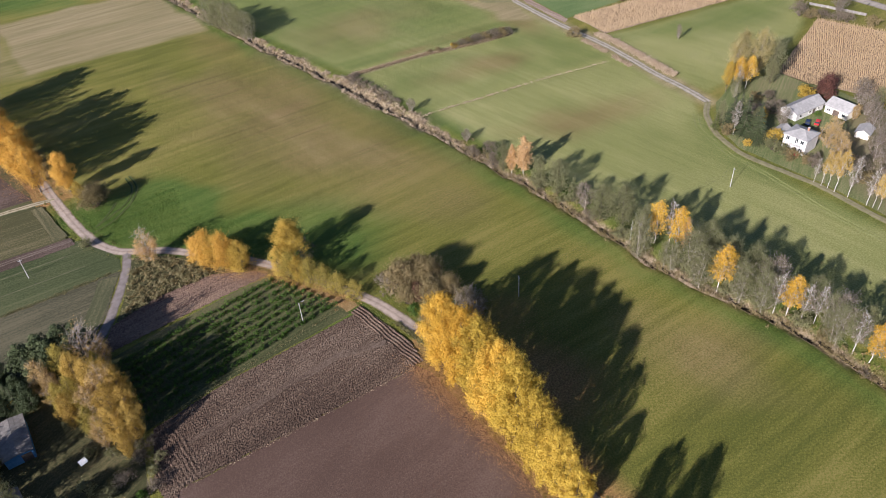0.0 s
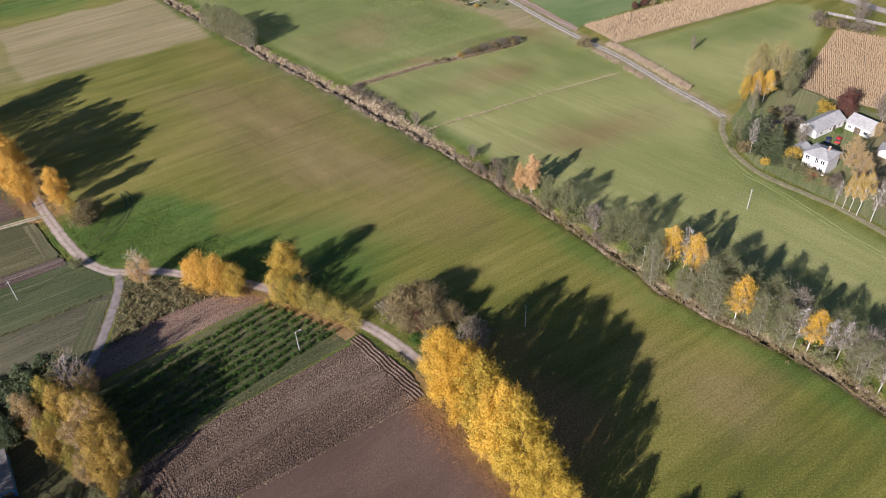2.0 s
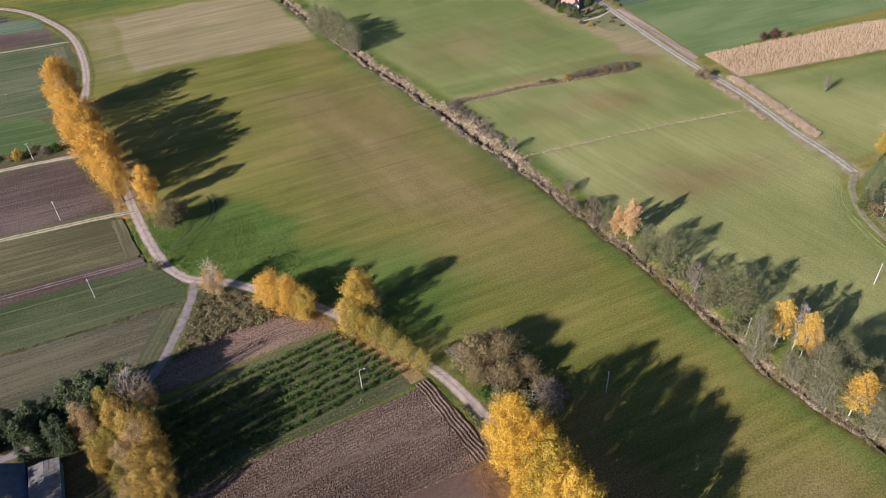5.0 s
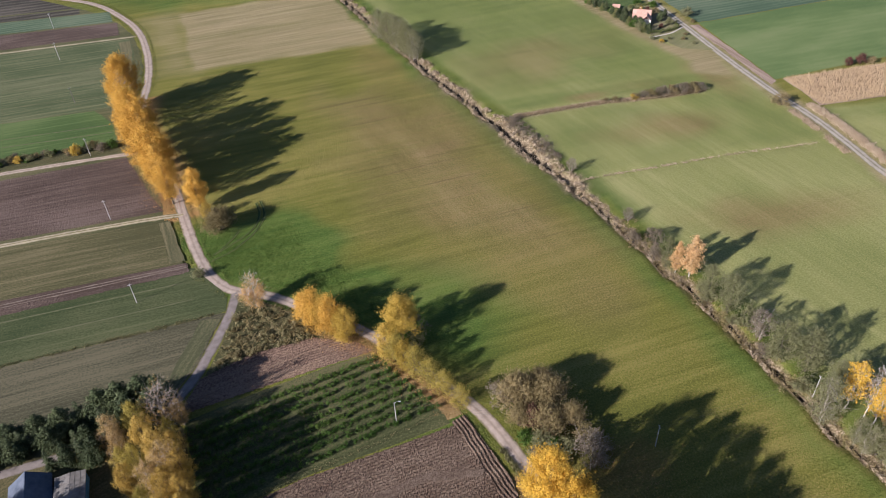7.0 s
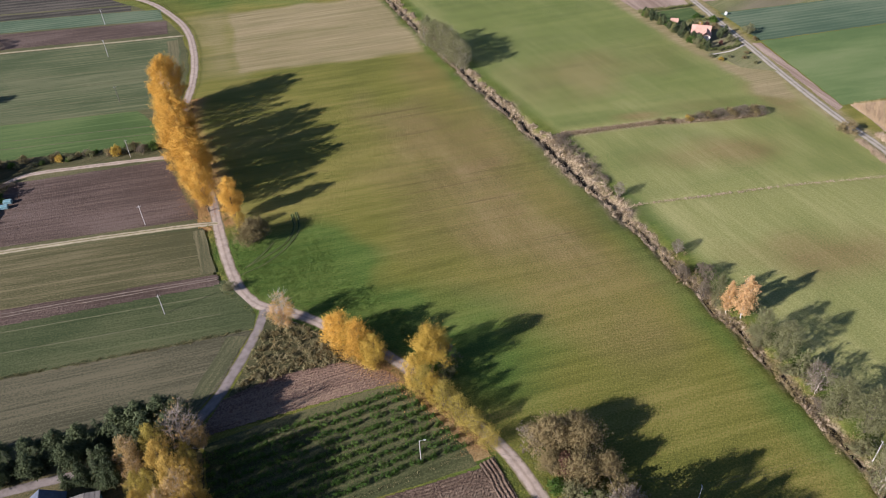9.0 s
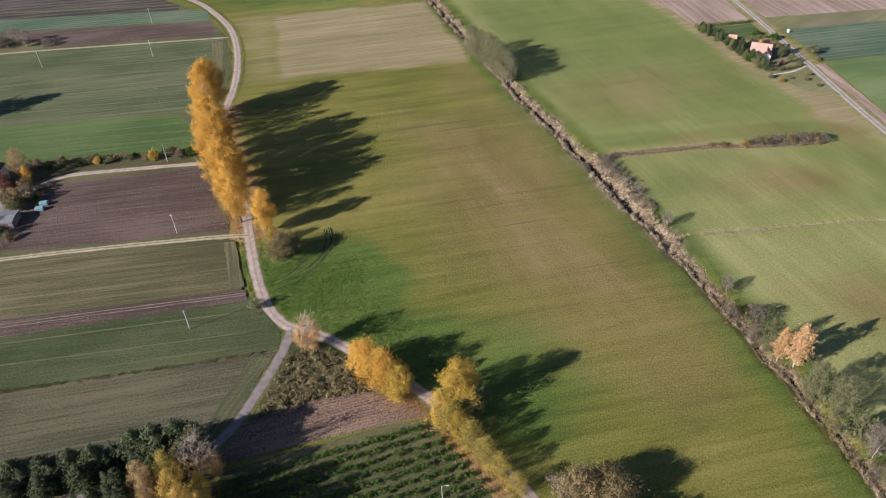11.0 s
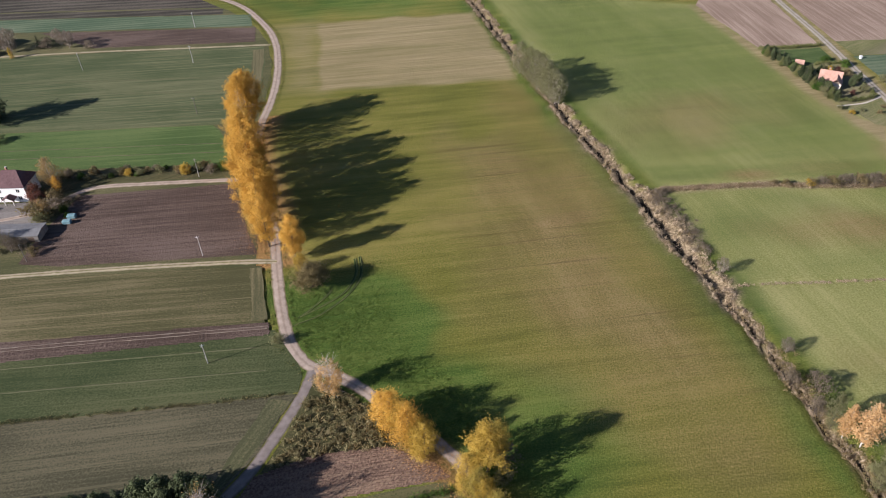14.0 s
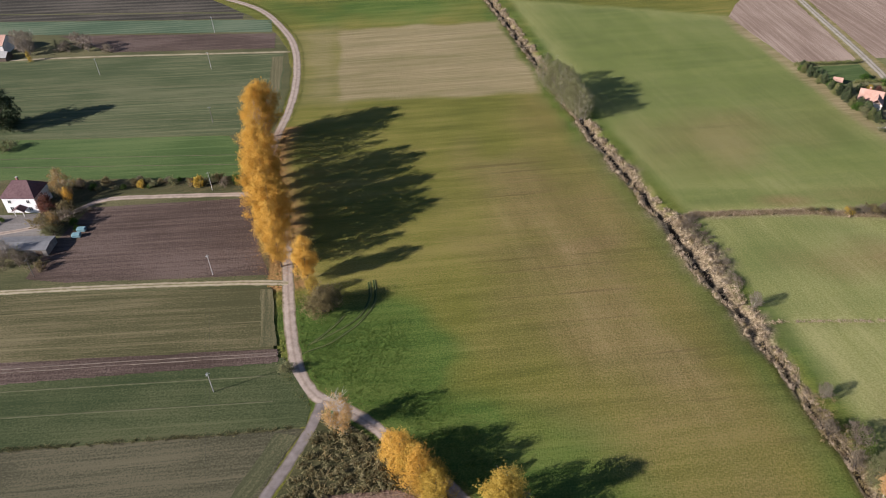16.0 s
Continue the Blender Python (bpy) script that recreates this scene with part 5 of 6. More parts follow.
# hedge in the strip north of the lane, and garden of the white house
rr = random.Random(5)
for i in range(30):
    k = ("bush_olive", "bush_brown", "bush_grey", "bush_olive", "bush_green")[i % 5]
    plant(k, -101 + i * 2.05 + rr.uniform(-0.8, 0.8), 312 + rr.uniform(-2.5, 2.5), rr.uniform(1.4, 3.4), 1.0, group="hedge beside the gravel lane")
for k, x, y, h, s in (("bush_yellow", -75.5, 311, 3.0, 0.7), ("bush_yellow", -54.5, 310, 4.2, 0.7), ("grove_tan", -100.5, 305, 13.5, 1.25), ("row_b", -97.5, 301, 8, 0.9), ("bush_maroon", -104.5, 298, 6.5, 0.9), ("bush_grey", -95.5, 292, 4.5, 1.1), ("bush_brown", -97, 296.5, 5, 0.9), ("bush_brown", -99.5, 286.5, 6.5, 1.1), ("grey_tree", -101, 268, 7, 1.0), ("grove_tan", -97, 286.5, 8, 1.3), ("grey_tree", -107, 272, 8, 1.0), ("bush_olive", -97, 284, 4.5, 1.0),
                      ("bush_grey", -92.5, 296, 2.0, 1.4), ("bush_grey", -89, 296.8, 1.8, 1.4), ("bush_green", -92, 289.5, 2.4, 1.0), ("bush_green", -90, 286.5, 1.8, 1.0), ("bush_olive", -103, 271, 4, 1.1), ("bush_grey", -98.5, 268.5, 4.5, 1.0), ("bush_brown", -93.5, 266, 3, 1.0), ("bush_grey", -108, 268, 5, 1.0),
                      ("pine", -145.5, 361, 19, 1.5), ("spruce", -147, 363, 18, 1.5), ("bush_olive", -138, 342, 4, 1.4), ("grey_tree", -168, 436, 13, 1.2), ("grey_tree", -174, 440, 12, 1.2), ("spruce", -156, 440, 7, 1.4), ("grey_tree", -140, 438, 9, 1.3), ("grey_tree", -146, 442, 9, 1.3), ("bush_grey", -152, 440, 5, 1.3), ("bush_grey", -130, 436.5, 4, 1.1), ("gold_small", -165, 428, 6, 0.7), ("bush_green", -118, 293, 1.6, 1.0), ("bush_green", -121, 290, 1.8, 1.0)):
    plant(k, x, y, h, s)
# garden of the red-roofed house
MIXED = ("pine", "spruce", "bush_olive", "thuja", "pine", "bush_green", "spruce", "thuja")
for i in range(34):
    a = i / 33
    k = MIXED[(i * 5 + i // 7) % 8]
    plant(k, 190.6 + 8.4 * a + rr.uniform(-0.3, 3.4), 384 - 50 * a + rr.uniform(-0.8, 0.8), {"pine": 4.4, "spruce": 5.6, "thuja": 4.6}.get(k, 2.8) * rr.uniform(0.8, 1.25), {"thuja": 1.5}.get(k, 1.15), group="mixed conifers and shrubs round the garden")
for x, y, h, k, w in ((213, 345.6, 5.5, "pine", 1.2), (216.5, 344, 4.6, "spruce", 1.2), (217.5, 349.5, 4.6, "pine", 1.1), (214.5, 340.5, 3.4, "bush_olive", 1.0), (219.5, 364.7, 3.0, "bush_green", 1.2), (213.5, 371, 2.6, "bush_green", 1.2), (203, 362, 4.6, "spruce", 1.3), (200.5, 358.5, 5.2, "pine", 1.2), (198.2, 354, 5.4, "spruce", 1.3),
                   (200.6, 343.5, 4.8, "pine", 1.2), (202.6, 339.5, 3.8, "spruce", 1.3), (208.6, 357.5, 4.4, "gold_small", 1.1), (212, 357, 3.6, "bush_maroon", 0.9), (205.2, 359, 4.4, "pine", 1.1), (209.5, 362, 3.2, "bush_olive", 1.2), (215.5, 356, 3.0, "bush_brown", 1.1), (209.5, 338.5, 2.2, "bush_maroon", 1.0), (199, 327.5, 2.2, "bush_olive", 1.0),
                   (201.5, 323, 1.8, "bush_yellow", 1.0), (206.5, 324.5, 1.4, "bush_olive", 1.0), (212, 322, 1.6, "bush_brown", 1.1), (215.5, 326, 1.5, "bush_brown", 1.1), (214, 316, 1.6, "bush_olive", 1.1), (218, 339, 2.6, "thuja", 1.4)):
    plant(k, x, y, h, w)
# farmyard grove, with unseen trees added to the west to shade the yard
for k, x, y, h, s in (("dead", -17.5, 161.5, 17, 1.0), ("grove_tan", -14.2, 162, 10, 1.0), ("grove_lime", -23.4, 160.2, 14.6, 0.9), ("grove_tan", -29.2, 159, 12.8, 1.0), ("grove_tan", -27.2, 154.2, 11.5, 0.95), ("grove_gold", -21.5, 154.8, 15, 0.9), ("grove_lime", -23.2, 149.2, 13, 0.9), ("grove_gold", -18.4, 149.4, 15.8, 0.9), ("grove_lime", -16.2, 156, 11.5, 0.75),
                      # pine at x -20.5 is hidden, alders out of view: added to cast shade
                      ("grove_tan", -15.8, 144.2, 17.5, 0.9), ("grove_gold", -25, 144.5, 12.5, 0.9), ("grove_lime", -26.2, 150.2, 11.5, 0.9), ("pine", -20.5, 164, 12.5, 1.2), ("grove_gold", -14.6, 149.2, 14, 0.85), ("grove_gold", -13, 142.4, 15.5, 0.9), ("grove_gold", -15.6, 138.6, 16, 0.95), ("grove_tan", -20, 143, 13.5, 0.85), ("grove_gold", -12.6, 136, 15.5, 0.9), ("grove_gold", -15.4, 128, 10.5, 0.95), ("grove_gold", -16.5, 133, 14, 0.95), ("grove_gold", -12.6, 132.4, 14, 0.9), ("grove_tan", -19.5, 133.8, 12, 0.85), ("grove_lime", -21, 138, 12, 0.9), ("alder_a", -44, 137, 14.0, 1.2), ("alder_a", -42, 127, 15.0, 1.2), ("alder_a", -36, 117, 14.0, 1.2), ("pine", -47, 143, 8.0, 1.0),
                      ("pine", -41.5, 167.6, 10, 1.25), ("spruce", -37.4, 168.6, 10, 1.35), ("pine", -32.4, 168.8, 12, 1.25), ("pine", -27.5, 168.6, 13, 1.25), ("pine", -25.4, 165.6, 12.5, 1.15), ("pine", -47, 168.4, 8.5, 1.4), ("pine", -53.5, 168.2, 8, 1.4), ("pine", -60, 168, 8, 1.4), ("pine", -66, 167.6, 8, 1.4), ("spruce", -50.5, 165.5, 8, 1.3), ("spruce", -57, 165.5, 8, 1.3), ("pine", -18.6, 167.8, 13, 1.15), ("pine", -22.4, 168.2, 14, 1.2), ("pine", -44, 164, 8.5, 1.3), ("pine", -52, 163, 8, 1.3), ("pine", -59, 162, 8, 1.3), ("pine", -66, 162, 8, 1.3), ("pine", -73, 168, 8, 1.3), ("spruce", -31.5, 164.2, 11.5, 1.2),
                      # western conifers, added only to throw shadow over the yard
                      ("pine", -54, 139, 15, 1.2), ("pine", -62, 132, 15, 1.2), ("pine", -64, 142, 15, 1.3), ("spruce", -50, 131, 15, 1.2),
                      ("pine", -33, 156.5, 10, 0.9), ("spruce", -36, 157, 10, 1.1), ("pine", -39.5, 157.5, 9, 0.9), ("pine", -35, 161, 9.5, 0.9), ("spruce", -31, 160.5, 10, 1.1), ("pine", -27.5, 163, 9.5, 0.85), ("pine", -22.5, 166, 8, 0.9), ("spruce", -38, 162, 8, 1.2), 
                      ("pine", -70, 165, 6.5, 1.0), ("spruce", -44, 158.5, 7, 1.2), ("bush_yellow", -37, 160, 3.2, 0.9), ("thuja", -41, 160, 6, 1.2),
                      # further added shadow casters beyond the barns
                      ("spruce", -54, 132, 14, 1.1), ("pine", -50, 125, 13, 1.1), ("pine", -46, 117, 13, 1.1), ("pine", -58, 122, 13, 1.1),
                      ("bush_grey", -14, 126, 3, 1.1), ("bush_grey", -18, 122, 3.2, 1.2), ("bush_olive", -22, 120, 3, 1.1), ("bush_olive", -12, 121, 2.4, 1.0), ("bush_grey", -10.5, 129, 3, 1.0), ("bush_olive", -26, 124, 3, 1.0), ("bush_brown", -20, 115, 2.6, 1.0), ("bush_olive", -30, 116, 3, 1.0), ("bush_green", -16, 116, 2.2, 1.0), ("bush_grey", -24, 112, 3, 1.0),
                      ("bush_grey", -15, 131, 2.6, 1.0), ("bush_olive", -19, 131, 2.4, 1.0), ("bush_olive", -24, 134, 2.2, 1.0), ("bush_grey", -13, 117, 2.8, 1.0), ("bush_olive", -10, 124, 2.2, 1.0)):
    plant(k, x, y, h, s, group="trees of the farmyard grove")
for ob, h0 in list(PROTOS.values()):
    if not ob.get("placed"):
        for o in (*ob.children_recursive, ob):
            bpy.data.objects.remove(o)


def hedge(pts, width, height, leaf, label, seed):
    """A clipped hedge: stems inside a dense block of small leaves."""
    r2 = np.random.default_rng(seed)
    line = spline(pts, 0.9)
    root = thing("garden_hedge", tuple(line[0]), label, "hedge")
    q = np.repeat(line - line[0], 3, 0) + np.column_stack([r2.normal(0, 0.2, len(line) * 3), r2.uniform(-0.5, 0.5, len(line) * 3) * (width - 0.8)])
    c = np.column_stack([q, r2.choice([0.35, 0.62], len(q)) * height])
    v, f = leaves(r2, c, np.full(len(c), max(0.5, height * 0.36)), np.full(len(c), 46), 0.17, shoot=0.2)
    v[:, 2] = np.clip(v[:, 2], 0.03, height * r2.uniform(0.97, 1.05))
    part("foliage", mesh_of("foliage", v, f, leaf), None, root)
    v, f = tubes([((x, y, 0), (x, y, height * 0.7), 0.05, 0.03) for x, y in (line - line[0])[::2]], 3)
    part("stems", mesh_of("stems", v, f, BARK), None, root)


hedge([(190.2, 386.6), (203, 386), (218.5, 386.6)], 1.8, 2.2, THUJA, "clipped dark green hedge at the garden's far end", 91)
hedge([(201.5, 333.2), (207, 332.8), (212, 333.4), (216.8, 334.8)], 2.6, 2.2, THUJA, "broad clipped green hedge beside a garden path", 92)
hedge([(207.5, 367.6), (213, 367.4), (219, 367.4)], 1.6, 2.0, THUJA, "clipped hedge behind the red-roofed house", 93)


# ---- low growth: tufts, reeds, corn, berry rows ----
def tufts(name, pts, height, width, blades, material, label, category, seed=1, spread=0.35, z=0.0, lean=0.35):
    """Upright blades in tufts, one mesh of loose growth."""
    rng = np.random.default_rng(seed)
    n = len(pts) * blades
    p = np.repeat(np.asarray(pts, float), blades, 0)
    p = p + rng.normal(0, spread, (n, 2))
    a = rng.uniform(0, 2 * np.pi, n)
    hh = height * rng.uniform(0.5, 1.25, n)
    d = np.column_stack([np.cos(a), np.sin(a)]) * (width * rng.uniform(0.6, 1.4, n))[:, None] * 0.5
    tip = rng.normal(0, lean, (n, 2)) * hh[:, None]
    zz = z if np.ndim(z) == 0 else np.repeat(z, blades)
    zb = np.zeros(n) + zz - 0.05
    v = np.stack([np.column_stack([p - d, zb]), np.column_stack([p + d, zb]), np.column_stack([p + d * 0.7 + tip * 0.6, zb + hh * 0.75]), np.column_stack([p - d * 0.5 + tip, zb + hh])], 1).reshape(-1, 3)
    return tagged(new(name, mesh_of(name, v, np.arange(n * 4).reshape(-1, 4), material)), label, category, kind="stuff")


def along(line, n, width, rng, lo=0.0, hi=1.0, clump=0.0):
    """n points scattered beside a line between two fractions of it."""
    i0, i1 = int(lo * (len(line) - 1)), int(hi * (len(line) - 1))
    seg = line[i0:i1 + 1]
    k = rng.integers(0, len(seg) - 1, n)
    q = seg[k] + (seg[k + 1] - seg[k]) * rng.random(n)[:, None]
    return q + rng.normal(0, width, (n, 2))


rng = np.random.default_rng(9)


def sunk(q):
    return -1.9 * np.clip(1 - away(q, STREAM) / 2.6, 0, 1) ** 0.9


def clumps_of(name, q, lo, hi, per, size, material, label, category, seed, zs=0.0):
    """Low tussocks of leafy growth."""
    r2 = np.random.default_rng(seed)
    rad = r2.uniform(lo, hi, len(q))
    v, f = leaves(r2, np.column_stack([q, rad * 0.5 + zs]), rad, np.full(len(q), per), size)
    tagged(new(name, mesh_of(name, v, f, material)), label, category, kind="stuff")


def banked(n, share_w, inner=0.55):
    """n points on the reed banks, from beside the channel to the banks' ragged edges."""
    k = rng.integers(0, len(STREAM) - 1, n)
    p = STREAM[k] + (STREAM[k + 1] - STREAM[k]) * rng.random(n)[:, None]
    w, e = reedy(p[:, 1])
    west = rng.random(n) < share_w
    off = inner + rng.random(n) ** 0.9 * (np.where(west, w, e) - inner + 0.5)
    q = p + np.column_stack([np.where(west, -off, off), np.zeros(n)])
    gaps = np.array([noise.noise((x * 0.16, y * 0.16, 7)) for x, y in q])
    return q[(gaps > -0.22) & ((q[:, 1] > 166) | (gaps > 0.08))]


q = banked(3300, 0.42)
tufts("bank_reeds", q, 0.7, 0.15, 7, DUN, "brown dry reeds along the stream", "reeds", 64, 0.4, sunk(q))
q = banked(3600, 0.42)
tufts("bank_reeds", q, 0.75, 0.15, 7, REED, "pale dry reeds and grass along the stream", "reeds", 63, 0.4, sunk(q))
q = banked(1000, 0.45, 0.9)
clumps_of("bank_tussocks", q, 0.35, 0.95, 42, 0.19, REED, "pale tan reed tussocks on the stream banks", "reeds", 4, sunk(q))
q = banked(620, 0.4, 0.3)
clumps_of("bank_scrub", q, 0.4, 1.1, 40, 0.2, GREY, "grey brown dead scrub in the stream bed", "scrub", 2, sunk(q))
q = banked(330, 0.35, 0.3)
clumps_of("bank_scrub", q, 0.4, 1.0, 38, 0.2, WILLOW, "russet brown scrub along the stream", "scrub", 3, sunk(q))
q = np.array([(113.5, 268), (111, 273), (113, 277), (114.5, 262), (116, 254), (117, 247)])[rng.integers(0, 6, 150)] + rng.normal(0, 1.6, (150, 2))
clumps_of("bank_scrub", q, 0.5, 1.3, 44, 0.2, GREY, "grey brown scrub where a ditch joins the stream", "scrub", 5, sunk(q))
q = along(STREAM, 700, 1.6, rng, 0.60, 0.97) + np.array([0.9, 0])
clumps_of("bank_scrub", q, 0.5, 1.4, 44, 0.2, WILLOW, "brown tangle of brambles under the bank trees", "scrub", 6, sunk(q))
for i, d in enumerate(DITCHES):
    q = along(d, (1500, 380)[i], (0.6, 0.25)[i], rng)
    tufts("ditch_reeds", q, (0.6, 0.28)[i], 0.14, 6, (DUN, REED)[i], "dry dull reeds along a field ditch", "reeds", 3 + i, 0.3)
    tufts("ditch_reeds", q[::4], (0.8, 0.3)[i], 0.14, 5, REED, "pale dry reeds along a field ditch", "reeds", 13 + i, 0.3)
q = along(EAST + np.array([5.0, 0]), 4000, 0.7, rng, 0.55, 0.98)
q = q[(q[:, 1] > 196) & (q[:, 1] < 248)]
tufts("road_reeds", q, 1.4, 0.18, 8, REED, "dry beige reeds beside the country road", "reeds", 6, 0.4)
q = along(EAST + np.array([-4.6, 0]), 1600, 0.6, rng, 0.55, 0.98)
q = q[(q[:, 1] > 214) & (q[:, 1] < 226) | (q[:, 1] > 231) & (q[:, 1] < 247)]
tufts("road_reeds", q, 0.9, 0.18, 8, REED, "dry beige grass beside the country road", "reeds", 7, 0.4)
TALLWEED = leaf_mat("tall_weeds", (0.10, 0.095, 0.042), (0.185, 0.17, 0.08), (0.31, 0.265, 0.145), 0.2)
wl = [(1.4, 203.4), (9, 199.6), (18, 191.4), (26, 182), (8, 181.2), (-8.4, 177.2), (-5.9, 184), (-2, 193.2), (0.6, 201)]
q = np.column_stack([rng.uniform(-8, 26, 430), rng.uniform(177, 204, 430)])
q = q[inside(q, wl)]
clumps_of("weed_patch", q, 0.45, 1.05, 60, 0.2, TALLWEED, "tangle of tall brown green weeds at the road fork", "weeds", 8)
tufts("weed_tussocks", q[::2] + np.array([0.6, -0.3]), 1.3, 0.18, 14, WILLOW, "leaning dry grass tussocks at the road fork", "weeds", 44, 0.4, lean=0.6)
GRASS = leaf_mat("verge_grass", (0.075, 0.10, 0.022), (0.12, 0.14, 0.036), (0.19, 0.185, 0.065), 0.3)
for off in (2.9, -2.9):
    t = np.gradient(MAIN, axis=0)
    t /= np.linalg.norm(t, axis=1)[:, None]
    q = along(MAIN + np.column_stack([-t[:, 1], t[:, 0]]) * off, 1500, 0.5, rng, 0.05, 0.93)
    tufts("verge_grass", q, 0.32, 0.12, 7, GRASS, "tufted green verge along the gravel road", "grass", 10 + int(off), 0.3)
q = along(spline([(-120, 195.6), (-76, 197), (-30, 198.7), (-6, 200)]), 420, 0.35, rng)
tufts("boundary_weeds", q, 0.45, 0.14, 8, TALLWEED, "line of weeds and stones between two fields", "weeds", 18, 0.3)
q = along(spline([(-8.5, 113), (20, 114.2), (53, 115.7)]), 260, 0.22, rng)
tufts("furrow_weeds", q, 0.25, 0.25, 4, REED, "thin pale line of dry grass between ploughed fields", "weeds", 19, 0.2)
q = along(spline([(-9.4, 134.2), (11, 138.9), (30, 143), (46.5, 146.8)]), 320, 0.35, rng)
tufts("orchard_edge", q, 0.3, 0.2, 4, TALLWEED, "dull grass edge of the berry field", "grass", 20, 0.25)


def corn(name, corners, angle, label, seed, gap=0.9, step=0.42, h=1.5):
    a = np.array(corners)
    c, s = math.cos(radians(angle)), math.sin(radians(angle))
    mid = a.mean(0)
    R = np.array([[c, s], [-s, c]])
    loc = (a - mid) @ R.T
    u, v = np.meshgrid(np.arange(loc[:, 0].min(), loc[:, 0].max(), step), np.arange(loc[:, 1].min(), loc[:, 1].max(), gap))
    q = np.column_stack([u.ravel(), v.ravel()]) @ R + mid
    q = q[inside(q, corners)]
    return tufts(name, q, h, 0.10, 3, CORN, label, "corn field", seed, 0.13, lean=0.09)


patch("field_corn_soil", [(229, 271.5), (315, 267), (340, 262), (340, 240), (318, 239.4), (228.5, 246.5)], PINK_F, "dry soil under a maize field")
corn("corn_field", [(229, 271.5), (315, 267), (340, 262), (340, 240), (318, 239.4), (228.5, 246.5)], 3, "dry beige standing maize in rows", 21, 0.8)
patch("field_corn_soil", [(315.4, 199.3), (326, 172), (290, 130), (270, 134), (258, 159.7), (257, 173.4)], PINK_F, "dry soil under a maize field")
corn("corn_field", [(315.4, 199.3), (326, 172), (290, 130), (270, 134), (258, 159.7), (257, 173.4)], 38, "dry tan standing maize in rows", 22, 0.75)

# lush young crop by the road bend, and grass tufts over the near meadow
CROP = leaf_mat("crop_leaf", (0.055, 0.096, 0.016), (0.078, 0.126, 0.022), (0.112, 0.158, 0.034), 0.3)
q = np.column_stack([rng.uniform(-10, 44, 14000), rng.uniform(182, 246, 14000)])
q = q[inside(q + rng.normal(0, 2.5, q.shape), [(-1, 212), (-7, 225), (-9, 238), (-4, 240), (6, 236), (15, 240), (21, 236), (23, 224), (26, 214), (34, 204), (44, 192), (42, 182), (34, 186), (18, 201), (8, 208)]) & (away(q, MAIN) > 2.6)]
tufts("crop_tufts", q, 0.2, 0.3, 3, CROP, "dense dark green young crop beside the road bend", "crop", 41, 0.3)
SWARD = leaf_mat("sward", (0.070, 0.085, 0.018), (0.115, 0.122, 0.030), (0.175, 0.165, 0.055), 0.2)
q = np.column_stack([rng.uniform(12, 138, 34000), rng.uniform(45, 330, 34000)])
q = q[(away(q, MAIN) > 3) & (away(q, STREAM) > 5) & (q[:, 0] > 45 - (q[:, 1] - 175) * 0.45) & (q[:, 0] < 150 - q[:, 1] * 0.15) & (q[:, 0] > 68 - np.maximum(0, q[:, 1] - 140) * 1.2)]
tufts("grass_tufts", q, 0.16, 0.22, 2, SWARD, "short olive grass tufts of the meadow", "grass", 42, 0.25, lean=0.6)
q = along(MAIN + np.array([-2.1, -0.6]), 900, 0.25, rng, 0.70, 0.80)
tufts("verge_weeds", q, 0.8, 0.16, 6, TALLWEED, "dark weedy bank beside the gravel road", "weeds", 43, 0.25)

# berry rows
e0, e1, f0, f1 = np.array((45.8, 149)), np.array((-10, 137)), np.array((33.5, 170)), np.array((-14, 161))
for i in range(9):
    q = i / 8.6
    a, b_ = e0 * (1 - q) + f0 * q, e1 * (1 - q) + f1 * q
    n = int(np.linalg.norm(b_ - a) / 0.75)
    r2 = np.random.default_rng(70 + i)
    g = np.linspace(0, 1, n)[:, None]
    c = a + (b_ - a) * g + r2.normal(0, 0.3, (n, 2))
    keep = r2.random(n) > 0.16
    c = np.column_stack([c, 0.55 + r2.uniform(-0.1, 0.25, n)])[keep]
    v, f = leaves(r2, c, r2.uniform(0.4, 1.15, len(c)), np.full(len(c), 60), 0.22)
    v[:, 2] = np.maximum(v[:, 2], 0.02)
    tagged(new("berry_bush_row", mesh_of("berry_bush_row", v, f, GREEN)), "long row of low green berry bushes", "bush row", "rows of berry bushes", kind="stuff")


def fallen(name, line, n, width, material, label, seed, size=0.09, shift=(0, 0)):
    """Fallen leaves lying flat on the ground, thinning out away from a line of trees."""
    r2 = np.random.default_rng(seed)
    q = along(line, n, width, r2) + np.array(shift)
    a = r2.uniform(0, 2 * np.pi, n)
    s_ = size * r2.uniform(0.6, 1.5, n)
    u, v = np.column_stack([np.cos(a), np.sin(a)]) * s_[:, None], np.column_stack([-np.sin(a), np.cos(a)]) * s_[:, None]
    zz = r2.uniform(0.10, 0.34, (n, 4))
    pts = np.stack([q - u, q + v, q + u, q - v], 1)
    me = mesh_of(name, np.concatenate([pts, zz[:, :, None]], 2).reshape(-1, 3), np.arange(n * 4).reshape(-1, 4), material)
    tagged(new(name, me), label, "fallen leaves", kind="stuff")


LEAFLITTER = leaf_mat("fallen_leaf", (0.24, 0.125, 0.055), (0.36, 0.20, 0.082), (0.47, 0.285, 0.12), 0.1)
fallen("fallen_leaves", spline([(57, 116), (59.5, 100), (61.5, 85), (63, 68)]), 70000, 2.8, LEAFLITTER, "orange fallen leaves under the poplar row", 31, size=0.036, shift=(-2.6, 0))
fallen("fallen_leaves", spline([(-33, 346), (-32, 320), (-26, 294), (-19, 262)]), 14000, 3.2, LEAFLITTER, "orange fallen leaves round the roadside trees", 32)
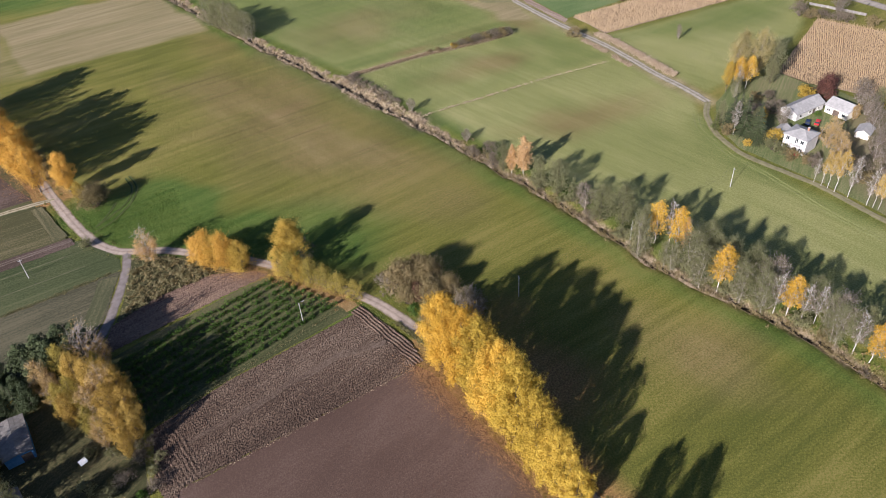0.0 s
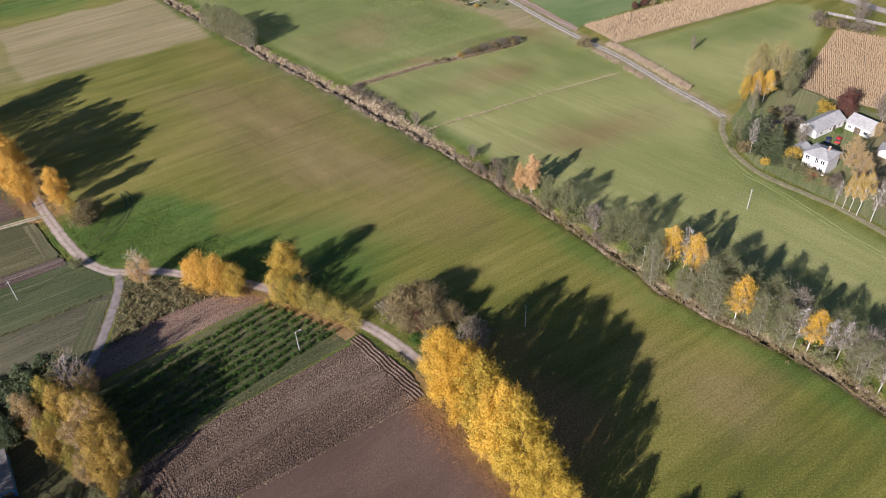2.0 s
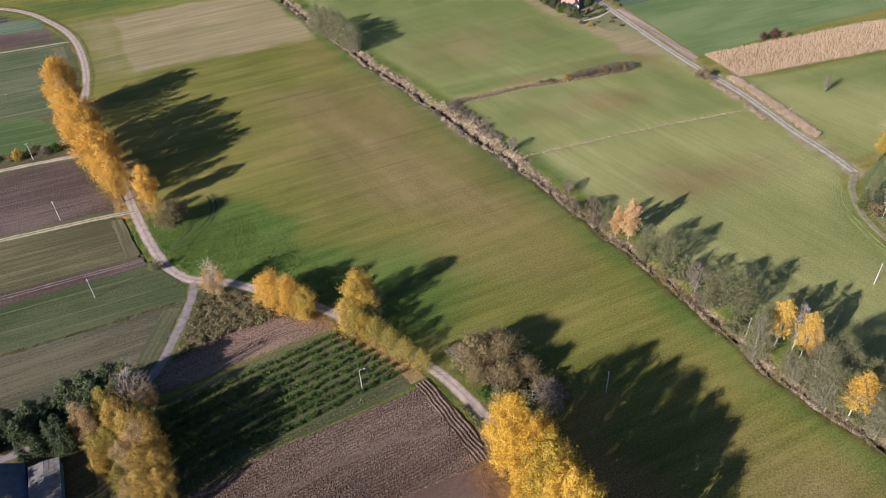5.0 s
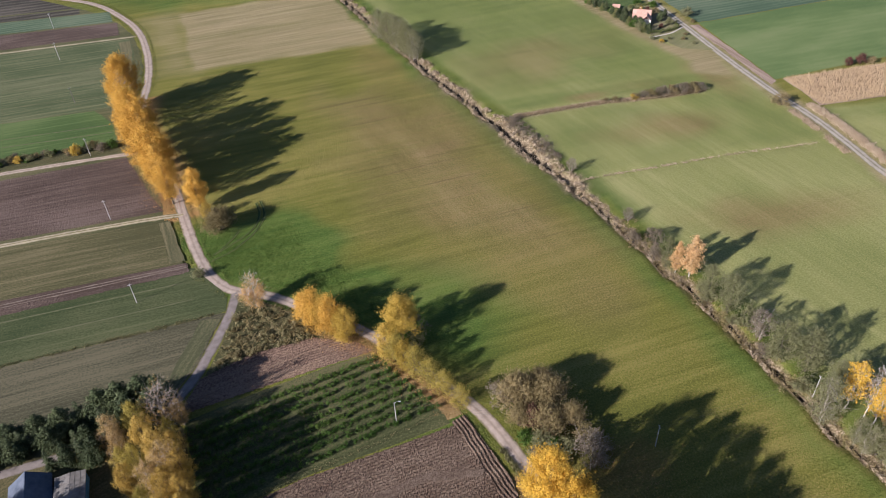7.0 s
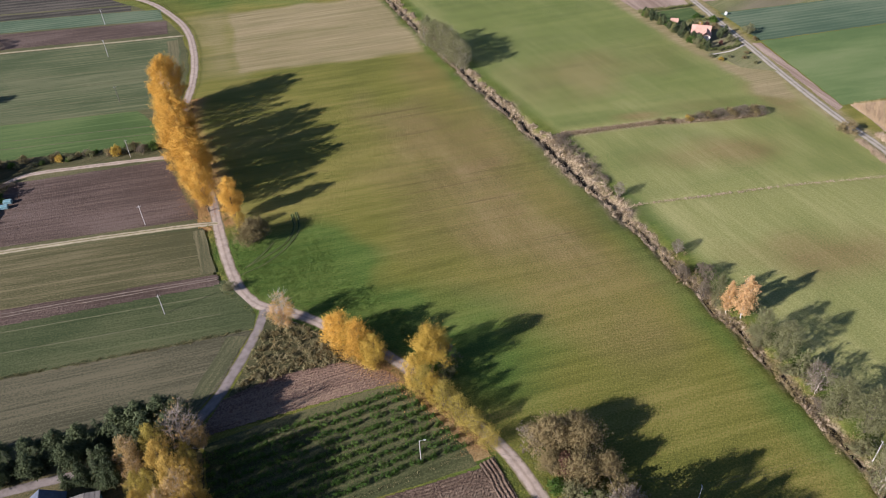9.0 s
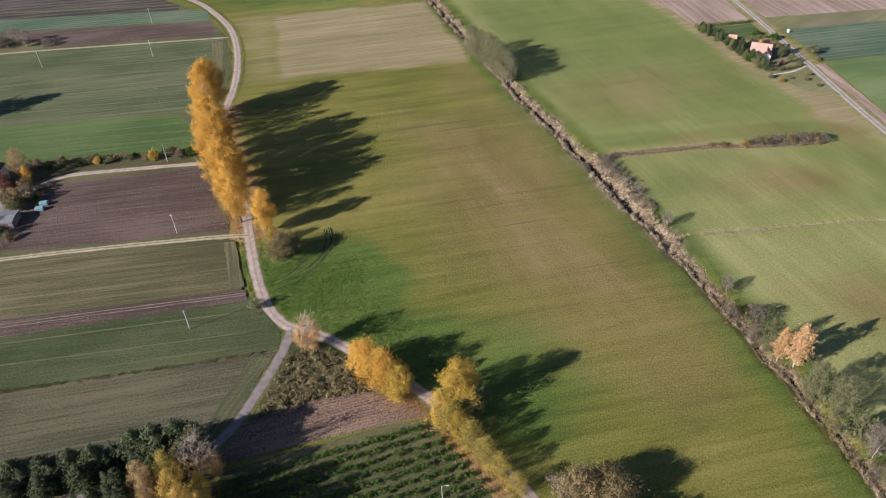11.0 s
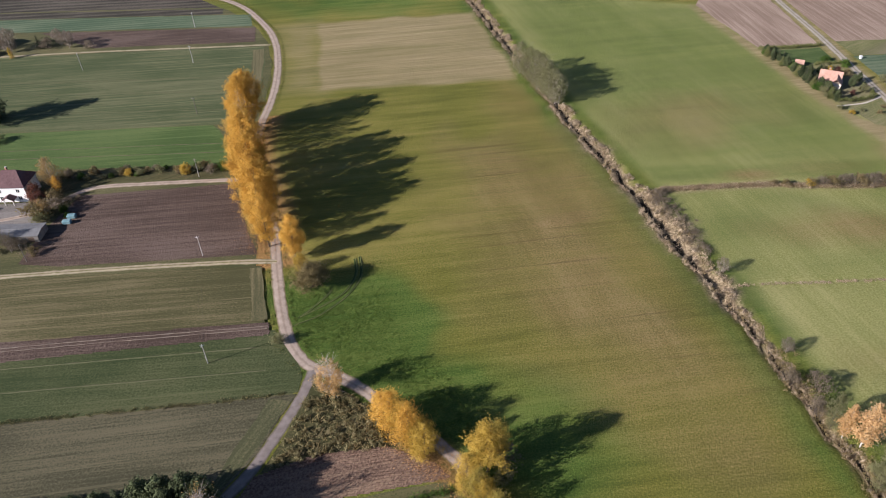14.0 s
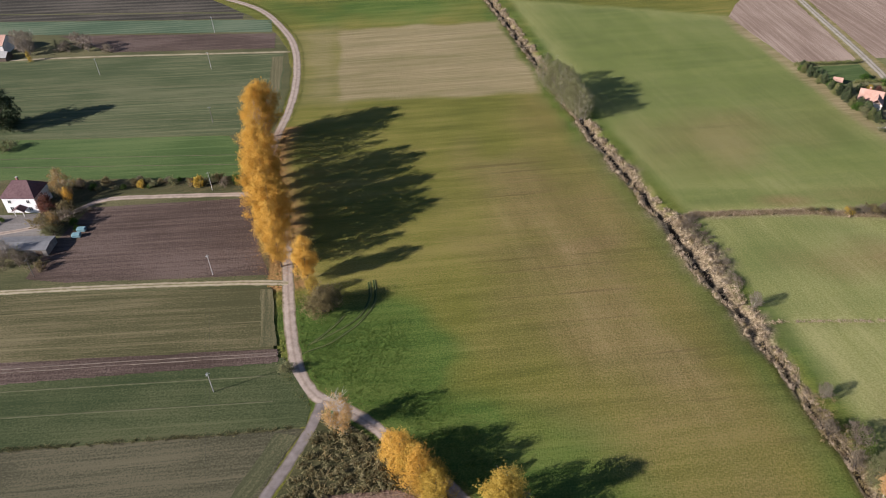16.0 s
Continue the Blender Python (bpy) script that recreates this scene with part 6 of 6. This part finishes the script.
fallen("fallen_leaves", spline([(18, 190), (26, 180), (36, 170), (50, 148)]), 7000, 2.2, LEAFLITTER, "fallen leaves along the road bend", 33)
fallen("fallen_leaves", spline([(84, 122), (84, 100), (82, 80)]), 5000, 5, LEAFLITTER, "scattered fallen leaves in the poplars' shade", 34, 0.06)

# ---- poles and wires ----
CONCRETE = plain_mat("pole_concrete", (0.32, 0.31, 0.295), (0.48, 0.47, 0.45), 1.5)
WOODPOLE = plain_mat("pole_wood", (0.11, 0.10, 0.085), (0.19, 0.175, 0.155), 2.0)
STEEL = plain_mat("galvanised_steel", (0.30, 0.31, 0.32), (0.50, 0.51, 0.52), 4.0, 0.45, 0.05, 0.8)
WIRE = plain_mat("wire", (0.03, 0.03, 0.03), (0.06, 0.06, 0.06), 4.0)


def tube_part(name, segs, material, parent, sides=8, label=""):
    v, f = tubes(segs, sides)
    return part(name, mesh_of(name, v, f, material), None, parent, label, smooth=True)


def pole(x, y, h, lamp=0.0, turn=0.0, material=CONCRETE, brace=False, label="pale concrete utility pole in a field"):
    root = thing("utility_pole", (x, y), label, "pole", "utility poles", turn)
    tube_part("post", [((0, 0, 0), (0, 0, h), 0.135, 0.085)], material, root)
    part("cap", boxed(-0.11, 0.11, -0.11, 0.11, h, h + 0.06, 0.02), material, root)
    part("crossarm", boxed(-0.6, 0.6, -0.04, 0.04, h - 0.45, h - 0.35, 0.01), STEEL, root)
    for sx in (-0.5, 0.5):
        tube_part("insulator", [((sx, 0, h - 0.35), (sx, 0, h - 0.18), 0.05, 0.035)], CONCRETE, root, 6)
    if lamp:
        tube_part("lamp_arm", [((0, 0, h - 0.1), (0, -0.5, h + 0.35), 0.03, 0.03), ((0, -0.5, h + 0.35), (0, -1.0, h + 0.42), 0.03, 0.03)], STEEL, root, 6)
        part("lamp_head", boxed(-0.13, 0.13, -1.55, -0.95, h + 0.36, h + 0.5, 0.04), CONCRETE, root)
    if brace:
        tube_part("strut", [((1.6, 0.4, 0), (0.05, 0, h * 0.8), 0.13, 0.10)], material, root)
    return root


POLES = [(-17, 165.5, 7.2, 0), (-27.8, 212.6, 7.2, 1), (-38.4, 259.5, 7.8, 1), (-49.1, 306.9, 7.6, 0), (-60, 357, 7.6, 0), (-72.7, 410.2, 8.4, 1), (-81.1, 455.4, 8.2, 1)]
for x, y, h, l in POLES:
    pole(x, y, h, l, 12, material=WOODPOLE if y == 357 else CONCRETE, label="pale concrete pole with a street lamp in a field" if l else "pale concrete utility pole in a field")
CROSS = [(35, 146.9, 7.4, 1), (89.9, 122.6, 7.4, 0), (132.3, 124.1, 7.2, 0), (177.8, 126.7, 7.4, 0)]
for i, (x, y, h, l) in enumerate(CROSS):
    pole(x, y, h, l, 80, brace=False, material=CONCRETE, label="pale concrete pole with a street lamp by berry bushes" if l else "pale concrete utility pole on the meadow")
pole(-124.6, 409.4, 8.2, 0, 80)
pole(-94.5, 262.5, 7.0, 0, 80, WOODPOLE, label="grey wooden pole beside a ploughed field")


def wires(line, sag=0.5):
    for (x0, y0, h0, _), (x1, y1, h1, _) in zip(line, line[1:]):
        d = Vector((y1 - y0, x0 - x1, 0)).normalized()
        root = thing("power_line", (x0, y0), "two thin dark wires between poles", "cable", "power lines")
        for s in (-0.5, 0.5):
            pts = []
            for i in range(9):
                t = i / 8
                pts.append(Vector(((x1 - x0) * t, (y1 - y0) * t, (h0 - 0.2) * (1 - t) + (h1 - 0.2) * t - sag * 4 * t * (1 - t))) + d * s)
            tube_part("wire", [(a, b_, 0.012, 0.012) for a, b_ in zip(pts, pts[1:])], WIRE, root, 4)


wires(POLES)
wires(CROSS)
wires([CROSS[0], POLES[0]])


# ---- buildings ----
WHITEWALL = plain_mat("white_render", (0.44, 0.43, 0.41), (0.60, 0.58, 0.56), 0.8, 0.9)
BRIGHTWALL = plain_mat("fresh_white_render", (0.66, 0.66, 0.66), (0.80, 0.80, 0.79), 0.8, 0.9)
CREAM = plain_mat("cream_render", (0.60, 0.55, 0.46), (0.76, 0.71, 0.62), 0.8, 0.9)
GREYROOF = plain_mat("fibre_cement_roof", (0.24, 0.235, 0.23), (0.36, 0.35, 0.34), 1.2, 0.9)
SLABROOF = plain_mat("weathered_slab_roof", (0.12, 0.11, 0.10), (0.235, 0.22, 0.205), 1.0, 0.9)
MAROONROOF = plain_mat("maroon_tile_roof", (0.085, 0.048, 0.052), (0.135, 0.08, 0.083), 1.5, 0.8)
REDROOF = plain_mat("salmon_tile_roof", (0.33, 0.195, 0.15), (0.45, 0.29, 0.235), 1.5, 0.8)
METALROOF = plain_mat("grey_sheet_roof", (0.13, 0.132, 0.137), (0.20, 0.202, 0.207), 0.7, 0.6, 0.05)
BLUEROOF = plain_mat("blue_grey_sheet_roof", (0.07, 0.085, 0.115), (0.13, 0.15, 0.19), 0.7, 0.5, 0.05)
BLUEWALL = plain_mat("blue_boards", (0.05, 0.16, 0.34), (0.12, 0.28, 0.48), 1.4)
DARKWALL = plain_mat("dark_boards", (0.07, 0.05, 0.04), (0.13, 0.10, 0.08), 2.0)
FRAME = plain_mat("window_paint", (0.62, 0.60, 0.56), (0.78, 0.77, 0.74), 3.0)
REDPAINT = plain_mat("red_paint", (0.32, 0.05, 0.05), (0.44, 0.09, 0.08), 2.0)
BRICK = plain_mat("chimney_brick", (0.28, 0.13, 0.09), (0.40, 0.22, 0.16), 4.0)
GLASS = glass_mat()


def window(parent, u, z, w, h, side, L, W):
    """A window with frame, pane and sill on one wall; side: 0 south, 1 east, 2 north, 3 west."""
    rot = Matrix.Rotation(radians(90 * side), 4, "Z")
    off = W / 2 if side % 2 == 0 else L / 2
    def at(bm):
        bmesh.ops.transform(bm, matrix=rot @ Matrix.Translation((u, -off, z)), verts=bm.verts)
        return bm
    bm = boxed(-w / 2 - 0.08, -w / 2, -0.05, 0.06, -0.08, h + 0.08)
    box(bm, w / 2, w / 2 + 0.08, -0.05, 0.06, -0.08, h + 0.08)
    box(bm, -w / 2, w / 2, -0.05, 0.06, h, h + 0.08)
    box(bm, -w / 2, w / 2, -0.05, 0.06, -0.08, 0)
    box(bm, -0.04, 0.04, -0.045, 0.055, 0, h)
    win = part("window", at(bm), FRAME, parent)
    part("pane", at(boxed(-w / 2, w / 2, -0.02, 0.02, 0, h)), GLASS, win)
    part("sill", at(boxed(-w / 2 - 0.12, w / 2 + 0.12, -0.16, -0.05, -0.14, -0.08)), FRAME, win)


def slab(a, b_, c, d, thick=0.14):
    """A roof plane through four corners, with thickness downwards."""
    bm = bmesh.new()
    top = [bm.verts.new(p) for p in (a, b_, c, d)]
    low = [bm.verts.new((p[0], p[1], p[2] - thick)) for p in (a, b_, c, d)]
    bm.faces.new(top)
    bm.faces.new(low[::-1])
    for i in range(4):
        bm.faces.new((top[i], low[i], low[(i + 1) % 4], top[(i + 1) % 4]))
    bmesh.ops.recalc_face_normals(bm, faces=bm.faces)
    return bm


def house(name, at, turn, L, W, eave, ridge, wall, roof, label, windows=(), over=0.45, hip=0.0, chimneys=(), doors=(), sheets=0):
    """A house: walls, roof planes with overhang (hip: how far the ridge is drawn in), openings, chimneys; L along x."""
    root = thing(name, at, label, "building", turn=turn)
    bm = bmesh.new()
    x, y = L / 2, W / 2
    pts = [(-x, -y, -0.2), (x, -y, -0.2), (x, y, -0.2), (-x, y, -0.2), (-x, -y, eave), (x, -y, eave), (x, y, eave), (-x, y, eave)]
    v = [bm.verts.new(p) for p in pts]
    for f in ((0, 1, 5, 4), (2, 3, 7, 6), (3, 2, 1, 0)):
        bm.faces.new([v[i] for i in f])
    if hip:
        for f in ((1, 2, 6, 5), (3, 0, 4, 7), (4, 5, 6, 7)):
            bm.faces.new([v[i] for i in f])
    else:
        g0, g1 = bm.verts.new((-x, 0, ridge - 0.1)), bm.verts.new((x, 0, ridge - 0.1))
        bm.faces.new((v[1], v[2], v[6], g1, v[5]))
        bm.faces.new((v[3], v[0], v[4], g0, v[7]))
    bmesh.ops.recalc_face_normals(bm, faces=bm.faces)
    part("wall", bm, wall, root)
    slope = (ridge - eave) / y
    ex, ey, ez = x + over, y + over, eave - slope * over + 0.05
    rx = x + over - hip
    r = root
    if sheets:
        for sgn in (-1, 1):
            rf = part("roof", slab((-ex, sgn * ey, ez), (ex, sgn * ey, ez), (ex, 0, ridge), (-ex, 0, ridge), 0.10), roof, root)
            n, rows = sheets, max(2, int(y * 1.25 / 1.2))
            for i in range(n):
                for j in range(rows):
                    x0, x1 = -ex + 2 * ex * i / n + 0.025, -ex + 2 * ex * (i + 1) / n - 0.025
                    t0, t1 = j / rows + 0.012, (j + 1) / rows - 0.004
                    zz = lambda t: ez + (ridge - ez) * t + 0.03 + 0.02 * ((i * 7 + j * 3) % 3)
                    part("roof_sheet", slab((x0, sgn * ey * (1 - t0), zz(t0) + 0.03), (x1, sgn * ey * (1 - t0), zz(t0) + 0.03), (x1, sgn * ey * (1 - t1), zz(t1)), (x0, sgn * ey * (1 - t1), zz(t1)), 0.03), roof, rf)
    else:
        for sgn in (-1, 1):
            part("roof", slab((-ex, sgn * ey, ez), (ex, sgn * ey, ez), (rx, 0, ridge), (-rx, 0, ridge)), roof, root)
        if hip:
            for sgn in (-1, 1):
                part("roof", slab((sgn * ex, -ey, ez), (sgn * ex, ey, ez), (sgn * rx, 0.02, ridge - 0.01), (sgn * rx, -0.02, ridge - 0.01)), roof, root)
    part("ridge_cap", boxed(-max(rx, 0.3), max(rx, 0.3), -0.12, 0.12, ridge - 0.06, ridge + 0.06, 0.03), roof, root)
    for u, z, w, h, side in windows:
        window(root, u, z, w, h, side, L, W)
    for u, w, h, side in doors:
        bm = boxed(u - w / 2, u + w / 2, -0.05, 0.05, 0, h, 0.02)
        bmesh.ops.transform(bm, matrix=Matrix.Rotation(radians(90 * side), 4, "Z") @ Matrix.Translation((0, -(W / 2 if side % 2 == 0 else L / 2), 0)), verts=bm.verts)
        part("door", bm, DARKWALL, root, "dark wooden door")
    for cx, cy in chimneys:
        ch = part("chimney", boxed(cx - 0.3, cx + 0.3, cy - 0.3, cy + 0.3, eave, ridge + 0.7), BRICK, root, "brick chimney")
        part("cap", boxed(cx - 0.36, cx + 0.36, cy - 0.36, cy + 0.36, ridge + 0.7, ridge + 0.8, 0.02), CONCRETE, ch)
    return root


# white two-storey farmhouse with a shallow hipped roof, balcony and red steps
villa = house("farm_house", (215.2, 130.2), -81, 8.2, 8.0, 6.0, 7.4, WHITEWALL, GREYROOF, "white two-storey farmhouse with a grey hipped roof", hip=3.8,
              windows=[(-2.4, 0.9, 1.3, 1.4, 3), (1.8, 0.9, 1.3, 1.4, 3), (-2.4, 3.9, 1.3, 1.4, 3), (1.8, 3.9, 1.3, 1.4, 3), (-2.6, 0.9, 1.2, 1.4, 0), (-2.6, 3.9, 1.2, 1.4, 0), (0.6, 3.7, 1.0, 1.9, 0), (2.6, 3.9, 1.2, 1.4, 0), (2.6, 0.9, 1.2, 1.4, 0)],
              doors=[(0.6, 1.1, 2.1, 0)], chimneys=[(1.5, 1.0)])
part("balcony_slab", boxed(-1.2, 2.6, -5.6, -4.22, 3.15, 3.35, 0.02), WHITEWALL, villa)
rail = part("balcony_rail", boxed(-1.2, 2.6, -5.6, -5.54, 4.25, 4.33), FRAME, villa)
for i in range(12):
    part("baluster", boxed(-1.18 + i * 0.34, -1.14 + i * 0.34, -5.59, -5.55, 3.35, 4.25), FRAME, rail)
for px_ in (-1.0, 2.4):
    part("balcony_post", boxed(px_ - 0.12, px_ + 0.12, -5.55, -5.3, 0, 3.15), WHITEWALL, villa)
part("porch_floor", boxed(-1.4, 2.8, -5.8, -4.22, 0, 0.55, 0.02), REDPAINT, villa, "red painted porch floor")
for i in range(3):
    part("step", boxed(-0.2, 1.5, -6.1 - 0.3 * i, -5.8 - 0.3 * i, 0, 0.42 - 0.16 * i), REDPAINT, villa, "red painted step")
house("farm_barn", (237, 146.2), 1, 15.5, 6.8, 3.0, 5.0, WHITEWALL, GREYROOF, "low white farm building with a grey roof", windows=[(-5, 1.0, 1.2, 1.0, 0), (0, 1.0, 1.2, 1.0, 0), (5, 1.0, 1.2, 1.0, 0)], doors=[(2.4, 1.4, 2.1, 0)])
house("farm_barn", (247.6, 137), -88, 9.0, 7.6, 3.2, 5.2, CREAM, GREYROOF, "cream farm building with a grey roof", windows=[(-3, 1.0, 1.2, 1.0, 0), (3, 1.0, 1.2, 1.0, 0)], doors=[(0, 2.4, 2.4, 0)])
house("garden_shed", (240, 122.5), 20, 6, 4.5, 2.4, 3.6, CREAM, GREYROOF, "small garden shed with a grey roof", doors=[(0, 0.9, 2.0, 0)])
house("garden_shed", (218.3, 139.8), 8, 4.5, 3.5, 2.3, 3.2, WHITEWALL, GREYROOF, "small white garden shed with a grey roof")
# white house with a maroon roof beside the lane
home = house("village_house", (-112.3, 302.5), -4, 11.6, 9.4, 6.6, 10.4, BRIGHTWALL, MAROONROOF, "white two-storey house with a hipped maroon tiled roof", hip=3.6,
             windows=[(-3.4, 1.0, 1.2, 1.4, 0), (3.2, 1.0, 1.2, 1.4, 0), (-3.4, 4.0, 1.1, 1.2, 0), (3.2, 4.0, 1.1, 1.2, 0), (-2, 1.0, 1.2, 1.4, 1), (2, 1.0, 1.2, 1.4, 1), (0, 4.0, 1.0, 1.2, 1)], doors=[(0, 1.0, 2.1, 0)], chimneys=[(-1.2, 0.8)])
for sx in (-1.5, 1.5):
    part("porch_post", boxed(sx - 0.1, sx + 0.1, -7.2, -7.0, 0, 2.5), WHITEWALL, home)
for s in (-1, 1):
    part("porch_roof", slab((s * 2.2, -7.6, 2.4), (s * 2.2, -4.8, 2.4), (0, -4.8, 3.6), (0, -7.6, 3.6)), MAROONROOF, home)
house("long_shed", (-102.5, 276.5), -2, 17, 7, 2.6, 3.1, SLABROOF, METALROOF, "long low shed with a pale flat roof", over=0.2, windows=[(-4, 1.0, 1.1, 0.8, 0), (2, 1.0, 1.1, 0.8, 0)], doors=[(6, 2.0, 2.0, 0)])
house("far_house", (-188, 444), -4, 14, 11, 5.2, 8.2, WHITEWALL, REDROOF, "distant white house with a pink tiled roof", windows=[(-4, 1.2, 1.3, 1.4, 0), (0, 1.2, 1.3, 1.4, 0), (4, 1.2, 1.3, 1.4, 0), (4, 3.6, 1.3, 1.2, 0)], doors=[(2, 1.0, 2.1, 0)])
house("wooden_shed", (-181, 433), -4, 8, 6, 2.4, 4.0, DARKWALL, GREYROOF, "dark wooden shed near a far house")
# house with a salmon roof among conifers
red = house("garden_house", (205.2, 350), -32, 8.0, 6.8, 2.7, 5.6, CREAM, REDROOF, "small house with a salmon red tiled roof", windows=[(-2, 1.0, 1.2, 1.3, 0), (2, 1.0, 1.2, 1.3, 0), (0, 3.4, 1.0, 1.0, 1)], doors=[(0, 1.0, 2.0, 1)], chimneys=[(-1, 0.6)])
for s in (-1, 1):
    part("gable_roof", slab((4.2 * 1 + s * 0.0 - 1.6 + s * 2.4, -6.4, 2.6), (2.6 + s * 2.4, -1.0, 2.6), (2.6, -1.0, 4.9), (2.6, -6.4, 4.9)), REDROOF, red)
part("gable_wall", boxed(0.5, 4.7, -6.0, -3.9, 0, 2.7), CREAM, red)
house("garden_hut", (200.5, 368), -30, 3.0, 2.4, 1.9, 2.8, DARKWALL, REDROOF, "small garden hut with a dull red roof")
# farmyard barns
house("old_barn", (-38.1, 146.8), -86, 12.4, 6.2, 3.0, 3.45, BLUEWALL, SLABROOF, "old low barn with a weathered slab roof and blue boarded wall", over=0.25, sheets=9, doors=[(1.5, 2.2, 2.4, 1)])
house("old_barn", (-46.8, 148.5), -82, 13, 8.6, 2.0, 5.1, DARKWALL, BLUEROOF, "dark barn with a blue grey sheet roof", over=0.3)
house("tool_shed", (-41, 128), -80, 7, 5, 2.6, 3.6, DARKWALL, SLABROOF, "small dark shed in the farmyard", over=0.3)

# ---- loose things ----
BLUECAR = plain_mat("dark_blue_paint", (0.02, 0.03, 0.07), (0.03, 0.045, 0.10), 2.0, 0.25, 0.0)
REDCAR = plain_mat("red_car_paint", (0.45, 0.03, 0.03), (0.5, 0.05, 0.05), 2.0, 0.25, 0.0)
RUBBER = plain_mat("rubber", (0.015, 0.015, 0.015), (0.03, 0.03, 0.03), 8.0)
TEALFILM = plain_mat("teal_film", (0.08, 0.19, 0.22), (0.24, 0.35, 0.38), 2.5, 0.4, 0.4)
WHITEPLASTIC = plain_mat("white_plastic", (0.70, 0.70, 0.70), (0.82, 0.82, 0.82), 3.0, 0.5)


def car(x, y, turn, paint, label):
    root = thing("car", (x, y), label, "car", turn=turn, z=0.07)
    part("body", boxed(-2.1, 2.1, -0.85, 0.85, 0.28, 0.85, 0.14), paint, root)
    bm = bmesh.new()
    v = [bm.verts.new(p) for p in ((-1.6, -0.78, 0.84), (1.0, -0.78, 0.84), (1.0, 0.78, 0.84), (-1.6, 0.78, 0.84), (-1.2, -0.62, 1.38), (0.35, -0.62, 1.38), (0.35, 0.62, 1.38), (-1.2, 0.62, 1.38))]
    for f in ((0, 1, 5, 4), (1, 2, 6, 5), (2, 3, 7, 6), (3, 0, 4, 7), (3, 2, 1, 0), (7, 6, 5, 4)):
        bm.faces.new([v[i] for i in f])
    bmesh.ops.recalc_face_normals(bm, faces=bm.faces)
    part("cabin", bm, GLASS, root, "dark windows")
    part("roof", boxed(-1.2, 0.35, -0.63, 0.63, 1.37, 1.43, 0.02), paint, root)
    for wx in (-1.3, 1.3):
        for wy in (-0.8, 0.8):
            w = tube_part("wheel", [((wx, wy - 0.1, 0.31), (wx, wy + 0.1, 0.31), 0.31, 0.31)], RUBBER, root, 14)
            bm = bmesh.new()
            bmesh.ops.create_circle(bm, cap_ends=True, segments=12, radius=0.2, matrix=Matrix.Translation((wx, wy + (0.11 if wy > 0 else -0.11), 0.31)) @ Matrix.Rotation(radians(90), 4, "X"))
            part("rim", bm, STEEL, w)
    return root


car(231.4, 139, 30, BLUECAR, "dark blue car parked on the farm lawn")
car(234.2, 137, 25, REDCAR, "red car parked on the farm lawn")


def wrapped_stack(x, y, turn):
    root = thing("wrapped_crate", (x, y), "crate wrapped in teal plastic film beside a ploughed field", "crate", "wrapped crates", turn)
    part("pallet", boxed(-1.5, 1.5, -0.9, 0.9, 0, 0.14), DARKWALL, root)
    part("film", boxed(-1.45, 1.45, -0.85, 0.85, 0.14, 1.5, 0.22), TEALFILM, root)


wrapped_stack(-88.4, 282.2, 4)
wrapped_stack(-87.9, 285.4, 2)


def beehive(x, y, turn, label):
    root = thing("beehive", (x, y), label, "beehive", turn=turn)
    part("box", boxed(-0.45, 0.45, -0.45, 0.45, 0.12, 1.3, 0.03), WHITEPLASTIC, root)
    part("lid", boxed(-0.55, 0.55, -0.55, 0.55, 1.3, 1.45, 0.03), WHITEPLASTIC, root)
    part("stand", boxed(-0.4, 0.4, -0.4, 0.4, 0, 0.12), DARKWALL, root)


beehive(229.5, 371, 10, "white box standing in a vegetable field")
scrap = thing("lean_to_frame", (-25.5, 132.5), "small white tilted sheet frame in the farmyard", "cold frame", turn=20)
part("sheet", slab((-0.9, -0.6, 0.5), (0.9, -0.6, 0.5), (0.9, 0.6, 1.2), (-0.9, 0.6, 1.2), 0.06), WHITEPLASTIC, scrap)
for sx in (-0.8, 0.8):
    part("leg", boxed(sx - 0.05, sx + 0.05, 0.45, 0.55, 0, 1.12), DARKWALL, scrap)
    part("leg", boxed(sx - 0.05, sx + 0.05, -0.55, -0.45, 0, 0.5), DARKWALL, scrap)

fence = thing("garden_wall", (327, 213), "long low weathered concrete wall beside scrub", "wall", turn=-72)
for i in range(9):
    part("wall_panel", boxed(i * 2.9, i * 2.9 + 2.8, -0.08, 0.08, 0, 1.3, 0.02), SLABROOF, fence)
    part("wall_post", boxed(i * 2.9 - 0.08, i * 2.9 + 0.02, -0.12, 0.12, 0, 1.45, 0.01), CONCRETE, fence)
